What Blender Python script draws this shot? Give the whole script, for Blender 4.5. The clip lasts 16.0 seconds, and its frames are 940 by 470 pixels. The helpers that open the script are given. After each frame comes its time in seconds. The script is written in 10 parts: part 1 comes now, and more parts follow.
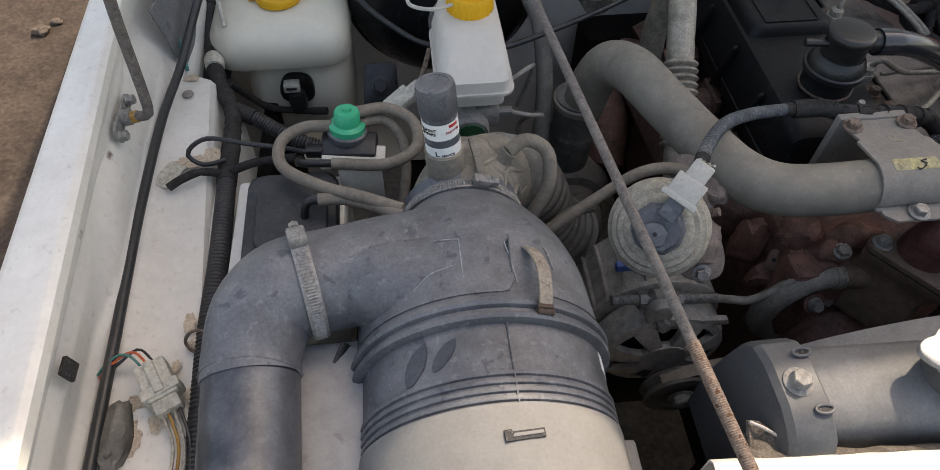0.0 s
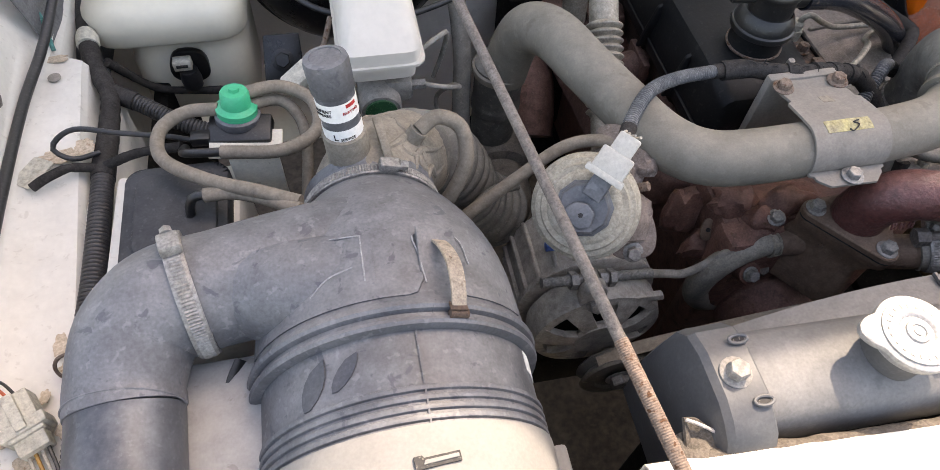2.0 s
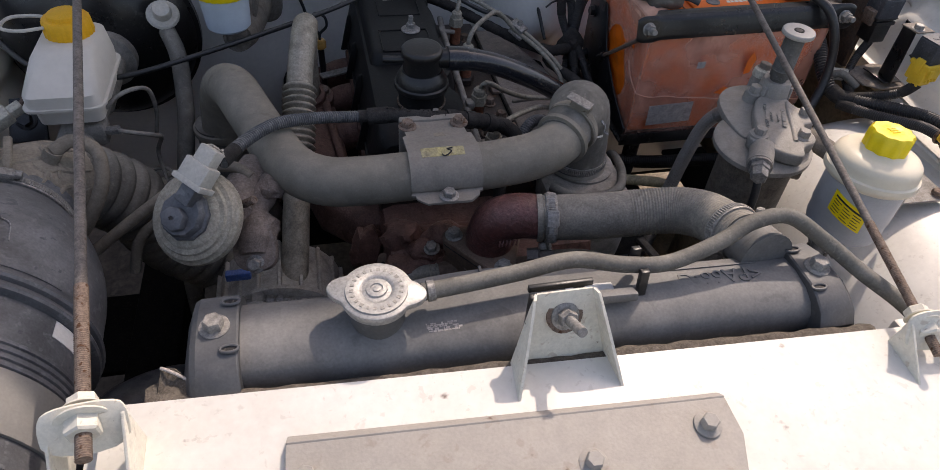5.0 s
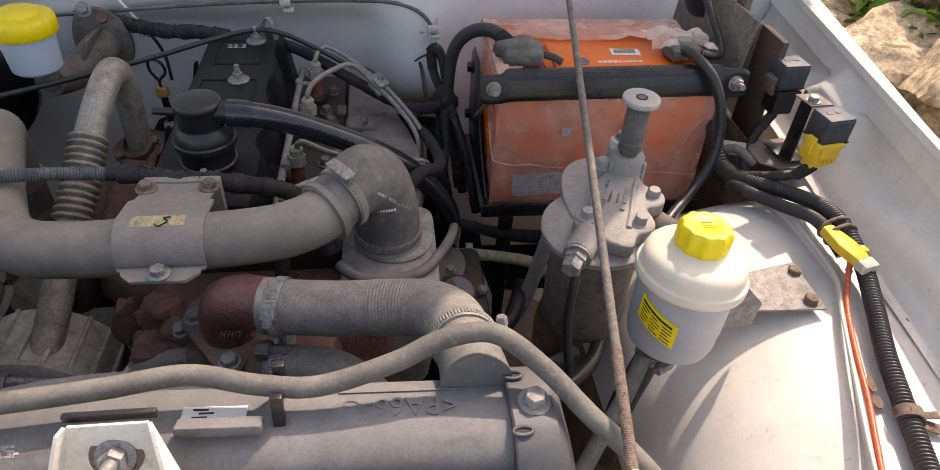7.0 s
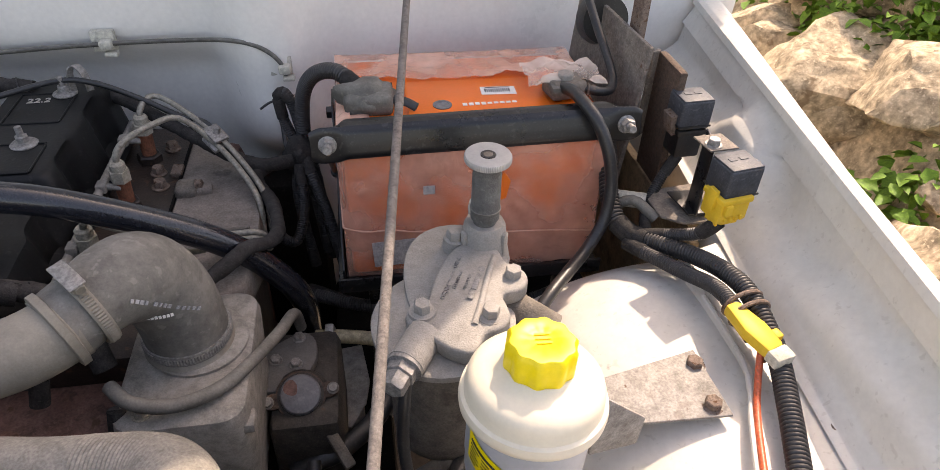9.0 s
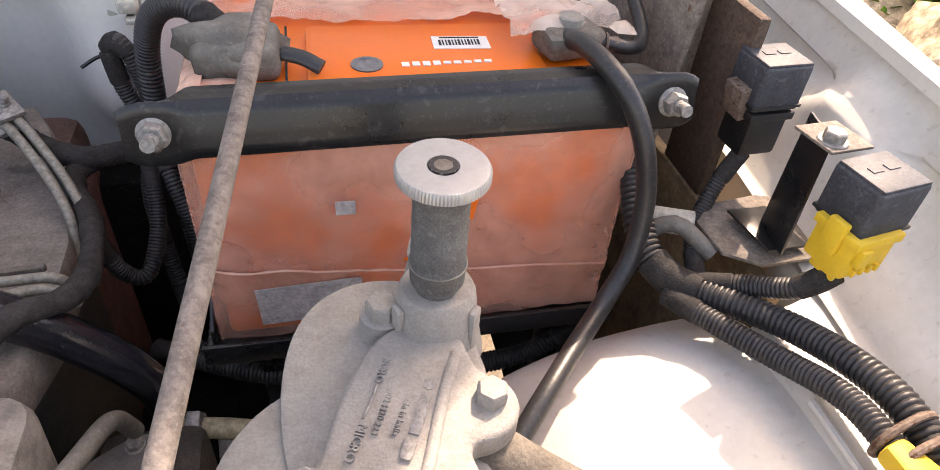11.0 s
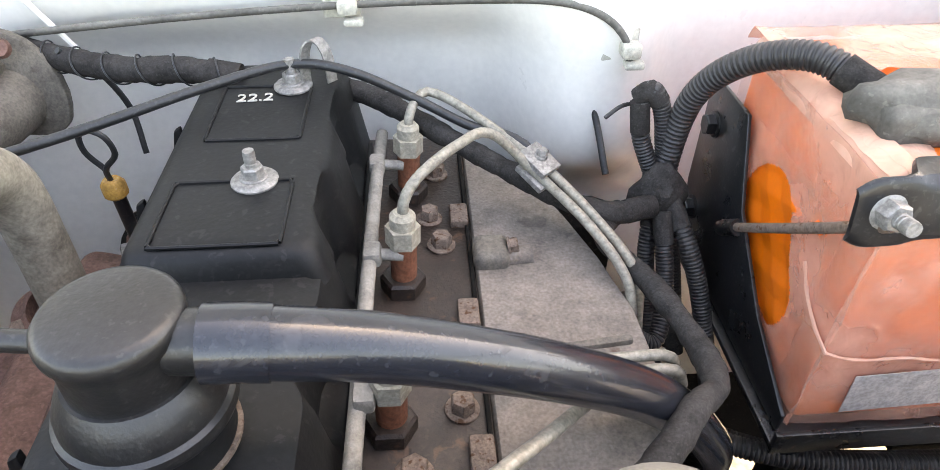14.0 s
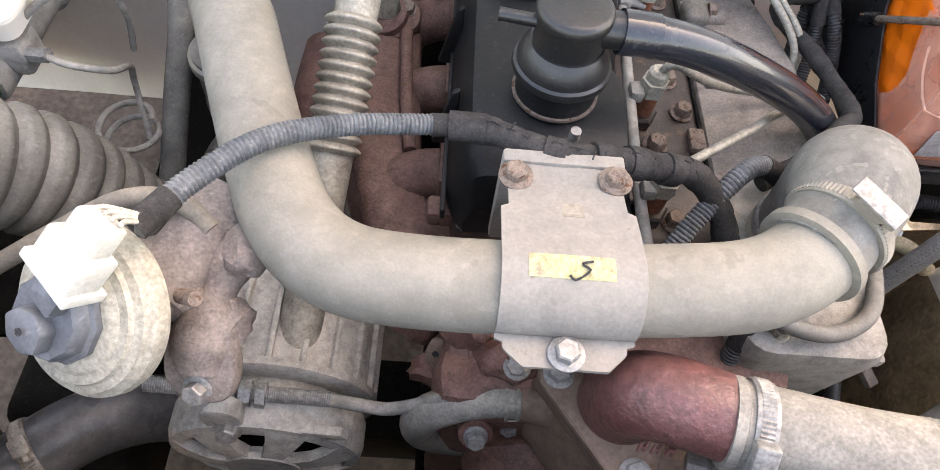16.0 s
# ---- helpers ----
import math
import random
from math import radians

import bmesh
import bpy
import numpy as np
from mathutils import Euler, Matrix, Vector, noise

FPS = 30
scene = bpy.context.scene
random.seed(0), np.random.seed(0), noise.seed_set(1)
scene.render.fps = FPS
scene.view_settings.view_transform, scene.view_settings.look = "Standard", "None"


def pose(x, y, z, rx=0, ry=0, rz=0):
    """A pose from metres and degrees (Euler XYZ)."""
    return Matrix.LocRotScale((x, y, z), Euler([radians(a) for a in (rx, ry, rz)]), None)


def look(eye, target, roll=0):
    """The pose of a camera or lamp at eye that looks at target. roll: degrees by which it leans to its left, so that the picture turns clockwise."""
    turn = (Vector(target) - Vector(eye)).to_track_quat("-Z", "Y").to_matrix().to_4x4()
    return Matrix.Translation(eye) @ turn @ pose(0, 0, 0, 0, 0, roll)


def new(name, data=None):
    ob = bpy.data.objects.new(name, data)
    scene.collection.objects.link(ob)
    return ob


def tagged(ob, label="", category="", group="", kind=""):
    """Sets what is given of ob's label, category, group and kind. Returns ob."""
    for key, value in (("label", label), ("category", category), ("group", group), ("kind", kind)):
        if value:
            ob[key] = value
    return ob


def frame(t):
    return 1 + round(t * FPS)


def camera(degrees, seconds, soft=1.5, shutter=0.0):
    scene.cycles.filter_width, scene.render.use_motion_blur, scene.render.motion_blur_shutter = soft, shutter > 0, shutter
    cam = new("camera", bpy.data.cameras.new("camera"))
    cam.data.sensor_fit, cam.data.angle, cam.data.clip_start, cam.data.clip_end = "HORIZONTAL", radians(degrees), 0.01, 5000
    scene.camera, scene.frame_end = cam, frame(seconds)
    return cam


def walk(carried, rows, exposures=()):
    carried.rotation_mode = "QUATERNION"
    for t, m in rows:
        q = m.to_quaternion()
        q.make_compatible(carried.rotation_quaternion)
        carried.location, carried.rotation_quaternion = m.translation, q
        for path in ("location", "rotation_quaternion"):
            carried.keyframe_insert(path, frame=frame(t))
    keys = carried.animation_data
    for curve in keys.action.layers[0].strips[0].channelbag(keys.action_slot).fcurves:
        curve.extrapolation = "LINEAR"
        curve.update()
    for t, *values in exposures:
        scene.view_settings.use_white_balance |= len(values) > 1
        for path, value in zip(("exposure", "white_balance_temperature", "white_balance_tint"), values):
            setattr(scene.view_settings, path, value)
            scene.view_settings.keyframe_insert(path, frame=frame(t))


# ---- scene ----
cam = camera(70.0, 16.0, 0.5)
METRES, EYE, TILT, LEAN, TURN = 2.25, 1.5, -49.0, 0.0, 0.0
PATH = [
    (0, (-0.5293, -0.1785, 1.4669), (-0.3862, 1.0252, -0.1239), 0.96),
    (0.5, (-0.5428, -0.1331, 1.4553), (-0.3969, 1.0887, -0.1214), 0.02),
    (1, (-0.5503, -0.0969, 1.4347), (-0.3569, 1.0806, -0.1703), 2.04),
    (1.5, (-0.5422, -0.0994, 1.4216), (-0.3501, 0.9752, -0.2542), 3.06),
    (2, (-0.4924, -0.1318, 1.4306), (-0.2008, 0.9689, -0.2136), 4.41),
    (2.5, (-0.4340, -0.1673, 1.4369), (-0.1389, 0.9607, -0.1881), 3.32),
    (3, (-0.3729, -0.1958, 1.4376), (-0.1103, 0.9440, -0.1847), 4.34),
    (3.5, (-0.3459, -0.2291, 1.4528), (-0.0495, 1.0113, -0.0879), 4.03),
    (4, (-0.3586, -0.2759, 1.4386), (0.0968, 0.9354, -0.0863), 3.10),
    (4.5, (-0.3013, -0.3155, 1.4282), (0.2006, 0.9871, -0.0041), 4.33),
    (5, (-0.1609, -0.3406, 1.4228), (0.2234, 1.0553, 0.0430), 4.79),
    (5.2, (-0.1073, -0.3461, 1.4076), (0.2502, 1.0762, 0.0478), 4.46),
    (7.3, (0.1967, -0.2582, 1.3835), (0.4049, 1.2646, 0.1038), 2.95),
    (7.5, (0.2216, -0.2467, 1.3815), (0.3929, 1.2719, 0.0913), 1.72),
    (8, (0.2884, -0.2037, 1.3578), (0.5969, 1.2860, 0.0595), 1.82),
    (8.5, (0.3192, -0.1621, 1.3450), (0.5729, 1.3064, 0.0112), 1.08),
    (8.7, (0.3248, -0.1546, 1.3483), (0.6034, 1.3994, 0.1205), 1.61),
    (10.8, (0.3900, 0.1107, 1.2148), (0.7407, 1.5698, -0.1073), 4.14),
    (11, (0.3904, 0.1228, 1.2058), (0.8069, 1.5859, -0.0926), 5.69),
    (11.5, (0.3548, 0.1436, 1.1991), (0.7082, 1.6002, -0.1250), 4.38),
    (12, (0.3232, 0.1703, 1.1781), (0.7416, 1.5415, -0.2165), 6.95),
    (12.5, (0.2503, 0.1837, 1.1827), (0.5198, 1.6384, -0.1632), 4.67),
    (13, (0.1786, 0.1936, 1.1916), (0.3693, 1.7028, -0.1068), 4.27),
    (13.5, (0.1067, 0.2098, 1.1969), (0.2259, 1.7629, -0.0576), 1.24),
    (14, (0.0766, 0.2294, 1.1899), (0.2011, 1.7637, -0.0870), 0.53),
    (14.3, (0.0570, 0.2070, 1.2010), (0.1910, 1.5950, -0.2330), 3.50),
    (14.5, (0.0538, 0.1887, 1.2342), (0.0820, 1.4694, -0.3017), 1.14),
    (14.7, (0.0320, 0.1660, 1.2610), (0.0570, 1.4990, -0.2300), 1.40),
    (15, (0.0299, 0.1471, 1.2982), (0.0265, 1.4618, -0.2090), 0.75),
    (15.3, (0.0070, 0.1240, 1.2860), (0.0380, 1.3080, -0.3260), 4.20),
    (15.5, (-0.0151, 0.1008, 1.2922), (0.0055, 1.2662, -0.3331), 4.25),
    (15.7, (-0.0440, 0.0710, 1.2980), (-0.0150, 1.2250, -0.3350), 2.90),
    (16, (-0.1165, 0.0513, 1.2957), (-0.0108, 1.1112, -0.3971), 9.00),
]
EXPO = [(0.0, 1.32, 8250, 13), (0.5, 1.82, 8400, 14), (1.0, 2.1, 8500, 15), (1.5, 2.22, 8600, 16), (2.0, 2.27, 8600, 17), (2.5, 2.16, 8500, 18), (3.5, 1.74, 8100, 18), (4.0, 1.45, 7800, 18), (4.5, 1.0, 7600, 18), (5.0, 0.78, 7600, 19), (7.5, 1.50, 8500, 21), (8.7, 1.60, 8600, 21), (10.8, 2.12, 9000, 23), (11.5, 2.40, 9100, 23), (12.0, 2.60, 9200, 23), (13.0, 3.16, 9200, 15), (14.0, 3.46, 9200, 15), (14.5, 3.58, 9150, 16), (15.0, 3.58, 9100, 16), (16.0, 3.28, 9000, 17)]
walk(cam, [(t, look(eye, target, roll)) for t, eye, target, roll in PATH], EXPO)

# ---- world, sun, exposure ----
SUN_DIR = Vector((0.55, 0.64, 1.0)).normalized()
sky_world = bpy.data.worlds.new("sky")
scene.world = sky_world
sky_world.use_nodes = True
wn = sky_world.node_tree
sky_tex = wn.nodes.new("ShaderNodeTexSky")
sky_tex.sky_type = "NISHITA"
sky_tex.sun_disc = False
sky_tex.sun_elevation = math.asin(SUN_DIR.z)
sky_tex.sun_rotation = math.atan2(SUN_DIR.x, SUN_DIR.y)
sky_tex.air_density = 1.0
sky_tex.dust_density = 2.2
sky_tex.ozone_density = 0.2
wn.links.new(sky_tex.outputs[0], wn.nodes["Background"].inputs[0])
wn.nodes["Background"].inputs[1].default_value = 0.15
sun_data = bpy.data.lights.new("sun", "SUN")
sun_data.energy = 1.85
sun_data.angle = radians(0.6)
sun_data.color = (1.0, 0.97, 0.93)
sun_ob = new("sun", sun_data)
sun_ob.matrix_world = look(SUN_DIR * 20, (0, 0, 0))


# ---- materials ----
def mat(name, base, rough=0.6, metal=0.0, dust=(0.30, 0.265, 0.22), amount=0.35, blotch=28, grain=420, bump=0.15,
        rust=0.0, up=0.25, coat=0.0, vary=0.20, speck=0.62, spot=0.0, spotcol=None, spotscale=70, even=0.45):
    m = bpy.data.materials.new(name)
    m.use_nodes = True
    nt = m.node_tree
    n, l = nt.nodes, nt.links
    b = n["Principled BSDF"]
    b.inputs["Metallic"].default_value = metal
    b.inputs["Coat Weight"].default_value = coat
    b.inputs["Specular IOR Level"].default_value = 0.5 if rough < 0.45 else 0.25 if rough < 0.72 else 0.12
    tc = n.new("ShaderNodeTexCoord")
    big = n.new("ShaderNodeTexNoise")
    big.inputs["Scale"].default_value = blotch
    big.inputs["Detail"].default_value = 7
    big.inputs["Roughness"].default_value = 0.65
    fine = n.new("ShaderNodeTexNoise")
    fine.inputs["Scale"].default_value = grain
    fine.inputs["Detail"].default_value = 4
    l.new(tc.outputs["Object"], big.inputs["Vector"])
    l.new(tc.outputs["Object"], fine.inputs["Vector"])
    # dust: blotches, thicker on faces that look up
    ramp = n.new("ShaderNodeMapRange")
    ramp.inputs["From Min"].default_value, ramp.inputs["From Max"].default_value = 0.36, 0.68
    ramp.inputs["To Min"].default_value, ramp.inputs["To Max"].default_value = amount * (1 - even), min(1.0, amount * (1 + even))
    l.new(big.outputs["Fac"], ramp.inputs["Value"])
    geo = n.new("ShaderNodeNewGeometry")
    sep = n.new("ShaderNodeSeparateXYZ")
    l.new(geo.outputs["Normal"], sep.inputs[0])
    upm = n.new("ShaderNodeMapRange")
    upm.inputs["From Min"].default_value, upm.inputs["From Max"].default_value = 0.0, 1.0
    upm.inputs["To Min"].default_value, upm.inputs["To Max"].default_value = 1.0 - up, 1.0 + up
    l.new(sep.outputs["Z"], upm.inputs["Value"])
    mul = n.new("ShaderNodeMath")
    mul.operation, mul.use_clamp = "MULTIPLY", True
    l.new(ramp.outputs[0], mul.inputs[0])
    l.new(upm.outputs[0], mul.inputs[1])
    mix = n.new("ShaderNodeMix")
    mix.data_type = "RGBA"
    mix.inputs["A"].default_value = (*base, 1)
    mix.inputs["B"].default_value = (*dust, 1)
    l.new(mul.outputs[0], mix.inputs["Factor"])
    col = mix.outputs["Result"]
    # fine value change
    val = n.new("ShaderNodeMapRange")
    val.inputs["From Min"].default_value, val.inputs["From Max"].default_value = 0.3, 0.7
    val.inputs["To Min"].default_value, val.inputs["To Max"].default_value = 1 - vary, 1 + vary
    l.new(fine.outputs["Fac"], val.inputs["Value"])
    hsv = n.new("ShaderNodeHueSaturation")
    l.new(val.outputs[0], hsv.inputs["Value"])
    l.new(col, hsv.inputs["Color"])
    col = hsv.outputs["Color"]
    if speck:
        # grime: darker worn patches and pale dust specks
        mid = n.new("ShaderNodeTexNoise")
        mid.inputs["Scale"].default_value = blotch * 3.3
        mid.inputs["Detail"].default_value = 8
        mid.inputs["Roughness"].default_value = 0.72
        l.new(tc.outputs["Object"], mid.inputs["Vector"])
        gr = n.new("ShaderNodeMapRange")
        gr.inputs["From Min"].default_value, gr.inputs["From Max"].default_value = 0.34, 0.60
        gr.inputs["To Min"].default_value, gr.inputs["To Max"].default_value = 1 - 0.62 * speck, 1 + 0.20 * speck
        l.new(mid.outputs["Fac"], gr.inputs["Value"])
        grime = n.new("ShaderNodeHueSaturation")
        l.new(gr.outputs[0], grime.inputs["Value"])
        l.new(col, grime.inputs["Color"])
        tiny = n.new("ShaderNodeTexNoise")
        tiny.inputs["Scale"].default_value = blotch * 14
        tiny.inputs["Detail"].default_value = 3
        l.new(tc.outputs["Object"], tiny.inputs["Vector"])
        sp2 = n.new("ShaderNodeMapRange")
        sp2.inputs["From Min"].default_value, sp2.inputs["From Max"].default_value = 0.61, 0.67
        sp2.inputs["To Max"].default_value = 0.55 * speck
        l.new(tiny.outputs["Fac"], sp2.inputs["Value"])
        pale = n.new("ShaderNodeMix")
        pale.data_type = "RGBA"
        pale.inputs["B"].default_value = (*[min(0.8, 1.25 * c) for c in dust], 1)
        l.new(sp2.outputs[0], pale.inputs["Factor"])
        l.new(grime.outputs["Color"], pale.inputs["A"])
        col = pale.outputs["Result"]
    if spot:
        # scuffs with crisp edges: bare marks in the dust, at two sizes
        sn = n.new("ShaderNodeTexNoise")
        sn.inputs["Scale"].default_value = spotscale
        sn.inputs["Detail"].default_value = 5
        sn.inputs["Roughness"].default_value = 0.55
        sn.inputs["Distortion"].default_value = 0.4
        l.new(tc.outputs["Object"], sn.inputs["Vector"])
        sr = n.new("ShaderNodeMapRange")
        sr.inputs["From Min"].default_value, sr.inputs["From Max"].default_value = 0.615, 0.665
        sr.inputs["To Max"].default_value = spot
        l.new(sn.outputs["Fac"], sr.inputs["Value"])
        sm_ = n.new("ShaderNodeMix")
        sm_.data_type = "RGBA"
        sm_.inputs["B"].default_value = (*(spotcol or [1.4 * c for c in base]), 1)
        l.new(sr.outputs[0], sm_.inputs["Factor"])
        l.new(col, sm_.inputs["A"])
        col = sm_.outputs["Result"]
    if rust:
        sp = n.new("ShaderNodeTexNoise")
        sp.inputs["Scale"].default_value = blotch * 4
        sp.inputs["Detail"].default_value = 6
        l.new(tc.outputs["Object"], sp.inputs["Vector"])
        rr = n.new("ShaderNodeMapRange")
        rr.inputs["From Min"].default_value, rr.inputs["From Max"].default_value = 0.72 - 0.3 * rust, 0.80 - 0.3 * rust
        l.new(sp.outputs["Fac"], rr.inputs["Value"])
        mx = n.new("ShaderNodeMix")
        mx.data_type = "RGBA"
        mx.inputs["B"].default_value = (0.105, 0.055, 0.033, 1)
        l.new(rr.outputs[0], mx.inputs["Factor"])
        l.new(col, mx.inputs["A"])
        col = mx.outputs["Result"]
    l.new(col, b.inputs["Base Color"])
    ro = n.new("ShaderNodeMapRange")
    ro.inputs["To Min"].default_value, ro.inputs["To Max"].default_value = max(0.05, rough - 0.08), min(1, rough + 0.3 * amount + 0.12)
    l.new(big.outputs["Fac"], ro.inputs["Value"])
    l.new(ro.outputs[0], b.inputs["Roughness"])
    bp = n.new("ShaderNodeBump")
    bp.inputs["Strength"].default_value = bump
    bp.inputs["Distance"].default_value = 0.0015
    l.new(fine.outputs["Fac"], bp.inputs["Height"])
    l.new(bp.outputs[0], b.inputs["Normal"])
    return m


def film_mat(name, tint, cover, rough):
    """Thin clear plastic: partly a milky diffuse sheet, partly see-through, with gloss."""
    m = bpy.data.materials.new(name)
    m.use_nodes = True
    nt = m.node_tree
    n, l = nt.nodes, nt.links
    b = n["Principled BSDF"]
    b.inputs["Base Color"].default_value = (*tint, 1)
    b.inputs["Roughness"].default_value = rough
    tr = n.new("ShaderNodeBsdfTransparent")
    mixer = n.new("ShaderNodeMixShader")
    tc = n.new("ShaderNodeTexCoord")
    nz = n.new("ShaderNodeTexNoise")
    nz.inputs["Scale"].default_value = 12
    nz.inputs["Detail"].default_value = 6
    l.new(tc.outputs["Object"], nz.inputs["Vector"])
    mr = n.new("ShaderNodeMapRange")
    mr.inputs["From Min"].default_value, mr.inputs["From Max"].default_value = 0.3, 0.7
    mr.inputs["To Min"].default_value, mr.inputs["To Max"].default_value = cover * 0.15, min(1.0, cover * 2.0)
    l.new(nz.outputs["Fac"], mr.inputs["Value"])
    wv = n.new("ShaderNodeTexNoise")
    wv.inputs["Scale"].default_value = 45
    wv.inputs["Distortion"].default_value = 1.5
    l.new(tc.outputs["Object"], wv.inputs["Vector"])
    bp = n.new("ShaderNodeBump")
    bp.inputs["Strength"].default_value, bp.inputs["Distance"].default_value = 0.5, 0.005
    l.new(wv.outputs["Fac"], bp.inputs["Height"])
    l.new(bp.outputs[0], b.inputs["Normal"])
    l.new(mr.outputs[0], mixer.inputs[0])
    l.new(tr.outputs[0], mixer.inputs[1])
    l.new(b.outputs[0], mixer.inputs[2])
    l.new(mixer.outputs[0], n["Material Output"].inputs["Surface"])
    return m


WHITE = mat("white_car_paint", (0.725, 0.700, 0.640), 0.38, speck=0.10, amount=0.13, dust=(0.42, 0.37, 0.30), blotch=9, grain=180, bump=0.03, vary=0.03, rust=0.02, coat=0.2, spot=0.22, spotcol=(0.34, 0.29, 0.23), spotscale=130, even=0.9)
WALL = mat("firewall_paint", (0.86, 0.835, 0.785), 0.28, speck=0.06, amount=0.06, dust=(0.45, 0.42, 0.37), blotch=7, grain=150, bump=0.03, vary=0.03, coat=0.4)
CREAM = mat("cream_bracket_paint", (0.72, 0.69, 0.60), 0.5, amount=0.14, dust=(0.40, 0.33, 0.24), blotch=40, rust=0.08, vary=0.05, bump=0.08, speck=0.2, spot=0.35, spotcol=(0.30, 0.19, 0.11), spotscale=120)
PLATE = mat("dusty_primer_plate", (0.235, 0.215, 0.192), 0.7, speck=0.25, amount=0.5, dust=(0.252, 0.226, 0.192), blotch=14, rust=0.06, vary=0.08, spot=0.35, spotcol=(0.20, 0.165, 0.135), spotscale=45)
BLACKP = mat("dusty_black_plastic", (0.040, 0.044, 0.053), 0.42, amount=0.50, dust=(0.215, 0.215, 0.22), blotch=9, grain=420, bump=0.10, up=0.30, even=0.34, speck=0.55, vary=0.14, spot=0.65, spotcol=(0.050, 0.055, 0.068), spotscale=75)
CLEANP = mat("clean_black_plastic", (0.015, 0.018, 0.025), 0.27, amount=0.30, dust=(0.20, 0.205, 0.215), blotch=15, grain=420, bump=0.04, up=0.35, even=0.85, speck=0.2, vary=0.10, spot=0.45, spotcol=(0.018, 0.020, 0.028), spotscale=40)
TANKP = mat("radiator_tank_plastic", (0.046, 0.047, 0.050), 0.46, amount=0.55, dust=(0.225, 0.218, 0.208), blotch=7, bump=0.06, up=0.40, even=0.35, speck=0.25, vary=0.10, spot=0.30, spotcol=(0.075, 0.073, 0.070), spotscale=34)
TANKE = mat("dark_end_cover_plastic", (0.040, 0.042, 0.047), 0.42, amount=0.40, dust=(0.135, 0.135, 0.135), blotch=9, bump=0.06, up=0.35, speck=0.25, vary=0.10)
BANDM = mat("grey_painted_band", (0.215, 0.208, 0.196), 0.6, speck=0.15, amount=0.5, dust=(0.235, 0.223, 0.205), blotch=10, rust=0.03, vary=0.05, bump=0.06, spot=0.25, spotcol=(0.185, 0.17, 0.15), spotscale=40)
OILM = mat("oily_smear", (0.034, 0.037, 0.046), 0.38, amount=0.25, dust=(0.10, 0.10, 0.105), blotch=30, bump=0.05, speck=0.2)
STAIN = mat("rust_bleed_stain", (0.42, 0.32, 0.22), 0.6, amount=0.5, dust=(0.58, 0.50, 0.40), blotch=90, grain=500, bump=0.05, speck=0.4, spot=0.6, spotcol=(0.24, 0.13, 0.07), spotscale=220)
BROWNC = mat("brown_dusty_casting", (0.135, 0.085, 0.060), 0.6, amount=0.5, dust=(0.235, 0.165, 0.125), blotch=20, grain=500, bump=0.4, rust=0.12, vary=0.12, speck=0.45, spot=0.35, spotcol=(0.07, 0.04, 0.028), spotscale=50)
BLACK = mat("black_plastic", (0.007, 0.0072, 0.008), 0.34, amount=0.045, dust=(0.20, 0.19, 0.175), blotch=25, up=0.5, speck=0.12)
BLACKM = mat("black_painted_steel", (0.006, 0.0065, 0.0078), 0.27, amount=0.03, dust=(0.24, 0.22, 0.20), blotch=30, rust=0.02, up=0.5, bump=0.05, vary=0.08, spot=0.12, spotcol=(0.20, 0.19, 0.18), spotscale=110, speck=0.1)
# near-black: oily metal parts, and the added sheets that stand for shade
DARK = mat("oily_dark_metal_and_gap_shade", (0.006, 0.0055, 0.005), 0.8, amount=0.10, dust=(0.035, 0.03, 0.025), blotch=18)
PIPE = mat("dusty_pipe", (0.138, 0.124, 0.100), 0.62, speck=0.35, amount=0.66, dust=(0.262, 0.236, 0.194), blotch=8, grain=600, bump=0.10, vary=0.06, up=0.3, even=0.3, spot=0.35, spotcol=(0.12, 0.10, 0.08), spotscale=38)
RUBBER = mat("dusty_rubber", (0.045, 0.043, 0.04), 0.62, amount=0.50, dust=(0.25, 0.235, 0.205), blotch=14, grain=500, bump=0.10, up=0.35, speck=0.4, vary=0.12)
RUBBERD = mat("dark_rubber", (0.010, 0.011, 0.013), 0.36, amount=0.08, dust=(0.17, 0.165, 0.155), blotch=30, up=0.4, speck=0.15)
BHOSE = mat("glossy_black_hose", (0.008, 0.0095, 0.014), 0.19, amount=0.045, dust=(0.14, 0.14, 0.15), blotch=22, bump=0.03, up=0.3, spot=0.25, spotcol=(0.06, 0.06, 0.065), spotscale=55, speck=0.12, coat=0.25)
VAC = mat("tan_vacuum_hose", (0.15, 0.125, 0.10), 0.65, amount=0.5, dust=(0.27, 0.23, 0.18), blotch=40, bump=0.08, speck=0.35, vary=0.10)
AGED = mat("aged_grey_rubber", (0.19, 0.168, 0.14), 0.75, amount=0.6, dust=(0.31, 0.27, 0.215), blotch=18, bump=0.3, speck=0.4, vary=0.12, spot=0.3, spotcol=(0.11, 0.095, 0.078), spotscale=60)
LOOM = mat("ribbed_loom_plastic", (0.013, 0.013, 0.015), 0.42, amount=0.13, dust=(0.18, 0.165, 0.15), blotch=30, up=0.5, speck=0.12)
LOOMG = mat("grey_loom_plastic", (0.055, 0.062, 0.074), 0.45, amount=0.3, dust=(0.26, 0.25, 0.23), blotch=30, up=0.3)
TAPE = mat("dusty_cloth_tape", (0.022, 0.020, 0.019), 0.85, amount=0.40, dust=(0.070, 0.065, 0.061), blotch=35, grain=700, bump=0.35)
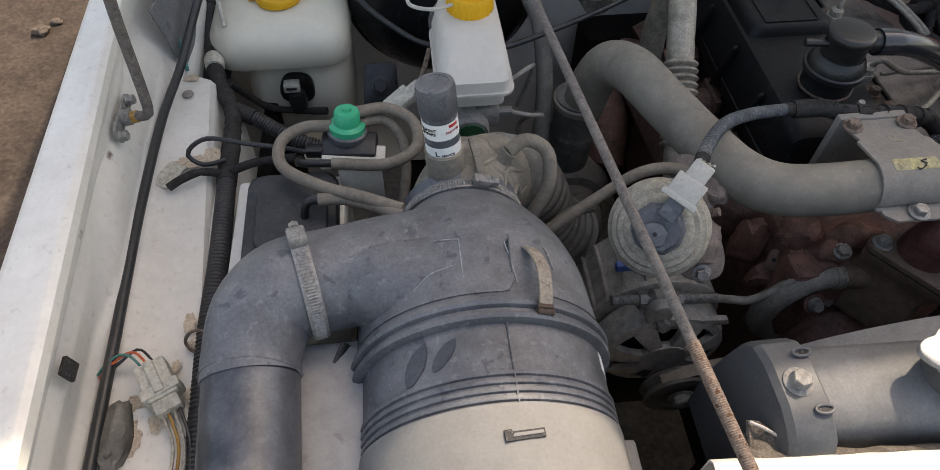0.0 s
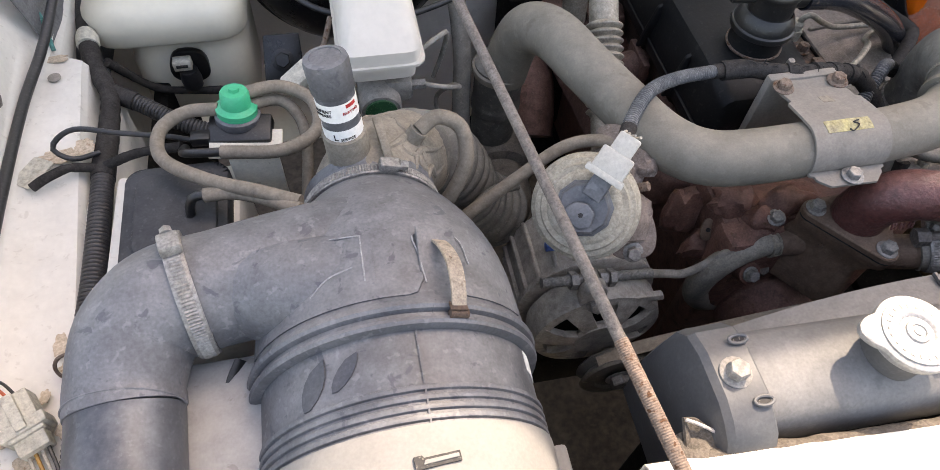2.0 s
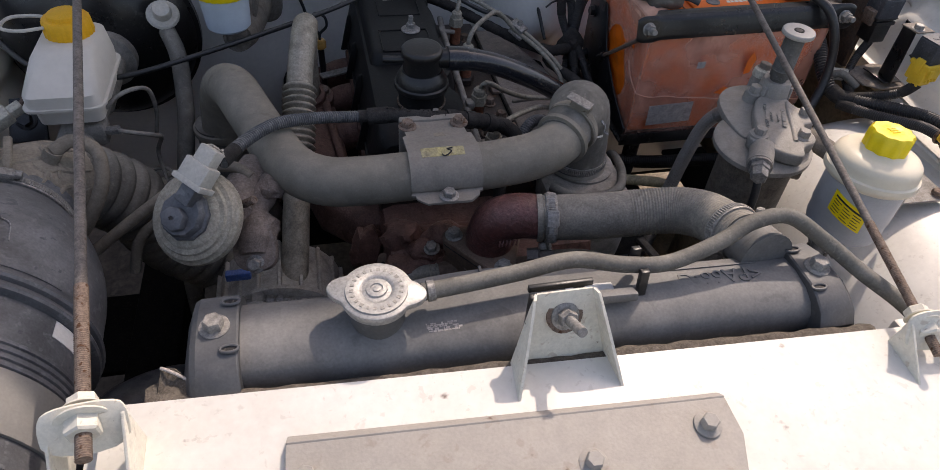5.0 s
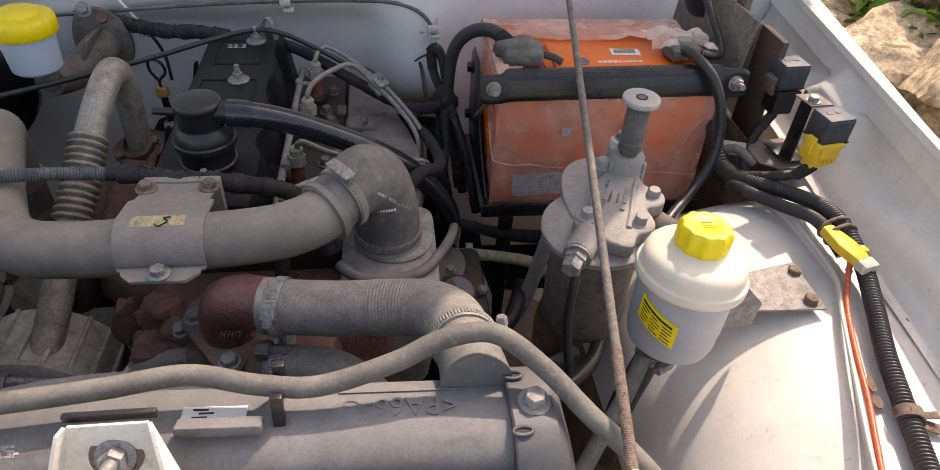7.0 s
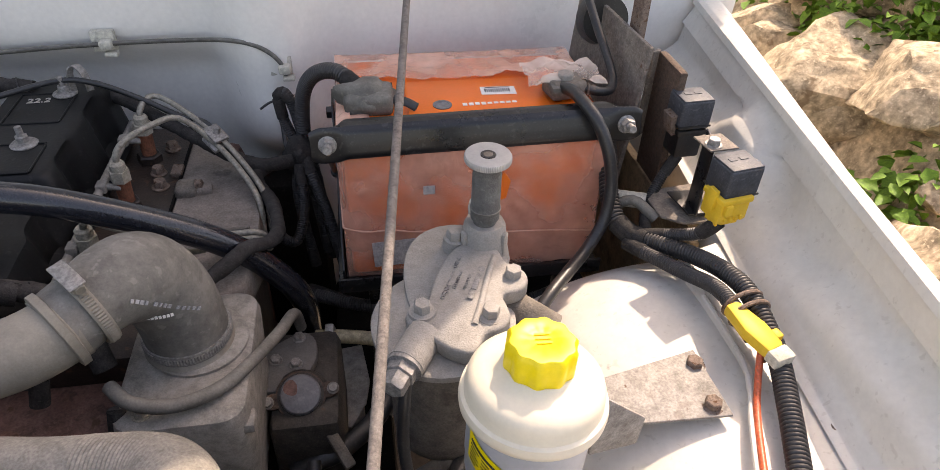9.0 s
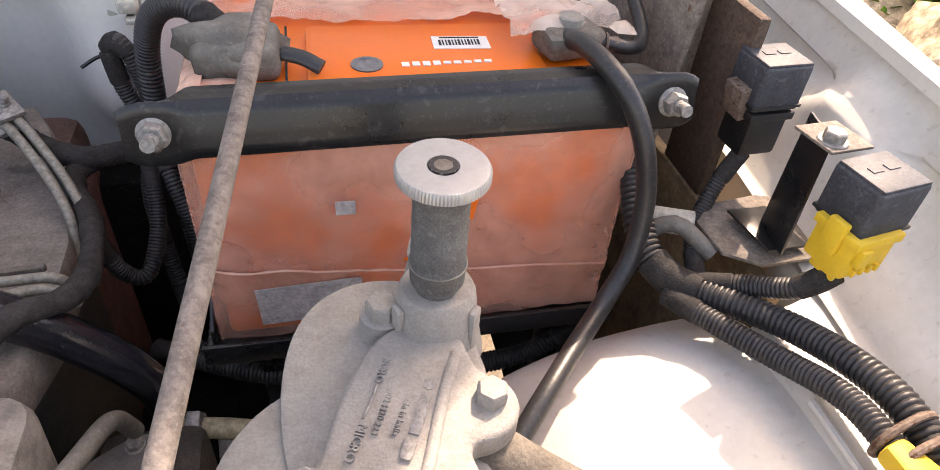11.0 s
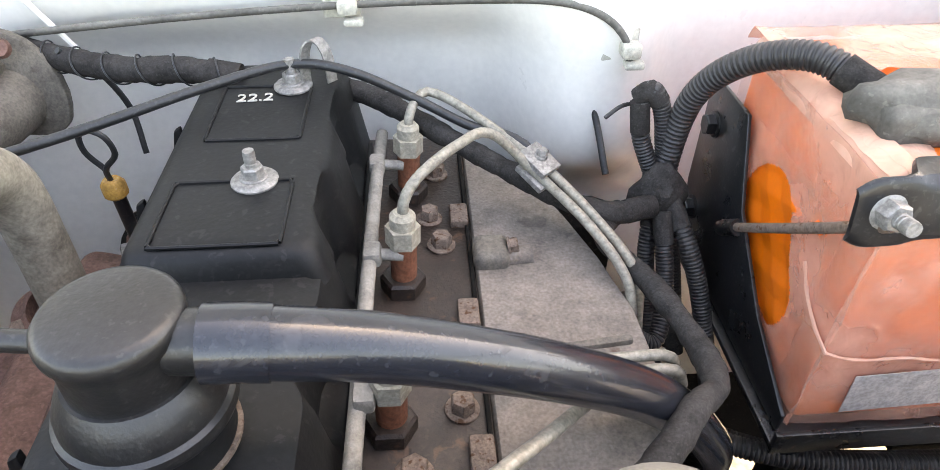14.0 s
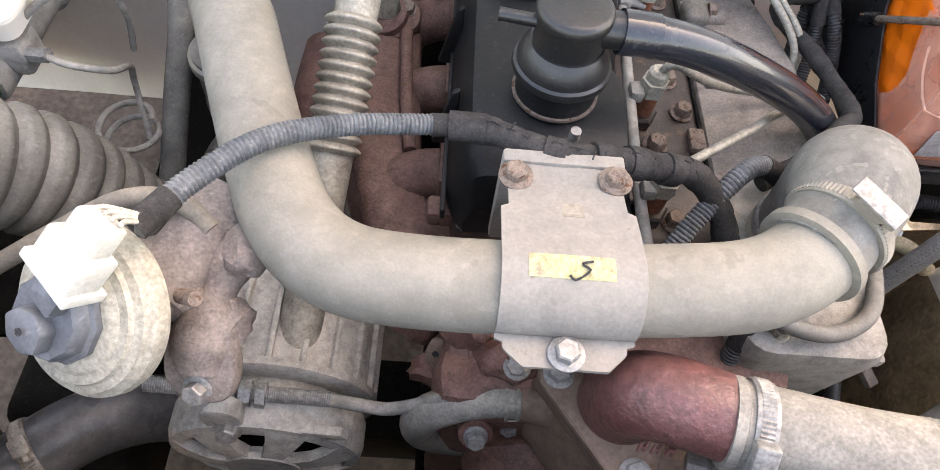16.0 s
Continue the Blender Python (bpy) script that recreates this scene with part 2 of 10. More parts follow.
ALU = mat("dusty_cast_aluminium", (0.285, 0.272, 0.252), 0.6, metal=0.15, amount=0.55, dust=(0.30, 0.272, 0.235), blotch=20, grain=700, bump=0.3, vary=0.1, spot=0.3, spotcol=(0.15, 0.135, 0.115), spotscale=55)
ALUD = mat("dark_cast_aluminium", (0.15, 0.137, 0.122), 0.62, metal=0.1, amount=0.6, dust=(0.175, 0.150, 0.122), blotch=16, grain=500, bump=0.3, spot=0.4, spotcol=(0.06, 0.05, 0.042), spotscale=40)
ELBOW = mat("grey_moulded_rubber", (0.115, 0.110, 0.100), 0.68, amount=0.55, dust=(0.235, 0.220, 0.192), blotch=10, grain=600, bump=0.1, vary=0.06, up=0.3, spot=0.35, spotcol=(0.10, 0.085, 0.07), spotscale=32)
EXH = mat("rusty_exhaust_casting", (0.105, 0.050, 0.040), 0.6, amount=0.45, dust=(0.185, 0.115, 0.092), blotch=22, grain=420, bump=0.5, rust=0.2, spot=0.4, spotcol=(0.05, 0.03, 0.024), spotscale=40)
LATCHP = mat("pale_primer_plate", (0.335, 0.315, 0.290), 0.65, speck=0.14, amount=0.4, dust=(0.355, 0.325, 0.285), blotch=14, rust=0.05, vary=0.05, spot=0.3, spotcol=(0.24, 0.185, 0.145), spotscale=60)
ALUP = mat("pale_dusty_alternator", (0.34, 0.32, 0.29), 0.6, metal=0.1, amount=0.6, dust=(0.44, 0.405, 0.355), blotch=20, grain=600, bump=0.3, vary=0.1, spot=0.35, spotcol=(0.16, 0.14, 0.12), spotscale=50)
# dusty panel, base greyed down to carry the lamp box's shade
GPANEL = mat("shade_greyed_dusty_panel", (0.40, 0.40, 0.395), 0.5, speck=0.25, amount=0.3, dust=(0.32, 0.30, 0.27), blotch=14, bump=0.04, vary=0.04, spot=0.4, spotcol=(0.17, 0.15, 0.125), spotscale=60)
PUMPD = mat("oily_dark_pump", (0.030, 0.027, 0.025), 0.5, amount=0.4, dust=(0.085, 0.074, 0.062), blotch=24, grain=500, bump=0.3, rust=0.1)
CASTG = mat("grey_dusty_cover", (0.110, 0.106, 0.100), 0.6, amount=0.5, dust=(0.190, 0.180, 0.165), blotch=24, grain=500, bump=0.2, speck=0.3, vary=0.10)
FCAST = mat("grey_filter_casting", (0.290, 0.278, 0.258), 0.6, metal=0.1, amount=0.55, dust=(0.325, 0.300, 0.265), blotch=20, grain=650, bump=0.4, vary=0.10, speck=0.30, spot=0.22, spotcol=(0.13, 0.12, 0.105), spotscale=65)
KNOBM = mat("machined_aluminium", (0.39, 0.39, 0.385), 0.36, metal=0.4, speck=0.15, amount=0.15, dust=(0.40, 0.395, 0.385), blotch=40, bump=0.05, vary=0.04)
BARREL = mat("textured_grey_plastic", (0.060, 0.060, 0.059), 0.6, amount=0.5, dust=(0.19, 0.186, 0.175), blotch=20, grain=900, bump=0.7, up=0.3)
HOSEG = mat("dusty_coolant_hose", (0.13, 0.122, 0.108), 0.68, amount=0.6, dust=(0.30, 0.275, 0.235), blotch=16, grain=500, bump=0.15, speck=0.4, spot=0.35, spotcol=(0.12, 0.105, 0.09), spotscale=45)
RELAYM = mat("dusty_relay_plastic", (0.030, 0.033, 0.040), 0.45, amount=0.38, dust=(0.125, 0.132, 0.145), blotch=30, grain=500, bump=0.1, up=0.45, speck=0.4, spot=0.2, spotcol=(0.22, 0.22, 0.22), spotscale=160)
ALUL = mat("worn_raised_letters", (0.265, 0.257, 0.243), 0.55, metal=0.15, amount=0.3, dust=(0.27, 0.255, 0.235), blotch=60, bump=0.2)
CASTP = mat("pinkish_brown_casting", (0.155, 0.115, 0.098), 0.65, amount=0.5, dust=(0.275, 0.232, 0.200), blotch=18, grain=500, bump=0.4, spot=0.4, spotcol=(0.09, 0.06, 0.048), spotscale=50)
SIDEC = mat("stained_side_cover", (0.165, 0.138, 0.118), 0.6, metal=0.1, amount=0.55, dust=(0.25, 0.211, 0.180), blotch=11, grain=450, bump=0.35, speck=0.6, rust=0.12, spot=0.5, spotcol=(0.05, 0.04, 0.032), spotscale=24)
PALEDGE = mat("pale_worn_edge", (0.30, 0.30, 0.31), 0.6, amount=0.4, dust=(0.36, 0.355, 0.35), blotch=60, bump=0.1)
DRUST = mat("dark_rust", (0.085, 0.058, 0.045), 0.7, metal=0.2, amount=0.35, dust=(0.15, 0.105, 0.08), blotch=60, grain=600, bump=0.4, rust=0.3)
ENGINE = mat("red_brown_engine", (0.135, 0.056, 0.044), 0.45, amount=0.42, dust=(0.205, 0.125, 0.098), blotch=18, grain=420, bump=0.5, rust=0.25, spot=0.4, spotcol=(0.02, 0.014, 0.011), spotscale=45)
REDCAST = mat("oily_red_casting", (0.115, 0.030, 0.026), 0.36, amount=0.35, dust=(0.185, 0.105, 0.092), blotch=24, grain=260, bump=0.8, spot=0.4, spotcol=(0.03, 0.016, 0.014), spotscale=40)
MUD = mat("mud_stained_paint", (0.20, 0.135, 0.075), 0.7, amount=0.5, dust=(0.30, 0.225, 0.135), blotch=9, grain=200, bump=0.2, speck=0.7, spot=0.5, spotcol=(0.07, 0.045, 0.025), spotscale=14)
DECK = mat("oily_head_deck", (0.022, 0.014, 0.011), 0.40, amount=0.30, dust=(0.055, 0.036, 0.028), blotch=20, bump=0.35, rust=0.22, spot=0.5, spotcol=(0.13, 0.065, 0.035), spotscale=60)
COVER = mat("black_cover_paint", (0.0050, 0.0055, 0.0062), 0.46, amount=0.10, dust=(0.032, 0.031, 0.030), blotch=14, grain=300, bump=0.12, up=0.3, spot=0.10, spotcol=(0.12, 0.115, 0.11), spotscale=150, speck=0.25)
STEEL = mat("dull_zinc_steel", (0.30, 0.292, 0.28), 0.45, metal=0.45, amount=0.42, dust=(0.265, 0.248, 0.225), blotch=60, bump=0.1)
CLIPM = mat("worn_spring_steel", (0.30, 0.25, 0.20), 0.6, metal=0.2, amount=0.5, dust=(0.36, 0.31, 0.25), blotch=60, grain=700, bump=0.3, rust=0.12, spot=0.5, spotcol=(0.18, 0.12, 0.08), spotscale=200)
TERRA = mat("terracotta_primer", (0.30, 0.10, 0.055), 0.6, amount=0.4, dust=(0.25, 0.14, 0.095), blotch=40, grain=500, bump=0.2, spot=0.4, spotcol=(0.10, 0.05, 0.035), spotscale=80)
RUSTY = mat("rusty_steel", (0.17, 0.122, 0.098), 0.75, metal=0.2, amount=0.5, dust=(0.24, 0.185, 0.15), blotch=60, grain=600, bump=0.4, rust=0.45)
RODM = mat("dusty_rusty_rod", (0.125, 0.108, 0.098), 0.7, metal=0.15, amount=0.5, dust=(0.215, 0.190, 0.172), blotch=50, grain=500, bump=0.35, rust=0.18)
BRIGHT = mat("bright_metal", (0.35, 0.345, 0.335), 0.42, metal=0.4, speck=0.3, amount=0.2, dust=(0.36, 0.345, 0.315), blotch=45, bump=0.10)
CADM = mat("yellow_zinc_pipe", (0.30, 0.28, 0.235), 0.45, metal=0.3, amount=0.4, dust=(0.28, 0.25, 0.20), blotch=50)
BELLOW = mat("stainless_bellows", (0.38, 0.345, 0.285), 0.45, metal=0.35, amount=0.45, dust=(0.33, 0.285, 0.225), blotch=20)
WATER = mat("milky_reservoir_plastic", (0.74, 0.690, 0.555), 0.4, speck=0.08, amount=0.12, dust=(0.45, 0.42, 0.35), blotch=9, grain=150, bump=0.02, vary=0.02, coat=0.1)
LILAC = mat("pale_reservoir_plastic", (0.65, 0.600, 0.525), 0.45, speck=0.10, amount=0.15, dust=(0.45, 0.42, 0.40), blotch=9, grain=150, bump=0.02, vary=0.02)
CREAMP = mat("cream_plastic", (0.72, 0.645, 0.505), 0.35, speck=0.08, amount=0.08, dust=(0.5, 0.45, 0.35), blotch=12, bump=0.02, vary=0.02)
GREYP = mat("translucent_grey_plastic", (0.39, 0.415, 0.45), 0.35, speck=0.15, amount=0.2, dust=(0.45, 0.43, 0.40), blotch=10, bump=0.02, vary=0.03)
BLUEP = mat("bluish_translucent_plastic", (0.42, 0.50, 0.58), 0.35, speck=0.1, amount=0.12, dust=(0.45, 0.45, 0.43), blotch=12, bump=0.02, vary=0.02)
ORANGE = mat("orange_battery_plastic", (0.92, 0.165, 0.003), 0.35, speck=0.05, amount=0.05, blotch=15, bump=0.02, vary=0.03)
AMBER = mat("amber_cap_plastic", (0.80, 0.40, 0.010), 0.45, speck=0.12, amount=0.12, dust=(0.55, 0.38, 0.12), blotch=30, bump=0.05, vary=0.04)
YELLOW = mat("yellow_plastic", (0.88, 0.66, 0.0), 0.4, speck=0.08, amount=0.06, dust=(0.6, 0.5, 0.2), blotch=30, bump=0.03, vary=0.03)
GOLD = mat("golden_socket_plastic", (0.72, 0.46, 0.03), 0.45, speck=0.1, amount=0.10, dust=(0.6, 0.48, 0.2), blotch=30, bump=0.03, vary=0.03)
TAN = mat("ochre_plastic", (0.48, 0.24, 0.03), 0.5, amount=0.2, blotch=30)
GREEN = mat("green_plastic", (0.0, 0.41, 0.205), 0.38, speck=0.10, amount=0.04, dust=(0.20, 0.40, 0.28), blotch=35, vary=0.05)
GREEND = mat("dark_green_paint", (0.006, 0.10, 0.035), 0.4, amount=0.08, blotch=30)
CONN = mat("aged_white_connector", (0.58, 0.56, 0.48), 0.5, amount=0.25, dust=(0.40, 0.36, 0.28), blotch=50, vary=0.06)
SANDY = mat("sandy_plated_metal", (0.36, 0.33, 0.275), 0.55, metal=0.1, amount=0.4, dust=(0.40, 0.355, 0.27), blotch=40, bump=0.25, speck=0.5, spot=0.5, spotcol=(0.26, 0.23, 0.18), spotscale=260)
CONNG = mat("grey_white_connector", (0.52, 0.50, 0.455), 0.5, amount=0.3, dust=(0.43, 0.39, 0.33), blotch=50, vary=0.06, speck=0.25)
PAPER = mat("white_label", (0.78, 0.77, 0.74), 0.6, amount=0.12, dust=(0.45, 0.42, 0.36), blotch=60, bump=0.03, speck=0.12, vary=0.04)
PAPERG = mat("grey_old_label", (0.45, 0.42, 0.40), 0.6, amount=0.3, dust=(0.36, 0.30, 0.26), blotch=30, bump=0.05)
INK = mat("black_ink", (0.02, 0.02, 0.022), 0.6, amount=0.05, blotch=40, bump=0.0)
INKR = mat("red_ink", (0.45, 0.03, 0.03), 0.6, amount=0.05, blotch=40, bump=0.0)
WIRER = mat("orange_red_wire", (0.62, 0.10, 0.03), 0.4, amount=0.08, blotch=50)
WIREW = mat("pale_wires", (0.55, 0.50, 0.42), 0.5, amount=0.25, blotch=80)
WIREG = mat("green_wire", (0.03, 0.22, 0.20), 0.45, amount=0.15, blotch=60)
YSTICK = mat("worn_yellow_sticker", (0.52, 0.45, 0.16), 0.65, amount=0.5, dust=(0.36, 0.31, 0.22), blotch=60, bump=0.1)
FUELH = mat("pale_fuel_hose", (0.46, 0.38, 0.22), 0.5, amount=0.25, blotch=40)
BRAID = mat("braided_hose", (0.40, 0.39, 0.365), 0.4, metal=0.35, speck=0.3, amount=0.3, dust=(0.34, 0.31, 0.27), blotch=60, grain=900, bump=0.3)
MODP = mat("matt_module_plastic", (0.014, 0.015, 0.018), 0.45, amount=0.22, dust=(0.13, 0.13, 0.13), blotch=16, grain=500, bump=0.08, up=0.4, speck=0.25, vary=0.1)
FILM = film_mat("shrink_film", (0.85, 0.45, 0.33), 0.32, 0.14)
FILMC = film_mat("clouded_film", (0.80, 0.46, 0.34), 0.50, 0.16)
FILMP = film_mat("pink_tinted_film", (0.84, 0.50, 0.37), 0.46, 0.16)
FILMT = film_mat("loose_clear_film", (0.80, 0.66, 0.56), 0.50, 0.22)
VERGE = mat("pale_dry_verge", (0.20, 0.165, 0.125), 0.95, amount=0.5, dust=(0.30, 0.26, 0.205), blotch=6, grain=90, bump=0.8, vary=0.25, up=0.0, spot=0.5, spotcol=(0.12, 0.09, 0.06), spotscale=30)
DIRT = mat("ground_dirt", (0.062, 0.046, 0.036), 0.95, amount=0.5, dust=(0.100, 0.077, 0.060), blotch=2.2, grain=70, bump=0.6, vary=0.25, up=0.0)
DULLS = mat("dull_brown_stone", (0.13, 0.102, 0.082), 0.95, amount=0.5, dust=(0.17, 0.135, 0.108), blotch=20, grain=120, bump=0.6)
# white paint lying in shade, with that shade put into the grey
GPANELD = mat("shade_grey_panel", (0.150, 0.155, 0.165), 0.5, speck=0.3, amount=0.3, dust=(0.20, 0.19, 0.178), blotch=14, bump=0.05, spot=0.4, spotcol=(0.07, 0.065, 0.06), spotscale=60)
ROCK = mat("pale_rubble_stone", (0.42, 0.325, 0.215), 0.9, amount=0.5, dust=(0.60, 0.50, 0.36), blotch=7, grain=60, bump=1.0, vary=0.3, up=0.1, speck=1.0, spot=0.7, spotcol=(0.16, 0.105, 0.062), spotscale=11)
LEAF = mat("green_leaf", (0.095, 0.21, 0.020), 0.5, amount=0.4, dust=(0.17, 0.30, 0.04), blotch=30, bump=0.05)
BRKG = mat("dusty_galvanised_plate", (0.27, 0.258, 0.243), 0.6, metal=0.15, amount=0.45, dust=(0.31, 0.285, 0.255), blotch=24, grain=500, bump=0.2, rust=0.08, spot=0.4, spotcol=(0.17, 0.14, 0.12), spotscale=60)
BRKT = mat("dull_rusty_bracket", (0.16, 0.135, 0.115), 0.7, amount=0.45, dust=(0.25, 0.215, 0.18), blotch=30, rust=0.2)
FOAM = mat("dirty_foam", (0.095, 0.082, 0.068), 0.95, amount=0.5, dust=(0.15, 0.128, 0.106), blotch=40, grain=500, bump=0.7)


# ---- building tools ----
OFFSET = {}


def thing(name, base, label, category, group="", kind=""):
    ob = new(name)
    ob.empty_display_size = 0.02
    ob.location = base
    OFFSET[ob.name] = Vector(base)
    return tagged(ob, label, category, group, kind)


def part(name, bm, material, parent, label="", sharp=38):
    me = bpy.data.meshes.new(name)
    base = OFFSET[parent.name]
    bmesh.ops.translate(bm, verts=bm.verts, vec=-base)
    bmesh.ops.recalc_face_normals(bm, faces=bm.faces)
    bm.to_mesh(me)
    bm.free()
    me.materials.append(material)
    me.polygons.foreach_set("use_smooth", [True] * len(me.polygons))
    me.set_sharp_from_angle(angle=radians(sharp))
    ob = new(name, me)
    ob.parent = parent
    OFFSET[ob.name] = base
    if label:
        ob["label"] = label
    return ob


def basis(c, axis, hint=(0, 0, 1)):
    """A frame at c whose z is the axis and whose x lies towards the hint."""
    z = Vector(axis).normalized()
    h = Vector(hint)
    if abs(h.normalized().dot(z)) > 0.98:
        h = Vector((1, 0, 0)) if abs(z.x) < 0.9 else Vector((0, 1, 0))
    x = (h - z * h.dot(z)).normalized()
    y = z.cross(x)
    return Matrix(((x.x, y.x, z.x, c[0]), (x.y, y.y, z.y, c[1]), (x.z, y.z, z.z, c[2]), (0, 0, 0, 1)))


def join(*bms):
    out = bmesh.new()
    for b in bms:
        me = bpy.data.meshes.new("tmp")
        b.to_mesh(me)
        b.free()
        out.from_mesh(me)
        bpy.data.meshes.remove(me)
    return out


def box(sx, sy, sz, m=None, bevel=0.0015, seg=2):
    bm = bmesh.new()
    bmesh.ops.create_cube(bm, size=1.0)
    bmesh.ops.scale(bm, vec=(sx, sy, sz), verts=bm.verts)
    if bevel:
        bmesh.ops.bevel(bm, geom=bm.edges[:], offset=min(bevel, 0.45 * min(sx, sy, sz)), segments=seg, affect="EDGES", profile=0.5)
    if m is not None:
        bmesh.ops.transform(bm, matrix=m, verts=bm.verts)
    return bm


def at(x, y, z, rx=0, ry=0, rz=0):
    return pose(x, y, z, rx, ry, rz)


def lathe(profile, m=None, seg=32, lobes=0, depth=0.0):
    """Turns a profile of (radius, height) round z. lobes: waves round the rim of the given depth."""
    bm = bmesh.new()
    rings = []
    for r, z in profile:
        ring = []
        if r <= 1e-6:
            ring = [bm.verts.new((0, 0, z))]
        else:
            for i in range(seg):
                a = 2 * math.pi * i / seg
                k = r * (1 + depth * math.cos(lobes * a)) if lobes else r
                ring.append(bm.verts.new((k * math.cos(a), k * math.sin(a), z)))
        rings.append(ring)
    for a, b in zip(rings, rings[1:]):
        if len(a) == 1 and len(b) == 1:
            continue
        for i in range(seg):
            j = (i + 1) % seg
            if len(a) == 1:
                bm.faces.new((a[0], b[i], b[j]))
            elif len(b) == 1:
                bm.faces.new((a[i], a[j], b[0]))
            else:
                bm.faces.new((a[i], a[j], b[j], b[i]))
    for ring in (rings[0], rings[-1]):
        if len(ring) > 2:
            bm.faces.new(ring)
    if m is not None:
        bmesh.ops.transform(bm, matrix=m, verts=bm.verts)
    return bm


def spline(pts, step):
    """Points at even steps along a smooth curve through pts."""
    p = [Vector(q) for q in pts]
    if len(p) == 2:
        dense = [p[0].lerp(p[1], i / 20) for i in range(21)]
    else:
        p = [2 * p[0] - p[1]] + p + [2 * p[-1] - p[-2]]
        dense = []
        for i in range(1, len(p) - 2):
            a, b, c, d = p[i - 1:i + 3]
            for k in range(24):
                t = k / 24
                dense.append(0.5 * ((2 * b) + (c - a) * t + (2 * a - 5 * b + 4 * c - d) * t * t + (3 * b - a - 3 * c + d) * t ** 3))
        dense.append(p[-2])
    cum = [0.0]
    for a, b in zip(dense, dense[1:]):
        cum.append(cum[-1] + (b - a).length)
    count = max(2, int(cum[-1] / step))
    out, k = [], 0
    for i in range(count + 1):
        s = cum[-1] * i / count
        while k < len(cum) - 2 and cum[k + 1] < s:
            k += 1
        f = (s - cum[k]) / max(1e-9, cum[k + 1] - cum[k])
        out.append(dense[k].lerp(dense[k + 1], f))
    return out, cum[-1]


def sweep(pts, r, seg=14, step=0.006, caps=True, flat=1.0):
    """A round tube along pts. r: a radius, or a function of the metres along it (and of the whole length)."""
    path, length = spline(pts, step)
    bm = bmesh.new()
    rings = []
    tan = (path[1] - path[0]).normalized()
    side = tan.orthogonal().normalized()
    for i, q in enumerate(path):
        nxt = path[min(i + 1, len(path) - 1)] - path[max(i - 1, 0)]
        t2 = nxt.normalized()
        side = (side - t2 * side.dot(t2)).normalized()
        up = t2.cross(side)
        rad = r(length * i / (len(path) - 1), length) if callable(r) else r
        ring = []
        for k in range(seg):
            a = 2 * math.pi * k / seg
            ring.append(bm.verts.new(q + side * (rad * math.cos(a)) + up * (rad * flat * math.sin(a))))
        rings.append(ring)
    for a, b in zip(rings, rings[1:]):
        for k in range(seg):
            j = (k + 1) % seg
            bm.faces.new((a[k], a[j], b[j], b[k]))
    if caps:
        bm.faces.new(rings[0])
        bm.faces.new(rings[-1])
    return bm


def ribbed(pts, r, depth=0.15, seg=12):
    """Corrugated conduit."""
    pitch = max(0.0028, 0.40 * r)
    return sweep(pts, lambda s, L: r * (1 - depth * (0.5 - 0.5 * math.cos(2 * math.pi * s / pitch)) ** 2), seg, pitch / 5)


def taped(pts, r, seg=12, seed=0.0, lap=0.016):
    """A loom wound with tape: overlapping laps, a little uneven."""
    def rad(s, L):
        return r * (1 + 0.10 * ((s / lap) % 1.0 - 0.5) + 0.16 * noise.noise(Vector((s * 45, seed, 0.3))))
    return sweep(pts, rad, seg, 0.003)


def threaded(a, b, r, pitch=0.0016, seg=12):
    return sweep([a, b], lambda s, L: r * (1 - 0.07 * (0.5 - 0.5 * math.cos(2 * math.pi * s / pitch))), seg, pitch / 4)


def prism(poly, thick, m=None, bevel=0.001):
    """A flat sheet with the outline poly in x, y and the given thickness."""
    bm = bmesh.new()
    vs = [bm.verts.new((x, y, 0)) for x, y in poly]
    f = bm.faces.new(vs)
    r = bmesh.ops.extrude_face_region(bm, geom=[f])
    bmesh.ops.translate(bm, vec=(0, 0, thick), verts=[v for v in r["geom"] if isinstance(v, bmesh.types.BMVert)])
    bmesh.ops.recalc_face_normals(bm, faces=bm.faces)
    if bevel:
        bmesh.ops.bevel(bm, geom=bm.edges[:], offset=min(bevel, thick * 0.4), segments=2, affect="EDGES", profile=0.5)
    if m is not None:
        bmesh.ops.transform(bm, matrix=m, verts=bm.verts)
    return bm


def smooth_poly(poly, times=2):
    """Rounds the corners of an outline by cutting them."""
    for _ in range(times):
        out = []
        for (ax, ay), (bx, by) in zip(poly, poly[1:] + poly[:1]):
            out += [(0.75 * ax + 0.25 * bx, 0.75 * ay + 0.25 * by), (0.25 * ax + 0.75 * bx, 0.25 * ay + 0.75 * by)]
        poly = out
    return poly


def rounded(w, h, r, n=5):
    """Outline of a rounded rectangle."""
    out = []
    for cx, cy, a0 in ((w / 2 - r, h / 2 - r, 0), (-w / 2 + r, h / 2 - r, 90), (-w / 2 + r, -h / 2 + r, 180), (w / 2 - r, -h / 2 + r, 270)):
        for i in range(n + 1):
            a = radians(a0 + 90 * i / n)
            out.append((cx + r * math.cos(a), cy + r * math.sin(a)))
    return out


def loft(sections, caps=True):
    """Skins closed rings of equal counts."""
    bm = bmesh.new()
    rings = [[bm.verts.new(v) for v in s] for s in sections]
    c = len(rings[0])
    for a, b in zip(rings, rings[1:]):
        for i in range(c):
            j = (i + 1) % c
            bm.faces.new((a[i], a[j], b[j], b[i]))
    if caps:
        bm.faces.new(rings[0])
        bm.faces.new(rings[-1])
    bmesh.ops.recalc_face_normals(bm, faces=bm.faces)
    return bm


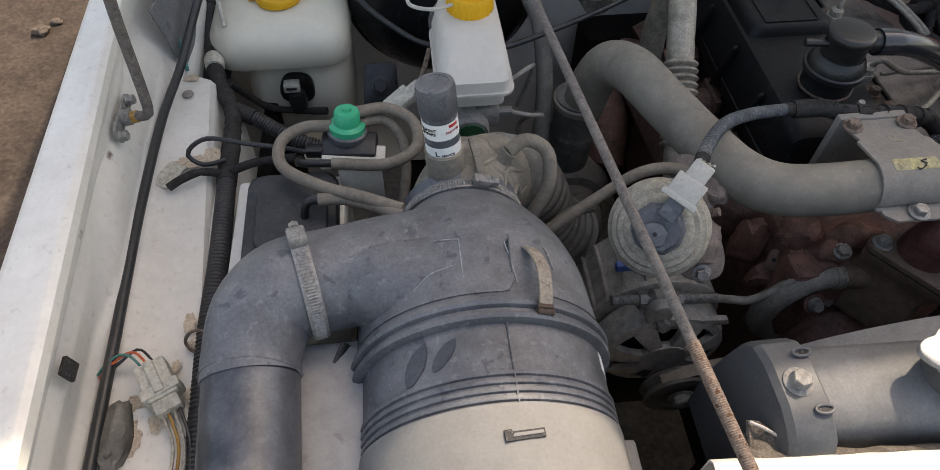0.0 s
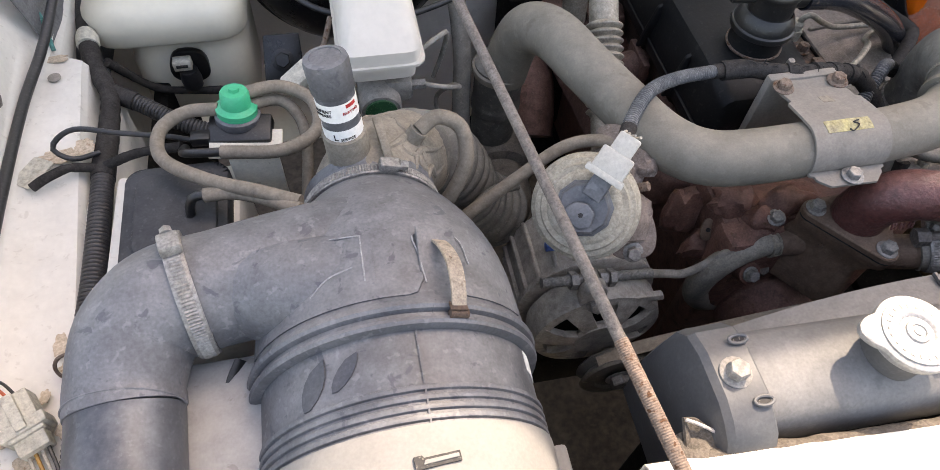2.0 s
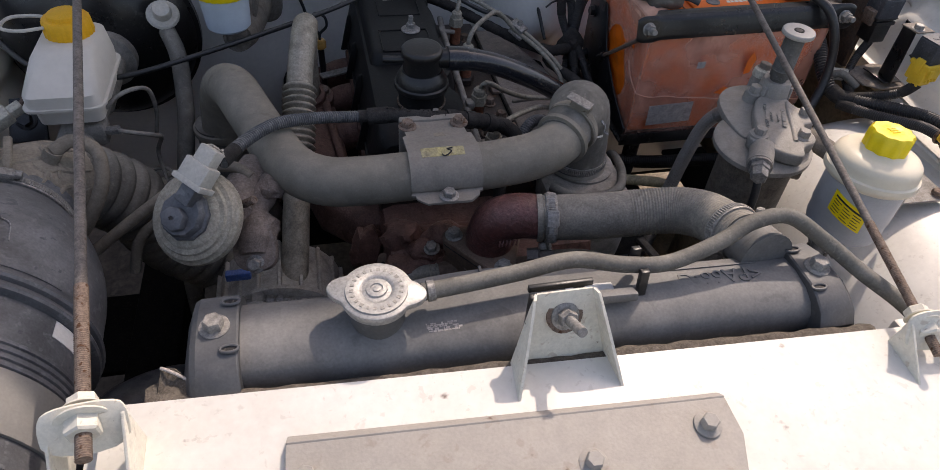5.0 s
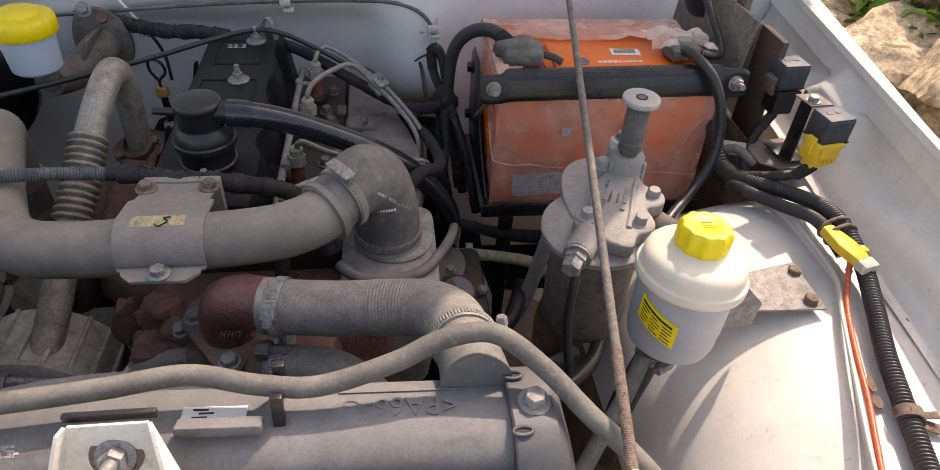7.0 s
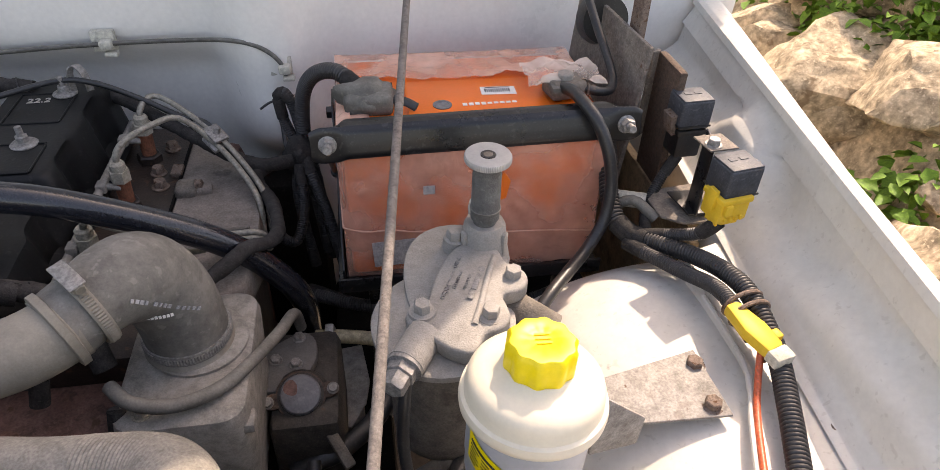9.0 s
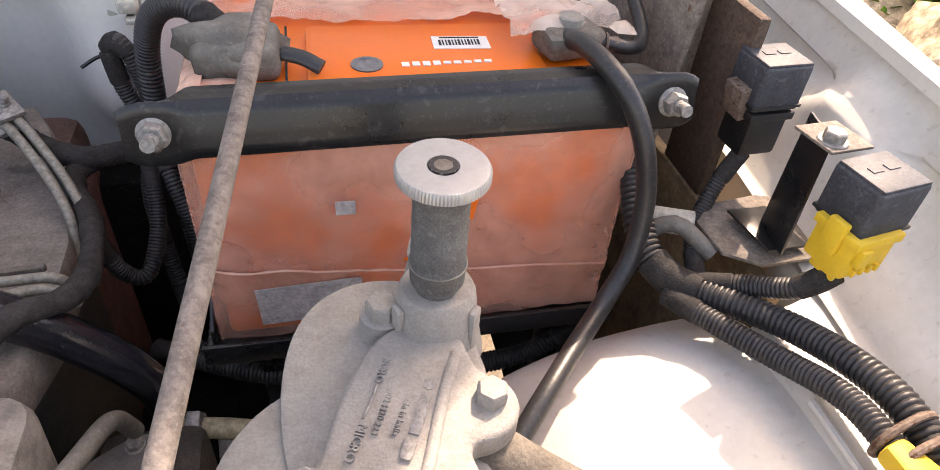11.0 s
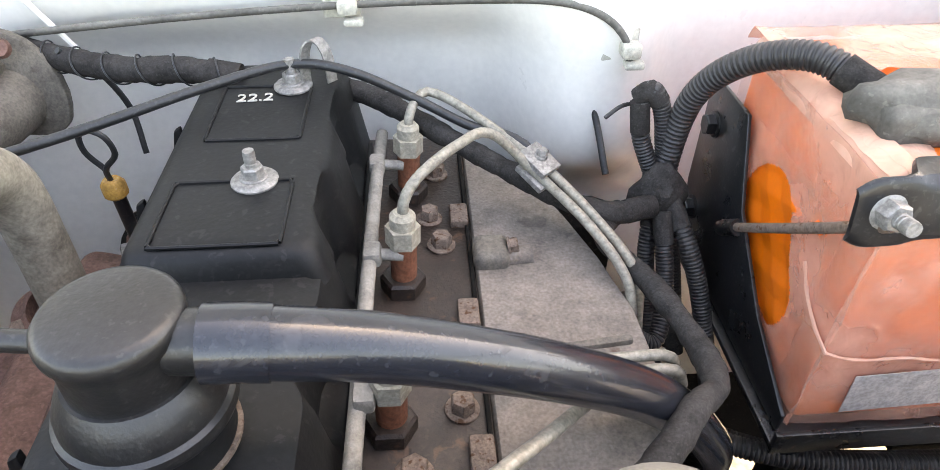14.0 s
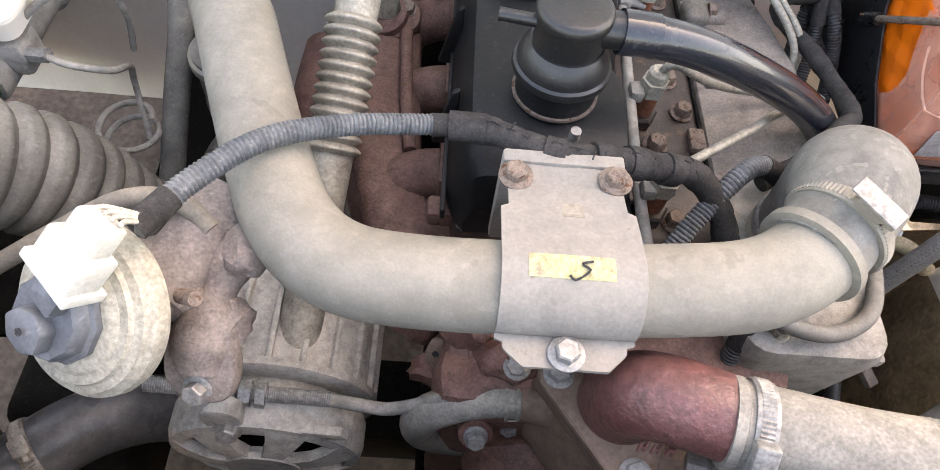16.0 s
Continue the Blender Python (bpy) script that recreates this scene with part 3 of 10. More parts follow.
def sheet(nu, nv, f, thick=0.0015):
    """A curved panel: f(u, v) gives a point; the panel gets a thickness."""
    bm = bmesh.new()
    g = [[bm.verts.new(f(i / nu, j / nv)) for j in range(nv + 1)] for i in range(nu + 1)]
    for i in range(nu):
        for j in range(nv):
            bm.faces.new((g[i][j], g[i + 1][j], g[i + 1][j + 1], g[i][j + 1]))
    bmesh.ops.recalc_face_normals(bm, faces=bm.faces)
    bmesh.ops.solidify(bm, geom=bm.faces[:], thickness=thick)
    return bm


def hexbolt(c, axis, r=0.0062, h=0.0055, flange=0.009, stud=0.0, turn=0.0):
    """A hex head on a washer, with an optional stud through it."""
    m = basis(c, axis) @ pose(0, 0, 0, 0, 0, turn)
    head = lathe([(r, 0.0016), (r, 0.0016 + h * 0.85), (r * 0.86, 0.0016 + h), (0, 0.0016 + h)], m, 6)
    wash = lathe([(0, 0), (flange, 0), (flange, 0.0012), (flange * 0.92, 0.0018), (0, 0.0018)], m, 20)
    bms = [head, wash]
    if stud:
        bms.append(lathe([(r * 0.55, 0.001), (r * 0.55, h + stud * 0.3), (r * 0.5, h + stud * 0.33), (r * 0.55, h + stud * 0.5), (r * 0.5, h + stud * 0.55),
                          (r * 0.55, h + stud * 0.75), (r * 0.5, h + stud), (0, h + stud)], m, 12))
    return join(*bms)


def clamp(parent, c, axis, r, width=0.011, hint=(0, 0, 1), material=None):
    """A worm-drive hose clamp: slotted band, housing and screw."""
    material = material or STEEL
    m = basis(c, axis, hint)
    bms = [lathe([(r, -width / 2), (r + 0.0012, -width / 2), (r + 0.0016, -width / 2 + 0.001), (r + 0.0016, width / 2 - 0.001), (r + 0.0012, width / 2), (r, width / 2)], m, 48)]
    count = max(30, int(r * 2600))
    bms.append(lathe([(r, -width * 0.31), (r + 0.0019, -width * 0.30), (r + 0.0019, width * 0.30), (r, width * 0.31)], m, count * 4, count, 0.0004 / r))
    band = part("clamp_band", join(*bms), material, parent)
    house = join(box(0.009, 0.018, width + 0.001, m @ pose(r + 0.005, 0, 0), 0.002))
    part("screw_housing", house, material, band)
    part("clamp_screw", hexbolt(tuple((m @ Vector((r + 0.006, 0.008, 0)))), m.to_3x3() @ Vector((0, 1, 0)), 0.0045, 0.006, 0.0048), material, band)


def lettering(text, size, m, extrude=0.0004, align="CENTER"):
    cu = bpy.data.curves.new("letters", "FONT")
    cu.body, cu.size, cu.extrude, cu.align_x, cu.align_y = text, size, extrude, align, "CENTER"
    cu.resolution_u = 3
    ob = new("letters", cu)
    bpy.context.view_layer.update()
    me = bpy.data.meshes.new_from_object(ob.evaluated_get(bpy.context.evaluated_depsgraph_get()))
    bm = bmesh.new()
    bm.from_mesh(me)
    bpy.data.objects.remove(ob)
    bpy.data.curves.remove(cu)
    bpy.data.meshes.remove(me)
    bmesh.ops.transform(bm, matrix=m, verts=bm.verts)
    return bm


def tube_thing(name, pts, r, material, label, category="hose", group="", style="plain", seg=14, partname=None):
    ob = thing(name, pts[0], label, category, group)
    if style == "ribbed":
        bm = ribbed(pts, r, seg=seg)
    elif style == "taped":
        bm = taped(pts, r, seg, seed=pts[0][0] * 10)
    else:
        bm = sweep(pts, r, seg)
    part(partname or {"ribbed": "conduit", "taped": "tape_wrap"}.get(style, "tube"), bm, material, ob)
    if style != "plain":
        path, length = spline(pts, 0.006)
        n = len(path)
        for k in ((0, min(4, n - 1)), (max(0, n - 5), n - 1)):
            seg_pts = [path[k[0]], path[(k[0] + k[1]) // 2], path[k[1]]]
            part("tape_band", sweep(seg_pts, r * 1.07, seg, 0.003), TAPE, ob)
    return ob


# ---- ground and surroundings ----
def ground_sheet():
    bm = bmesh.new()
    n = 90
    def wob(x, y):
        far = max(abs(x), abs(y))
        return 0.03 * noise.noise(Vector((x * 0.6, y * 0.6, 0))) + 0.012 * noise.noise(Vector((x * 3, y * 3, 4))) if far < 20 else 0
    ax = [math.copysign(abs(u) ** 3 * 300 + abs(u) * 6, u) for u in (2 * i / n - 1 for i in range(n + 1))]
    g = [[bm.verts.new((x, y, wob(x, y))) for y in ax] for x in ax]
    for i in range(n):
        for j in range(n):
            bm.faces.new((g[i][j], g[i + 1][j], g[i + 1][j + 1], g[i][j + 1]))
    return bm


ground = thing("ground", (0, 0, 0), "bare brown dirt ground with scattered stones", "ground", kind="structure")
part("soil", ground_sheet(), DIRT, ground)
def verge(u, v):
    x, y = 0.30 + 1.7 * u, -1.2 + 4.4 * v
    edge = min(1.0, 5 * u, 5 * v, 5 * (1 - v))
    return Vector((x, y, -0.10 + 0.135 * edge + 0.018 * noise.noise(Vector((x * 4, y * 4, 7))) + 0.008 * noise.noise(Vector((x * 15, y * 15, 2)))))
part("verge", sheet(60, 120, verge, 0.004), VERGE, ground, "pale dry earth beside the bank")


def stone(c, size, seed):
    bm = bmesh.new()
    bmesh.ops.create_icosphere(bm, subdivisions=3, radius=1)
    for v in bm.verts:
        d = v.co.normalized()
        k = 1 + 0.35 * noise.noise(d * 1.3 + Vector((seed, 0, 0))) + 0.10 * abs(noise.noise(d * 5 + Vector((seed, 2, 0)))) + 0.18 * noise.noise(d * 3.1 + Vector((0, seed, 0))) + 0.06 * noise.noise(d * 9 + Vector((0, 0, seed)))
        v.co = Vector((d.x * size[0], d.y * size[1], d.z * size[2])) * k
    bmesh.ops.translate(bm, verts=bm.verts, vec=c)
    return bm


def boulder_mesh(c, size, seed):
    """A broken block of stone: a ball cut by many planes, with a rough skin."""
    r = random.Random(seed)
    bm = bmesh.new()
    bmesh.ops.create_icosphere(bm, subdivisions=4, radius=1)
    planes = [(Vector((r.gauss(0, 1), r.gauss(0, 1), r.gauss(0, 1))).normalized(), r.uniform(0.52, 0.86)) for _ in range(15)]
    shift = Vector((seed * 1.7, seed * 0.6, 0))
    for v in bm.verts:
        p = v.co * 1.12
        for n, d in planes:
            over = p.dot(n) - d
            if over > 0:
                p -= n * over * 0.93
        p += v.co * (0.07 * noise.noise(p * 2.6 + shift) + 0.045 * noise.noise(p * 7 + shift) + 0.022 * noise.noise(p * 19 + shift))
        v.co = Vector((p.x * size[0], p.y * size[1], p.z * size[2]))
    bmesh.ops.rotate(bm, verts=bm.verts, cent=(0, 0, 0), matrix=Euler((r.uniform(-0.4, 0.4), r.uniform(-0.4, 0.4), r.uniform(0, 6.28))).to_matrix())
    bmesh.ops.translate(bm, verts=bm.verts, vec=c)
    return bm


def bank_height(x, y):
    t = min(1, max(0, (x - 1.1 - 0.10 * (y - 0.6)) / 0.85))
    t = t * t * (3 - 2 * t)
    ends = min(1, max(0, (y + 2.1) / 1.2)) * min(1, max(0, (5.2 - y) / 1.4)) * min(1, max(0, (5.6 - x) / 1.5))
    t *= ends * ends * (3 - 2 * ends)
    rough = 0.10 * noise.noise(Vector((x * 2.2, y * 2.2, 1))) + 0.13 * (0.5 - abs(noise.noise(Vector((x * 4.2, y * 4.2, 2))))) + 0.06 * (0.5 - abs(noise.noise(Vector((x * 11, y * 11, 5))))) + 0.02 * noise.noise(Vector((x * 27, y * 27, 6)))
    return 0.70 * t + rough * t


def bank_mesh():
    return sheet(150, 200, lambda u, v: Vector((1.05 + 4.8 * u, -2.4 + 8.0 * v, bank_height(1.05 + 4.8 * u, -2.4 + 8.0 * v) - 0.02)), 0.01)


bank = thing("rubble_bank", (1.6, 1.0, 0), "low pale earth and rubble bank beside the car", "bank", kind="structure")
part("earth", bank_mesh(), ROCK, bank)
rng = random.Random(5)
for i in range(58):
    x, y = rng.uniform(1.15, 2.7), rng.uniform(0.0, 2.9)
    s = rng.uniform(0.05, 0.13) + 0.17 * rng.random() ** 3
    st = thing("boulder", (x, y, bank_height(x, y)), "rough pale tan boulder lying on the rubble bank", "rock", "boulders on the bank")
    part("stone", boulder_mesh((x, y, bank_height(x, y) + s * 0.15), (s * rng.uniform(0.9, 1.5), s * rng.uniform(0.8, 1.2), s * rng.uniform(0.6, 1.0)), i * 3 + 1), ROCK, st, sharp=32)
for i in range(18):
    x, y = rng.uniform(-3.2, -1.05), rng.uniform(-0.6, 2.6)
    s = rng.uniform(0.012, 0.04)
    st = thing("pebble", (x, y, 0), "small dull brown stone lying on the dirt", "stone", "stones on the dirt")
    part("stone", stone((x, y, s * 0.3), (s * 1.3, s, s * 0.6), 70 + i * 2.3), DULLS, st)


for i, (x, y, lift, a, b, h) in enumerate(((1.66, 1.50, 0.02, 0.34, 0.26, 0.24), (1.50, 1.12, 0.0, 0.20, 0.17, 0.15), (1.78, 1.18, 0.02, 0.24, 0.20, 0.17), (1.42, 0.84, 0.0, 0.15, 0.13, 0.11), (1.95, 1.70, 0.03, 0.30, 0.25, 0.22), (1.36, 1.42, -0.02, 0.17, 0.14, 0.13), (1.48, 0.62, 0.0, 0.13, 0.16, 0.10), (2.02, 1.28, 0.02, 0.22, 0.19, 0.16))):
    z = bank_height(x, y) + lift
    st = thing("boulder", (x, y, z), "large broken tan and brown rock in the bank", "rock", "boulders on the bank")
    part("stone", boulder_mesh((x, y, z), (a, b, h), 300 + i * 7), ROCK, st, sharp=32)


def leaf_plant(cx, cy, radius, count, seed, hmax):
    r = random.Random(seed)
    bm = bmesh.new()
    for i in range(int(count * 1.9)):
        a, d = r.uniform(0, 6.283), radius * r.random() ** 0.6
        x, y = cx + d * math.cos(a), cy + d * math.sin(a)
        z = bank_height(x, y) + r.uniform(0.02, hmax) * (1 - 0.5 * d / radius)
        L = r.uniform(0.026, 0.056)
        m = Matrix.Translation((x, y, z)) @ Euler((r.uniform(-0.9, 0.5), r.uniform(-0.5, 0.5), r.uniform(0, 6.28))).to_matrix().to_4x4()
        w = L * 0.36
        pts = [(0, 0, 0), (w, L * 0.35, 0.006), (w * 0.75, L * 0.7, 0.002), (0, L, -0.008), (-w * 0.75, L * 0.7, 0.002), (-w, L * 0.35, 0.006)]
        vs = [bm.verts.new(m @ Vector(q)) for q in pts]
        mid = bm.verts.new(m @ Vector((0, L * 0.5, -0.004)))
        for k in range(6):
            bm.faces.new((vs[k], vs[(k + 1) % 6], mid))
    return bm


for i, (x, y, rad, cnt, h) in enumerate(((2.05, 1.95, 0.42, 420, 0.34), (2.0, 1.35, 0.22, 160, 0.2), (2.5, 2.3, 0.6, 520, 0.5), (1.53, 1.00, 0.13, 120, 0.20), (2.25, 1.62, 0.30, 420, 0.42),
                                         (1.86, 1.20, 0.17, 170, 0.16), (1.9, 1.62, 0.3, 320, 0.26), (2.6, 1.3, 0.5, 380, 0.4), (2.4, 3.0, 0.6, 420, 0.5), (1.34, 0.62, 0.08, 30, 0.06))):
    pl = thing("wild_plant", (x, y, bank_height(x, y)), "leafy green wild creeper growing on the bank", "plant", "plants on the bank")
    part("leaves", leaf_plant(x, y, rad, cnt, 40 + i, h), LEAF, pl, sharp=80)

# ---- car body ----
body = thing("car_body", (0, 0.3, 0.5), "white painted engine bay panels with fenders, firewall and front cross panel", "car body", kind="structure")


def fender(side):
    """Cross-sections of the fender along the car, from the outer skin over the top flange to the shelf and down."""
    def prof(y):
        if side < 0:
            xi, xo = -0.838 + 0.075 * (0.5 - y), -0.877 + 0.045 * (0.5 - y)
            xs, zs = -0.828 + 0.03 * (0.5 - y), 0.925 - 0.02 * (0.45 - y)
            xe = -0.746 - 0.09 * (y - 0.25) if y < 0.505 else -0.80
            top = 1.030
        else:
            xi, xo = 0.752 + 0.16 * (y - 0.3), 0.768 + 0.21 * (y - 0.3)
            xs, zs = 0.735 + 0.10 * (y - 0.3), 0.905 - 0.02 * (0.45 - y)
            xe = 0.655 - 0.39 * min(0.27, max(0, 0.215 - y)) if y < 0.375 else (0.705 if y < 0.435 else xs - 0.030)
            top = 1.025
            xo = max(xo, xi + 0.017)
        b = 0.010 * side
        mid = (xi * 0.5 + xs * 0.5)
        return [(xo + 0.05 * side, 0.60), (xo + 0.02 * side, 0.90), (xo + 0.003 * side, top - 0.016), (xo - 0.001 * side, top - 0.003), (xo - 0.006 * side, top),
                (xi + 0.006 * side, top + 0.003), (xi, top), (xi - 0.002 * side, top - 0.010), (mid + 0.002 * side, (top + zs) / 2 + 0.016), (mid - 0.003 * side, (top + zs) / 2 - 0.006),
                (xs - 0.004 * side, zs + 0.020), (xs - 0.014 * side, zs + 0.004), (xs - 0.024 * side, zs), (0.5 * (xs + xe), zs - 0.003), (xe + 0.004 * side, zs - 0.005), (xe, zs - 0.012), (xe - 0.01 * side, 0.55)]
    n = 80
    def f(u, v):
        y = -0.45 + 1.23 * u
        p = prof(y)
        k = v * (len(p) - 1)
        i = min(int(k), len(p) - 2)
        a, b = p[i], p[i + 1]
        t = k - i
        dent = 0.0025 * noise.noise(Vector((y * 7, v * 9, side)))
        x, z = a[0] + (b[0] - a[0]) * t, a[1] + (b[1] - a[1]) * t
        if 7 <= i <= 11:
            # pressed bead along the inner wall
            line = float(np.interp(y, (-0.45, 0.05, 0.11, 0.18, 0.27, 0.343, 0.43, 0.544, 0.70), (0.88, 0.89, 0.905, 0.940, 0.981, 1.004, 0.997, 0.959, 0.93)))
            if side > 0:
                line = float(np.interp(y, (-0.45, 0.11, 0.17, 0.24, 0.285, 0.345, 0.40, 0.43, 0.485, 0.53, 0.60), (0.960, 0.963, 0.958, 0.948, 0.934, 0.931, 0.958, 0.985, 1.003, 0.968, 0.94)))
            bead = 1 / (1 + math.exp(-(z - line) / 0.0050))
            x += side * (0.030 * bead - 0.015 if side > 0 else 0.011 * bead) * min(1, (i - 6.0) / 2)
        return Vector((x, y, z + (dent if i > 8 else 0)))
    return sheet(n, 16 * 7, f, 0.0012)


part("fender", fender(-1), WHITE, body, "white fender with flat top flange and inner shelf", sharp=50)
part("fender", fender(1), WHITE, body, "white fender with flat top flange and inner shelf", sharp=50)


def arch(side, v0, v1):
    """The rounded inner wheel arch that bulges into the bay."""
    def f(u, v):
        t = -1 + 2 * u
        t = math.copysign(abs(t) ** 0.6, t)
        y = 0.015 + (0.460 if t > 0 else 0.390) * t
        h = (1 - abs(t) ** 9) ** 0.34
        b = math.pi * 0.5 * (v0 + (v1 - v0) * v)
        x = 0.67 - 0.265 * (1 - (1 - math.sin(b)) ** 1.0) * (0.35 + 0.65 * h)
        z = 0.50 + 0.388 * h * math.cos(b) ** 0.55
        return Vector((side * x, y, z))
    return sheet(40, 26, f, 0.0015)


part("wheel_arch", arch(1, 0.0, 0.80), WHITE, body, "white rounded inner wheel arch", sharp=60)
part("arch_side", arch(1, 0.80, 1.0), MUD, body, "brown mud-stained arch side", sharp=60)


def firewall():
    def f(u, v):
        x, z = -0.90 + 1.80 * u, 0.45 + 0.75 * v
        bulge = 0.058 * math.exp(-((x - 0.225) / 0.06) ** 4) * (1 / (1 + math.exp(-(z - 0.82) / 0.012)))
        recess = 0.05 / (1 + math.exp((z - 0.955) / 0.012)) * (1 / (1 + math.exp(-(x + 0.24) / 0.02))) * (1 / (1 + math.exp((x - 0.17) / 0.02)))
        return Vector((x, 0.79 - bulge + recess - 0.02 * (z - 0.9) + 0.004 * noise.noise(Vector((x * 5, z * 5, 0))), z))
    return sheet(90, 50, f, 0.0015)


part("firewall", firewall(), WALL, body, "pale glossy painted firewall with pressed recess", sharp=60)
part("cowl", box(1.9, 0.30, 0.012, at(0, 0.93, 1.205), 0.004), WHITE, body)


def cross_y(x):
    return -0.048 - 0.045 * x


def cross_panel():
    def f(u, v):
        x = -0.335 + 0.66 * u
        prof = [(0.0, -0.055), (0.0, -0.006), (-0.004, 0.0), (-0.05, -0.004), (-0.16, -0.018), (-0.24, -0.034), (-0.27, -0.055), (-0.275, -0.16)]
        k = v * 21 / 3
        i = min(int(k), 6)
        t = k - i
        dy = prof[i][0] + (prof[i + 1][0] - prof[i][0]) * t
        dz = prof[i][1] + (prof[i + 1][1] - prof[i][1]) * t
        return Vector((x, cross_y(x) + dy, 0.987 - 0.008 * x + dz))
    return sheet(20, 21, f, 0.0015)


part("cross_panel", cross_panel(), WHITE, body, "white front cross panel over the radiator", sharp=40)
for s in (-1, 1):
    # lower wings beside the cross panel
    part("front_panel", box(0.36, 0.26, 0.02, at(s * 0.55, -0.28, 0.86 if s > 0 else 0.84, -8, 0, 0), 0.006), WHITE, body)
    part("headlamp_wall", box(0.02, 0.36, 0.32, at(s * 0.345, -0.22, 0.80), 0.004), WHITE, body)
part("nose_panel", box(1.7, 0.03, 0.45, at(0, -0.47, 0.72), 0.01), WHITE, body)
# the box's shade is in its grey colour
part("lamp_box", box(0.15, 0.32, 0.20, at(-0.604, -0.05, 0.852), 0.008), GPANEL, body, "dusty inner lamp box with shade greyed into its colour")
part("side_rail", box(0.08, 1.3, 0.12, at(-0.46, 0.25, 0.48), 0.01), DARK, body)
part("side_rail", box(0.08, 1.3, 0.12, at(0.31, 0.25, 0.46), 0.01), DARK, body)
part("apron", box(0.012, 0.58, 0.36, at(-0.745, 0.18, 0.73), 0.003), WHITE, body)
part("shelf_box", box(0.115, 0.170, 0.10, at(-0.664, 0.245, 0.873), 0.006), WHITE, body, "white stepped apron under the module")
# apron's dark grey stands in for shadow on white paint
part("rear_apron", sheet(14, 8, lambda u, v: Vector((-0.792 - 0.030 * v + 0.006 * math.sin(u * 7) * v, 0.528 + 0.235 * u, 0.82 + 0.185 * v)), 0.002), GPANELD, body, "inner apron behind the shelf, its shade painted in dark grey")
part("apron_stud", hexbolt((-0.812, 0.615, 0.975), (1, 0, 0.2), 0.0075, 0.008, 0.011, stud=0.012), RUBBERD, body)
part("tow_floor", box(1.1, 0.5, 0.02, at(0, 0.95, 0.42), 0.004), DARK, body)
def cabin_ring(y, half, z0, z1, lean):
    return [Vector((x, y, z)) for x, z in ((-half, z0), (-half - 0.02, 0.75), (-half, 1.18), (-half + lean, z1 - 0.06), (-half + lean + 0.08, z1), (half - lean - 0.08, z1), (half - lean, z1 - 0.06), (half, 1.18), (half + 0.02, 0.75), (half, z0))]
part("cabin", loft([cabin_ring(1.10, 0.84, 0.47, 1.19, 0.01), cabin_ring(1.16, 0.85, 0.47, 1.20, 0.01), cabin_ring(1.45, 0.85, 0.47, 1.74, 0.10), cabin_ring(1.60, 0.85, 0.47, 1.79, 0.12), cabin_ring(3.5, 0.85, 0.47, 1.77, 0.12), cabin_ring(3.72, 0.82, 0.52, 1.66, 0.12)]), WHITE, body, "white cabin behind the bay", sharp=30)
part("windscreen", loft([[Vector((x, y - 0.012, z)) for x, z in ((-w, z0), (w, z0), (w * 0.93, z1), (-w * 0.93, z1))] for y, w, z0, z1 in ((1.175, 0.72, 1.225, 1.225), (1.44, 0.69, 1.70, 1.70))], False), BLACK, body, "dark windscreen glass")
for s in (-1, 1):
    for y0, y1 in ((1.62, 2.30), (2.42, 3.15)):
        part("side_window", prism([(y0, 1.22), (y1, 1.22), (y1 - 0.03, 1.62), (y0 + 0.10, 1.62)], 0.006, Matrix(((0, -s * 0.25, s * 1.0, s * (0.852 + 0.25 * 1.21)), (1, 0, 0, 0), (0, 1, 0, 0), (0, 0, 0, 1))), 0.001), BLACK, body, "dark side window")
    for y in (-0.02, 2.75):
        wheel = part("wheel", lathe([(0.20, -0.09), (0.33, -0.085), (0.352, -0.06), (0.355, 0.0), (0.352, 0.06), (0.33, 0.085), (0.20, 0.09)], basis((s * 0.80, y, 0.352), (1, 0, 0)), 48), RUBBERD, body, "black road tyre")
        part("rim", lathe([(0, 0.02), (0.06, 0.03), (0.15, 0.01), (0.19, 0.05), (0.20, 0.085), (0.20, -0.08), (0, -0.06)], basis((s * 0.80, y, 0.352), (s, 0, 0)), 36), STEEL, wheel)
part("bumper", box(1.66, 0.10, 0.16, at(0, -0.52, 0.52), 0.03), BLACKP, body)
part("sill", box(1.66, 2.4, 0.16, at(0, 2.4, 0.44), 0.03), DARK, body)
# near-black sheets added below the gaps, where only deep shade shows
part("gap_shade_panel", box(0.20, 0.30, 0.012, at(-0.62, 0.02, 0.56), 0.003), DARK, body)
part("gap_shade_panel", box(0.24, 0.34, 0.012, at(-0.49, -0.02, 0.50), 0.003), DARK, body)
part("gap_shade_panel", box(0.26, 0.20, 0.012, at(-0.24, -0.09, 0.50), 0.003), DARK, body)
part("gap_shade_panel", box(0.30, 0.16, 0.012, at(-0.60, 0.43, 0.52), 0.003), DARK, body)
part("gap_shade_panel", box(0.30, 0.62, 0.012, at(0.25, 0.05, 0.50), 0.003), DARK, body)
part("gap_shade_panel", box(0.22, 0.30, 0.012, at(0.20, 0.50, 0.505), 0.003), DARK, body)
part("gap_shade_panel", box(0.17, 0.22, 0.012, at(0.685, 0.74, 0.505), 0.003), DARK, body)
part("inner_wall", box(0.012, 0.40, 0.36, at(0.684, 0.585, 0.715), 0.003), MUD, body, "brown mud-stained side wall")
part("post_wall", box(0.010, 0.062, 0.150, at(0.686, 0.529, 0.966), 0.003), DRUST, body, "brown stained post beside the battery")
part("post_flange", box(0.013, 0.006, 0.110, at(0.679, 0.562, 0.986, 0, 0, 28), 0.002), BRKT, body, "stained cream edge of the post")
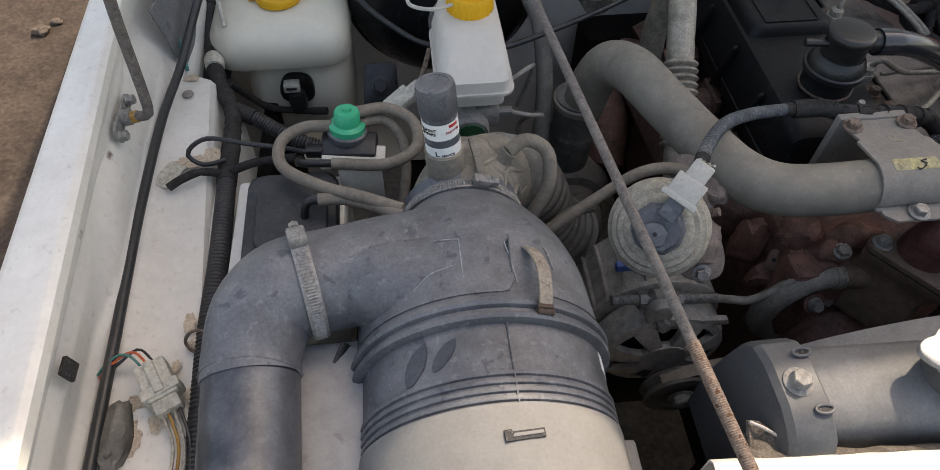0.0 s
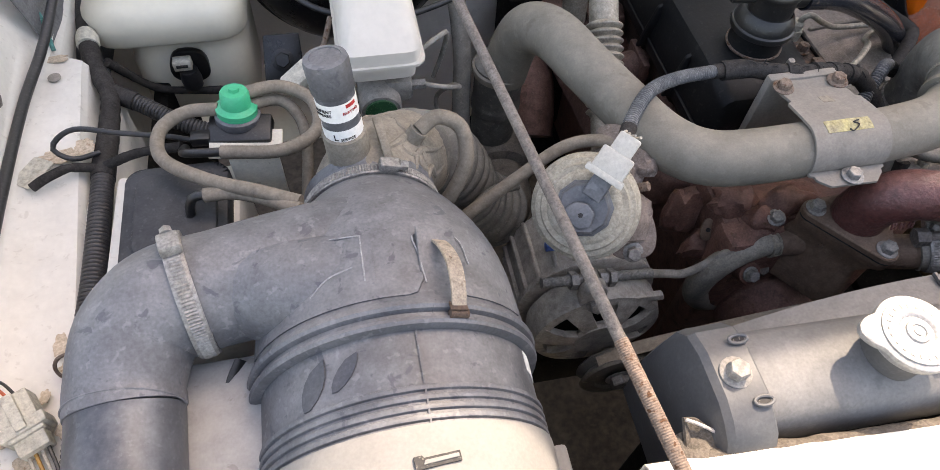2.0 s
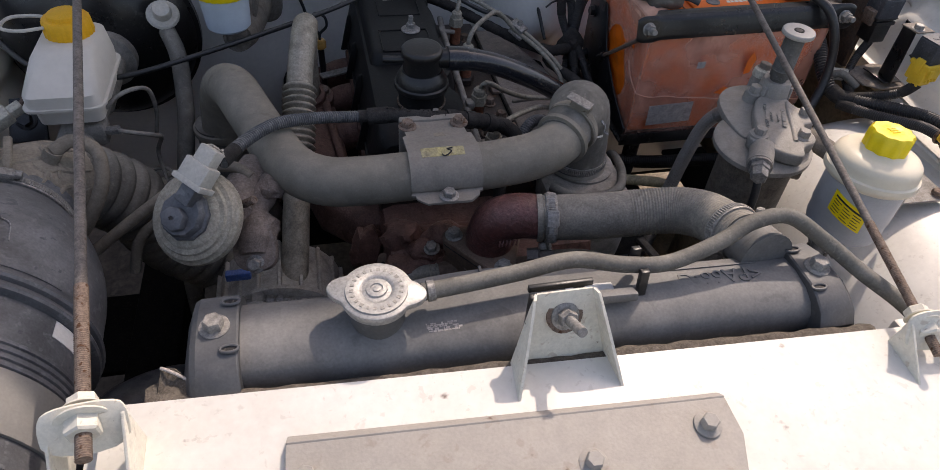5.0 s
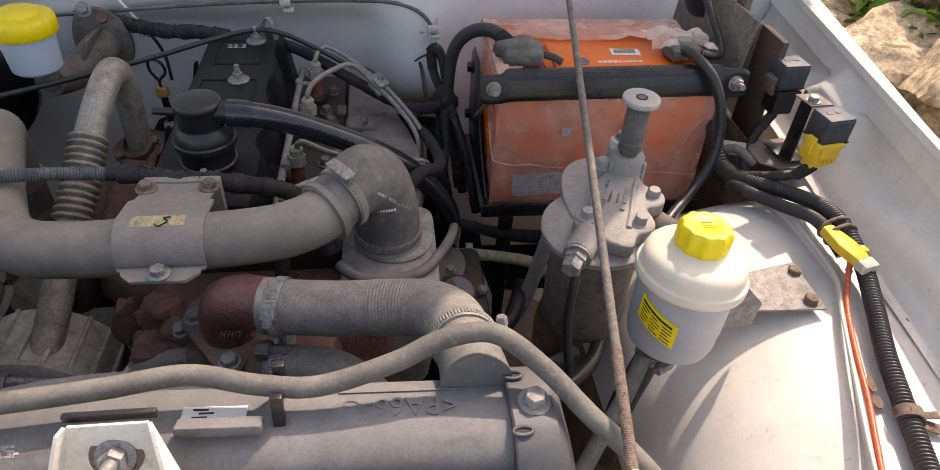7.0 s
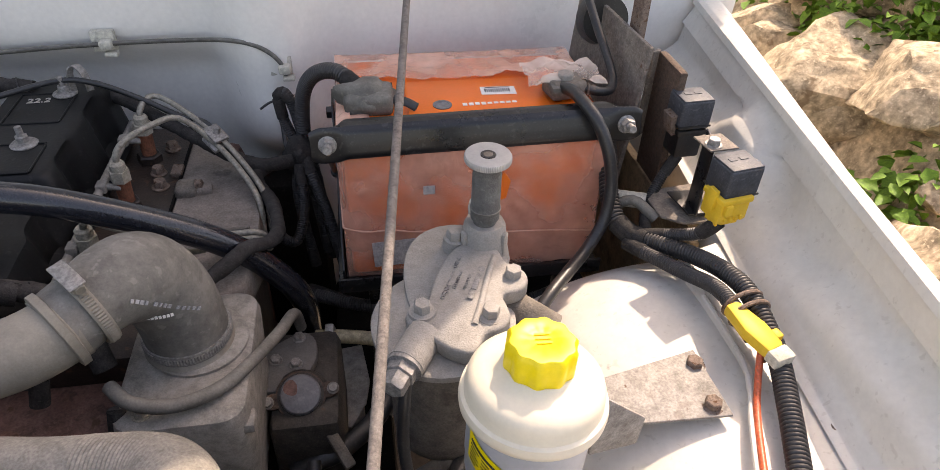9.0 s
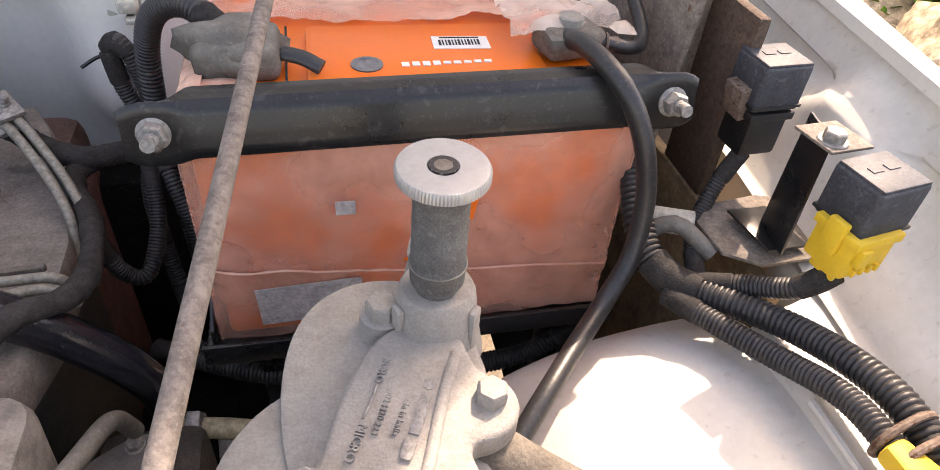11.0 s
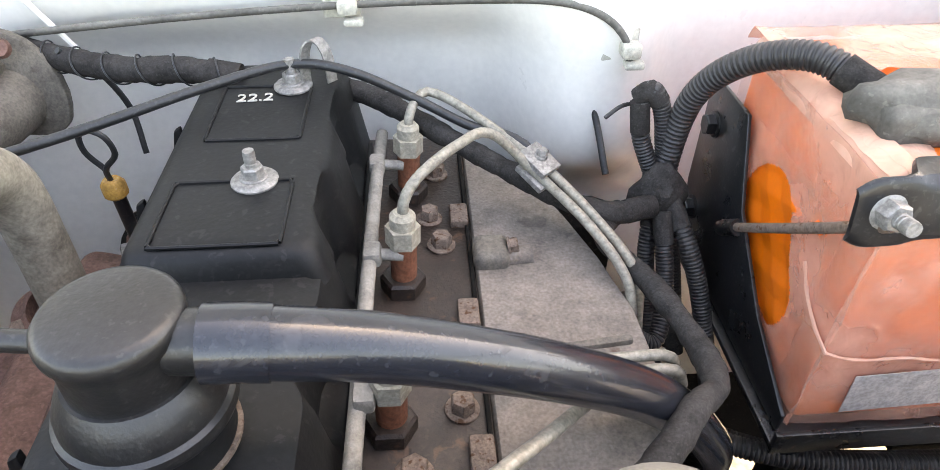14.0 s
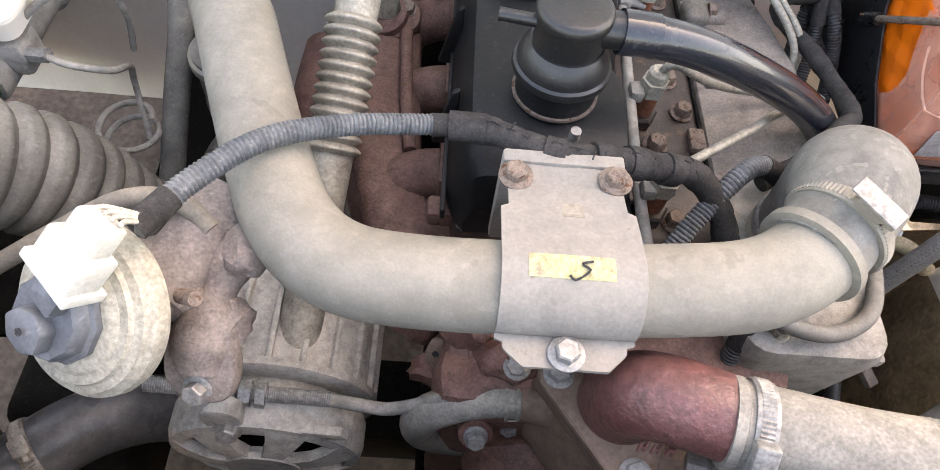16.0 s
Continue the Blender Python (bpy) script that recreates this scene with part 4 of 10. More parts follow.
part("arch_skirt", sheet(16, 12, lambda u, v: Vector((0.395 + 0.36 * u + 0.072 * v * (1 - u) - 0.02 * math.sin(2.4 * v), 0.42 + 0.18 * v, 0.47 + 0.05 * math.sin(math.pi * (0.2 + 0.6 * v)) + 0.05 * u)), 0.0015), MUD, body, "mud-stained lower edge of the wheel arch")
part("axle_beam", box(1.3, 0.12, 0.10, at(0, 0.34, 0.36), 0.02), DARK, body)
# near-black closing walls added low on the left and behind the firewall
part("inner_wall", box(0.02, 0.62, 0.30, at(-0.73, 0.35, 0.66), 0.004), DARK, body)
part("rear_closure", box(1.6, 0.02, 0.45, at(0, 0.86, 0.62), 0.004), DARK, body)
# fender slot and rust, left
part("fender_slot", box(0.004, 0.016, 0.016, at(-0.8105, 0.086, 0.985, 0, -12, 0), 0.001), INK, body)

bonnet = thing("bonnet", (0, 0.80, 1.20), "white bonnet propped wide open over the bay", "bonnet", kind="structure")
edge = [(0.82 * k / 10, -(1.0 + 0.14 * (1 - (k / 10) ** 2))) for k in range(-10, 11)]
part("bonnet_panel", prism([(0.900, 0), (0.900, -0.45), (0.885, -0.75)] + edge[::-1] + [(-0.885, -0.75), (-0.900, -0.45), (-0.900, 0)], 0.03, at(0, 0.80, 1.20) @ pose(0, 0, 0, -92, 0, 0), 0.008), WHITE, bonnet)

# weld stains and rust specks on the shelf
for i, (x, y, z, a, b) in enumerate(((-0.735, 0.135, 0.9165, 0.012, 0.007), (-0.785, 0.052, 0.916, 0.010, 0.016), (-0.765, 0.066, 0.916, 0.006, 0.010), (-0.775, 0.364, 0.9230, 0.018, 0.009), (-0.800, 0.505, 0.9255, 0.016, 0.006), (-0.757, 0.372, 0.9225, 0.010, 0.014), (-0.750, 0.158, 0.9195, 0.006, 0.010), (-0.740, 0.138, 0.9185, 0.009, 0.006), (-0.790, 0.084, 0.9175, 0.014, 0.007), (-0.756, 0.116, 0.918, 0.004, 0.006), (-0.737, 0.088, 0.917, 0.007, 0.010))):
    ring = [(1 + 0.45 * noise.noise(Vector((2.2 * math.cos(k * 0.196), 2.2 * math.sin(k * 0.196), i * 3.1))) + 0.18 * noise.noise(Vector((k * 0.9, i, 5)))) for k in range(32)]
    part("rust_stain", prism([(a * g * math.cos(k * 0.19635), b * g * math.sin(k * 0.19635)) for k, g in enumerate(ring)], 0.0005, at(x, y, z - 0.0002), 0), STAIN, body)
part("masking_tape", prism(rounded(0.035, 0.022, 0.003), 0.001, at(-0.797, 0.345, 0.9242, 0, 0, 60), 0), CONN, body)
part("plug_disc", lathe([(0, 0), (0.0065, 0), (0.0065, 0.0015), (0, 0.002)], at(-0.795, 0.475, 0.925), 20), ALU, body)

# ---- front: brackets, stays, latch plate, radiator ----


def stay_bracket(x, y, z, lean, label):
    b = thing("stay_bracket", (x, y - 0.03, z - 0.055), label, "bracket", "stay brackets")
    n = Vector((lean, -0.86, 0.42)).normalized()
    m = basis((x, y, z), n, (1, 0, 0))
    # plate lies across the rod, gussets run down to the panel
    part("face_plate", prism(smooth_poly([(-0.025, -0.022), (0.025, -0.024), (0.027, 0.004), (0.021, 0.013), (-0.019, 0.013), (-0.026, 0.002)], 2), 0.0025, m, 0.0006), CREAM, b)
    for s in (-1, 1):
        pts = [(0, 0.002), (-0.052, -0.050), (-0.010, -0.056), (0.012, -0.050), (0.004, 0.002)]
        part("gusset", prism(pts, 0.0022, at(x + s * 0.0225, y, z) @ Matrix(((0, 0, 1, 0), (1, 0, 0, 0), (0, 1, 0, 0), (0, 0, 0, 1))), 0.0005), CREAM, b)
    part("weld_bead", sweep([(x - 0.03, y - 0.05, z - 0.053), (x, y - 0.062, z - 0.055), (x + 0.03, y - 0.05, z - 0.053), (x + 0.036, y - 0.02, z - 0.05)], lambda s, L: 0.0035 * (1 + 0.3 * noise.noise(Vector((s * 300, x, 0)))), 8, 0.003), CREAM, b)
    return b


def stay(base, top, thick, label):
    a, b = Vector(base), Vector(top)
    d = (b - a).normalized()
    r = thing("stay_rod", base, label, "rod", "bay stay rods")
    part("bar", sweep([a + d * 0.10, b], thick, 14, 0.03), RODM, r)
    part("thread", threaded(a - d * 0.030, a + d * 0.105, thick * 1.18), RUSTY, r, "rusty threaded end")
    part("lock_nut", hexbolt(a - d * 0.002, -d, 0.0112, 0.010, 0.0165), CREAM, r)
    part("back_nut", hexbolt(a + d * 0.005, d, 0.0095, 0.007, 0.012), CREAM, r)
    return r


stay_bracket(-0.329, -0.076, 1.034, 0.12, "cream painted welded bracket with rusty nut on the cross panel")
stay_bracket(0.311, -0.085, 1.012, -0.12, "cream painted welded bracket on the cross panel end")
stay((-0.329, -0.073, 1.0345), (-0.462, 0.775, 1.126), 0.0043, "rusty steel stay rod from cross panel to firewall")
stay((0.308, -0.078, 1.006), (0.421, 0.775, 1.152), 0.0036, "grey brown steel stay rod from cross panel to firewall")

latch = thing("latch_plate", (-0.05, -0.14, 0.98), "dusty beige bonnet latch plate bolted on the cross panel", "plate")
lm = at(-0.045, -0.098, 0.988, 6.5, 1.0, -2.6)
outline = [(-0.166, 0), (0.163, 0), (0.166, -0.030), (0.150, -0.085), (0.150, -0.13), (-0.166, -0.13)]
part("sheet_plate", prism(outline, 0.004, lm @ pose(0, 0, -0.002), 0.001), LATCHP, latch)
part("back_flange", box(0.329, 0.014, 0.003, lm @ pose(-0.0015, 0.0045, -0.0035, -48), 0.001), LATCHP, latch, "folded rear flange")
for bx, by in ((-0.198, -0.115), (-0.109, -0.153), (-0.001, -0.138), (0.094, -0.125), (0.082, -0.184), (-0.015, -0.186)):
    part("bolt", hexbolt((bx, by, 0.9865 + 0.115 * (by + 0.098) + 0.0025), (0, -0.11, 1), 0.0068, 0.0075, 0.0108, turn=bx * 400), LATCHP, latch, "dusty hex bolt on a washer")
part("latch_ring", lathe([(0.0120, -0.010), (0.0125, -0.002), (0.0150, 0.002), (0.0190, 0.0105), (0.0215, 0.011), (0.0228, 0.007), (0.0215, 0), (0.019, -0.006)], at(-0.056, -0.164, 0.982, 6.5), 44), DRUST, latch, "rusty brown cupped latch ring")
part("worn_rim", lathe([(0.0085, -0.004), (0.0090, 0.0006), (0.0118, 0.0022), (0.0136, 0.0014), (0.0130, -0.004)], at(-0.056, -0.164, 0.982, 6.5), 36, 7, 0.03), BRIGHT, latch, "bright worn metal round the hole")
part("latch_ring_pit", lathe([(0, 0), (0.0100, 0), (0.0100, 0.002), (0, 0.002)], at(-0.056, -0.164, 0.9765, 6.5), 24), BLACK, latch)
part("latch_slot", box(0.010, 0.034, 0.002, at(0.006, -0.176, 0.9816, 6.5, 0, 12), 0.0006), INK, latch)
part("slot_lip", join(box(0.0020, 0.044, 0.006, at(0.016, -0.172, 0.9850, 6.5, 18, 12), 0.0006), box(0.022, 0.0020, 0.003, at(0.001, -0.153, 0.9860, 6.5, 0, 8), 0.0004)), LATCHP, latch, "folded lip beside the slot")
part("slot_rust", prism(rounded(0.026, 0.046, 0.008), 0.0006, at(0.006, -0.176, 0.9806, 6.5, 0, 12), 0), RUSTY, latch, "rust round the slot")

# centre bracket on the cross panel
cb = thing("radiator_bracket", (0, -0.06, 0.98), "cream painted folded bracket holding the radiator top", "bracket")
def cbp(u, v):
    """The bracket's upright back sheet; u across, v from the foot (0) to the top (1)."""
    return Vector((0.002 + u * (0.039 - 0.017 * v), -0.047 + 0.015 * v, 0.981 + 0.067 * v))
part("back_sheet", sheet(6, 8, lambda u, v: cbp(2 * u - 1, v), 0.002), CREAM, cb)
for s in (-1, 1):
    def flange(u, v, s=s):
        return cbp(s, v) + Vector((s * 0.0025 * u, -u * (0.006 + 0.030 * (1 - v) ** 0.9), 0))
    part("side_flange", sheet(4, 10, flange, 0.0022), CREAM, cb)
part("weld_bead", sweep([(-0.044, -0.056, 0.981), (-0.050, -0.066, 0.980), (-0.042, -0.088, 0.978)], lambda s, L: 0.0028 * (1 + 0.4 * noise.noise(Vector((s * 300, 2, 0)))), 8, 0.003), CREAM, cb)
part("clip_frame", join(box(0.052, 0.004, 0.006, at(0.001, -0.024, 1.0465), 0.001), box(0.004, 0.006, 0.040, at(-0.0235, -0.031, 1.026), 0.001)), BLACK, cb, "black plastic clip frame")
part("foot", prism(rounded(0.10, 0.035, 0.01), 0.002, at(0, -0.083, 0.9795, 4), 0.0006), CREAM, cb)
part("washer", lathe([(0, 0), (0.0150, 0), (0.0150, 0.0016), (0, 0.0018)], basis((0.003, -0.0368, 1.026), (0.05, -0.85, 0.45)), 24), RUSTY, cb, "rusty washer")
part("bolt", hexbolt((0.003, -0.0385, 1.0268), (0.05, -0.85, 0.45), 0.0078, 0.009, 0.0115, stud=0.024), STEEL, cb, "zinc nut and stud on a rusty washer")

# radiator
rad = thing("radiator", (0, 0.02, 0.6), "black plastic top-tank radiator grey with dust", "radiator")
def tank_ring(x, swell=1.0, drop=0.0):
    prof = [(-0.031, 0.935), (-0.034, 0.966), (-0.031, 0.981), (-0.024, 0.9900), (-0.012, 0.9960), (0.006, 0.9985), (0.022, 0.9975), (0.034, 0.9925), (0.041, 0.984), (0.046, 0.966), (0.047, 0.935)]
    yo = -0.02 * x
    return [Vector((x, yo + 0.008 + (y - 0.008) * swell, z - drop - 0.011 * x)) for y, z in prof]
xs = [(-0.252 + 0.504 * i / 26) for i in range(27)]
part("top_tank", loft([tank_ring(x) for x in xs]), TANKP, rad, "dusty black ribbed plastic top tank")
part("core", box(0.52, 0.05, 0.42, at(0, 0.010, 0.725), 0.004), DARK, rad, "dark finned radiator core")
part("crimp_rail", box(0.56, 0.075, 0.014, at(0, 0.006, 0.940), 0.003), DARK, rad)
for s in (-1, 1):
    x0 = s * 0.268
    yo = -0.02 * x0
    zz = 1.0 - 0.011 * x0
    def ring(x, top, yf=-0.044, zf=0.0, x0=yo, z0=zz):
        prof = [(yf, -0.075 + zf), (yf - 0.002, -0.020), (yf + 0.006, -0.008), (yf + 0.018, -0.001), (-0.012, 0.003), (0.022, 0.003), (0.040, -0.003), (0.050, -0.016), (0.053, -0.03), (0.053, -0.075)]
        return [Vector((x, x0 + y, z0 + z + top)) for y, z in prof]
    part("end_bracket", loft([ring(s * 0.2425, 0.0), ring(s * 0.244, 0.0012), ring(s * 0.273, 0.0008), ring(s * 0.278, -0.003), ring(s * 0.284, -0.018), ring(s * 0.290, -0.040), ring(s * 0.291, -0.060)]), TANKE, rad, "dark dusty plastic end cover", sharp=30)
    part("bolt", hexbolt((s * 0.260, yo + 0.004, zz + 0.0040), (0, -0.05, 1), 0.0078, 0.0085, 0.0115, turn=12), BRKG, rad, "dull zinc hex bolt with washer")
    for dy in (-0.018, 0.027):
        q = Vector((s * 0.2485, yo + dy, zz + (0.0035 if dy > 0 else 0.0015)))
        bm = sweep([q + Vector((0.0068 * math.cos(a), 0.0032 * math.sin(a), 0.002)) for a in [2 * math.pi * k / 16 for k in range(17)]], 0.0013, 8, 0.0015)
        slot = part("strap_slot", bm, TANKE, rad, "small oval moulded strap slot")
        part("slot_hole", prism(rounded(0.0100, 0.0036, 0.0017), 0.0012, at(q.x, q.y, q.z + 0.0004), 0), INK, slot)
part("support_foam", sweep([(-0.295, -0.038, 0.978), (-0.15, -0.046, 0.979), (0.02, -0.049, 0.977), (0.18, -0.055, 0.974), (0.29, -0.06, 0.972)], lambda s, L: 0.0085 * (1 + 0.25 * noise.noise(Vector((s * 60, 0, 0)))), 10, 0.006), FOAM, rad, "dirty brown foam strip")
flap = thing("foam_flap", (-0.30, -0.03, 0.985), "torn dirty foam flap at the radiator corner", "foam")
part("foam_strip", sheet(8, 4, lambda u, v: Vector((-0.312 + 0.040 * u, -0.043 + 0.022 * v + 0.005 * math.sin(u * 5), 0.978 + 0.010 * math.sin(3.1 * u) * (1 - v) + 0.004 * v)), 0.004), FOAM, flap)
part("foam_strip", sheet(10, 6, lambda u, v: Vector((-0.304 + 0.044 * u + 0.004 * v, -0.040 + 0.030 * v * (1 - u) ** 0.7 + 0.003 * math.sin(9 * u), 0.975 + 0.017 * v * (1 - u) ** 0.8 + 0.0015 * math.sin(14 * u + 4 * v))), 0.0022), FOAM, flap)
part("torn_edge", sweep([(-0.300, -0.0115, 0.9925), (-0.290, -0.0165, 0.9905), (-0.277, -0.0245, 0.986), (-0.262, -0.0350, 0.979)], 0.0013, 8, 0.003), PAPERG, flap, "pale torn edge of the flap")
part("neck", lathe([(0.022, -0.03), (0.022, -0.004), (0.026, -0.002), (0.026, 0.004), (0, 0.004)], at(-0.136, 0.008, 1.02), 32), TANKP, rad)
part("overflow_spout", sweep([(-0.115, 0.009, 1.018), (-0.090, 0.010, 1.019)], 0.0048, 12, 0.004), TANKP, rad)
part("marking", lettering("<PA66-G", 0.021, at(0.168, 0.006, 0.9968, -4, 0.6, 178), 0.0006), TANKP, rad, "raised moulded letters")
part("marking_line", box(0.085, 0.0012, 0.0012, at(0.168, 0.0185, 0.9962, -4, 0.6, -1.5), 0), TANKP, rad)
rngl = random.Random(4)
for i in range(14):
    x = -0.100 + 0.002 * rngl.random()
    while x < -0.073:
        w = rngl.uniform(0.0008, 0.0034)
        if rngl.random() < 0.72:
            part("label_print", box(w, rngl.uniform(0.0008, 0.0017), 0.0006, at(x + w / 2, -0.0070 - 0.00145 * i, 0.9977 - 0.00013 * i - 0.0001 * i * i, 12 + 2.6 * i), 0), PAPERG, rad)
        x += w + rngl.uniform(0.0001, 0.0009)

cm = at(-0.136, 0.007, 1.0245, 2, 0, -14)
outline = []
for k in range(64):
    a = 2 * math.pi * k / 64
    ear = max(0, math.cos(a) ** 2 - 0.78) / 0.22
    outline.append(((0.0285 + 0.0105 * ear ** 0.8) * math.cos(a), (0.0285 + 0.002 * ear) * math.sin(a)))
cap = part("radiator_cap", prism(outline, 0.006, cm, 0.0015), BRIGHT, rad, "bright pressed metal cap with two ears")
part("cap_dome", lathe([(0.0245, 0.0055), (0.0240, 0.0074), (0.0150, 0.0080), (0.0128, 0.0072), (0.0115, 0.0062), (0.0085, 0.0066), (0.0078, 0.0080), (0.0052, 0.0084), (0.0046, 0.0074), (0, 0.0074)], cm, 44), BRIGHT, cap)
for i in range(22):
    a = i * 16.4 + 12
    part("stamped_letter", box(0.0030, 0.0016 + 0.0006 * (i % 3), 0.0006, cm @ pose(0, 0, 0.0078, 0, 0, a) @ pose(0.0192, 0, 0), 0), STEEL, cap)
part("rivet", lathe([(0, 0.0065), (0.0032, 0.0065), (0.0030, 0.0080), (0.0018, 0.0084), (0, 0.0082)], cm, 20), BRIGHT, cap)
part("skirt", lathe([(0.0265, -0.004), (0.0275, 0.001), (0.0265, 0.002)], cm, 40), BRIGHT, cap)

oh = thing("overflow_hose", (-0.09, 0.010, 1.02), "grey dusty rubber overflow hose lying along the radiator", "hose")
part("tube", sweep([(-0.100, 0.0095, 1.0185), (-0.07, 0.011, 1.020), (-0.02, 0.016, 1.021), (0.03, 0.021, 1.0235), (0.075, 0.014, 1.018), (0.115, 0.011, 1.017), (0.165, 0.020, 1.026), (0.20, 0.030, 1.036), (0.235, 0.030, 1.038), (0.268, 0.012, 1.020), (0.295, -0.016, 1.004), (0.33, -0.05, 0.985), (0.36, -0.085, 0.955), (0.375, -0.13, 0.90)], 0.0072, 16, 0.005), RUBBER, oh)
part("spring_clip", lathe([(0.0078, -0.003), (0.0086, -0.003), (0.0086, 0.003), (0.0078, 0.003)], basis((-0.093, 0.0098, 1.0187), (1, 0.03, 0.03)), 20), STEEL, oh)
for x, y, z in ((0.088, 0.0, 1.0085), (0.088, 0.022, 1.014)):
    part("hose_clip", box(0.008, 0.006, 0.026, at(x, y, z, -8), 0.001), BLACK, oh)
part("clip_foot", box(0.055, 0.012, 0.008, at(0.052, -0.008, 1.0055, -18, 0, -2), 0.002), TANKP, oh)
tag = thing("paper_sticker", (0.03, 0.012, 1.009), "white printed paper sticker on the radiator tank", "sticker")
part("paper", box(0.042, 0.012, 0.0006, at(0.045, 0.007, 0.9990, -2, 0, -2), 0), PAPER, tag)
for i in range(3):
    part("print_bar", box(0.010, 0.0013, 0.0004, at(0.036 + 0.004 * (i % 2), 0.0105 - 0.003 * i, 0.9996, -2, 0, -2), 0), INK, tag)

# ---- air cleaner ----
AC = Vector((-0.487, 0.0, 0.930))
ac = thing("air_cleaner", (-0.487, 0.0, 0.825), "large dusty black plastic canister air cleaner lying fore and aft", "air filter")
def acm(y):
    """A frame whose z runs rearwards along the canister from y."""
    return basis((AC.x, y, AC.z), (0, 1, 0), (0, 0, 1))
prof = [(0, -0.28), (0.098, -0.28), (0.102, -0.272), (0.1025, -0.05)]
for k in range(4):
    yy = 0.0075 + 0.0064 * k
    prof += [(0.1026, yy - 0.0024), (0.1044, yy - 0.0016), (0.1048, yy), (0.1044, yy + 0.0016), (0.1026, yy + 0.0024)]
prof += [(0.1025, 0.052), (0.1025, 0.080), (0, 0.080)]
part("canister", lathe(prof, acm(0), 72), BLACKP, ac, "dusty dark grey plastic canister with fine moulded ribs")
part("mounting_band", lathe([(0.1028, -0.046), (0.1052, -0.046), (0.1056, -0.044), (0.1056, 0.000), (0.1052, 0.003), (0.1028, 0.003)], acm(0), 72), BANDM, ac, "grey white dusty steel mounting band")
part("band_slot", prism([(-0.0145, -0.0038), (0.0135, -0.0030), (0.0135, 0.0030), (-0.0085, 0.0026), (-0.0095, 0.0042), (-0.0145, 0.0040)], 0.0016, at(-0.471, -0.0195, 1.0338, 0, 9, 4), 0), INK, ac, "dark slot pressed in the band")
part("band_lip", prism([(-0.0095, -0.0010), (0.0125, -0.0004), (0.0125, 0.0020), (-0.0080, 0.0016)], 0.0020, at(-0.471, -0.0200, 1.0343, 0, 9, 4), 0.0004), BANDM, ac)
part("band_ear", box(0.020, 0.046, 0.022, at(-0.383, -0.022, 0.935), 0.003), BANDM, ac)
part("band", lathe([(0.1028, -0.070), (0.1048, -0.069), (0.1048, -0.060), (0.1028, -0.059)], acm(0), 64), BLACKP, ac)
part("seam", box(0.0012, 0.075, 0.0012, at(-0.4715, 0.030, 1.0325), 0), BLACKP, ac)
# rear cover: rim, dome and neck
cov = [(0, 0.067), (0.1060, 0.067), (0.1098, 0.0680), (0.1110, 0.0705), (0.1102, 0.0730), (0.1072, 0.0745), (0.1072, 0.0775), (0.1108, 0.0788), (0.1122, 0.0812), (0.1112, 0.0842), (0.1086, 0.0880), (0.1070, 0.0960), (0.1062, 0.1080), (0.1056, 0.118)]
cov += [(0.1055 - 0.046 * (k / 10) ** 2.2, 0.118 + 0.012 * k) for k in range(1, 11)]
cov += [(0.0585, 0.242), (0.0605, 0.246), (0.0605, 0.262), (0.050, 0.264), (0, 0.264)]
cover = part("rear_cover", lathe(cov, acm(0), 72), BLACKP, ac, "dusty domed plastic cover with clamped rim")
part("cover_plate", sheet(10, 8, lambda u, v: Vector((AC.x + 0.1085 * math.sin(radians(-36 + 33 * u)), 0.094 + 0.052 * v, AC.z + 0.1085 * math.cos(radians(-36 + 33 * u)) - 0.004 * v)), 0.003), BLACKP, cover)
def step_skin(a0, a1, corner):
    """A raised lip of the cover between two angles; corner is the end at which its front edge curves back."""
    def f(u, v):
        a = radians(a0 + (a1 - a0) * u)
        e = max(0.0, 1 - abs(u - corner) * abs(a1 - a0) / 5)
        y = 0.0905 + 0.012 * e * e + (0.016 - 0.010 * e * e) * v
        r = 0.1092 - 0.0012 * v
        return Vector((AC.x + r * math.sin(a), y, AC.z + r * math.cos(a)))
    return sheet(26, 5, f, 0.0026)
part("cover_step", step_skin(-66, 14, 1), BLACKP, cover, "raised lip along the cover's rim")
part("cover_step", step_skin(26, 62, 0), BLACKP, cover, "raised lip along the cover's rim")
def on_dome(a, y, r):
    return Vector((AC.x + r * math.sin(a), y, AC.z + r * math.cos(a)))
def mould_line(pts, r=0.0006):
    """A pale worn moulding edge; pts are (x, y) places on top of the cover."""
    out = []
    for x, y in pts:
        a = math.asin((x - AC.x) / 0.1085)
        rad = 0.1065 if y < 0.118 else 0.1055 - 0.046 * ((y - 0.118) / 0.12) ** 2.2
        out.append(on_dome(a, y, rad + 0.0012))
    part("mould_edge", sweep(out, r, 6, 0.004), PALEDGE, cover)
mould_line([(-0.5005, 0.146), (-0.5003, 0.125), (-0.500, 0.098)])
mould_line([(-0.545, 0.100), (-0.5274, 0.115), (-0.5076, 0.120)])
mould_line([(-0.540, 0.150), (-0.5232, 0.1497), (-0.5005, 0.146)])
mould_line([(-0.4586, 0.100), (-0.4606, 0.125), (-0.4620, 0.142), (-0.445, 0.144), (-0.428, 0.142), (-0.424, 0.120)])
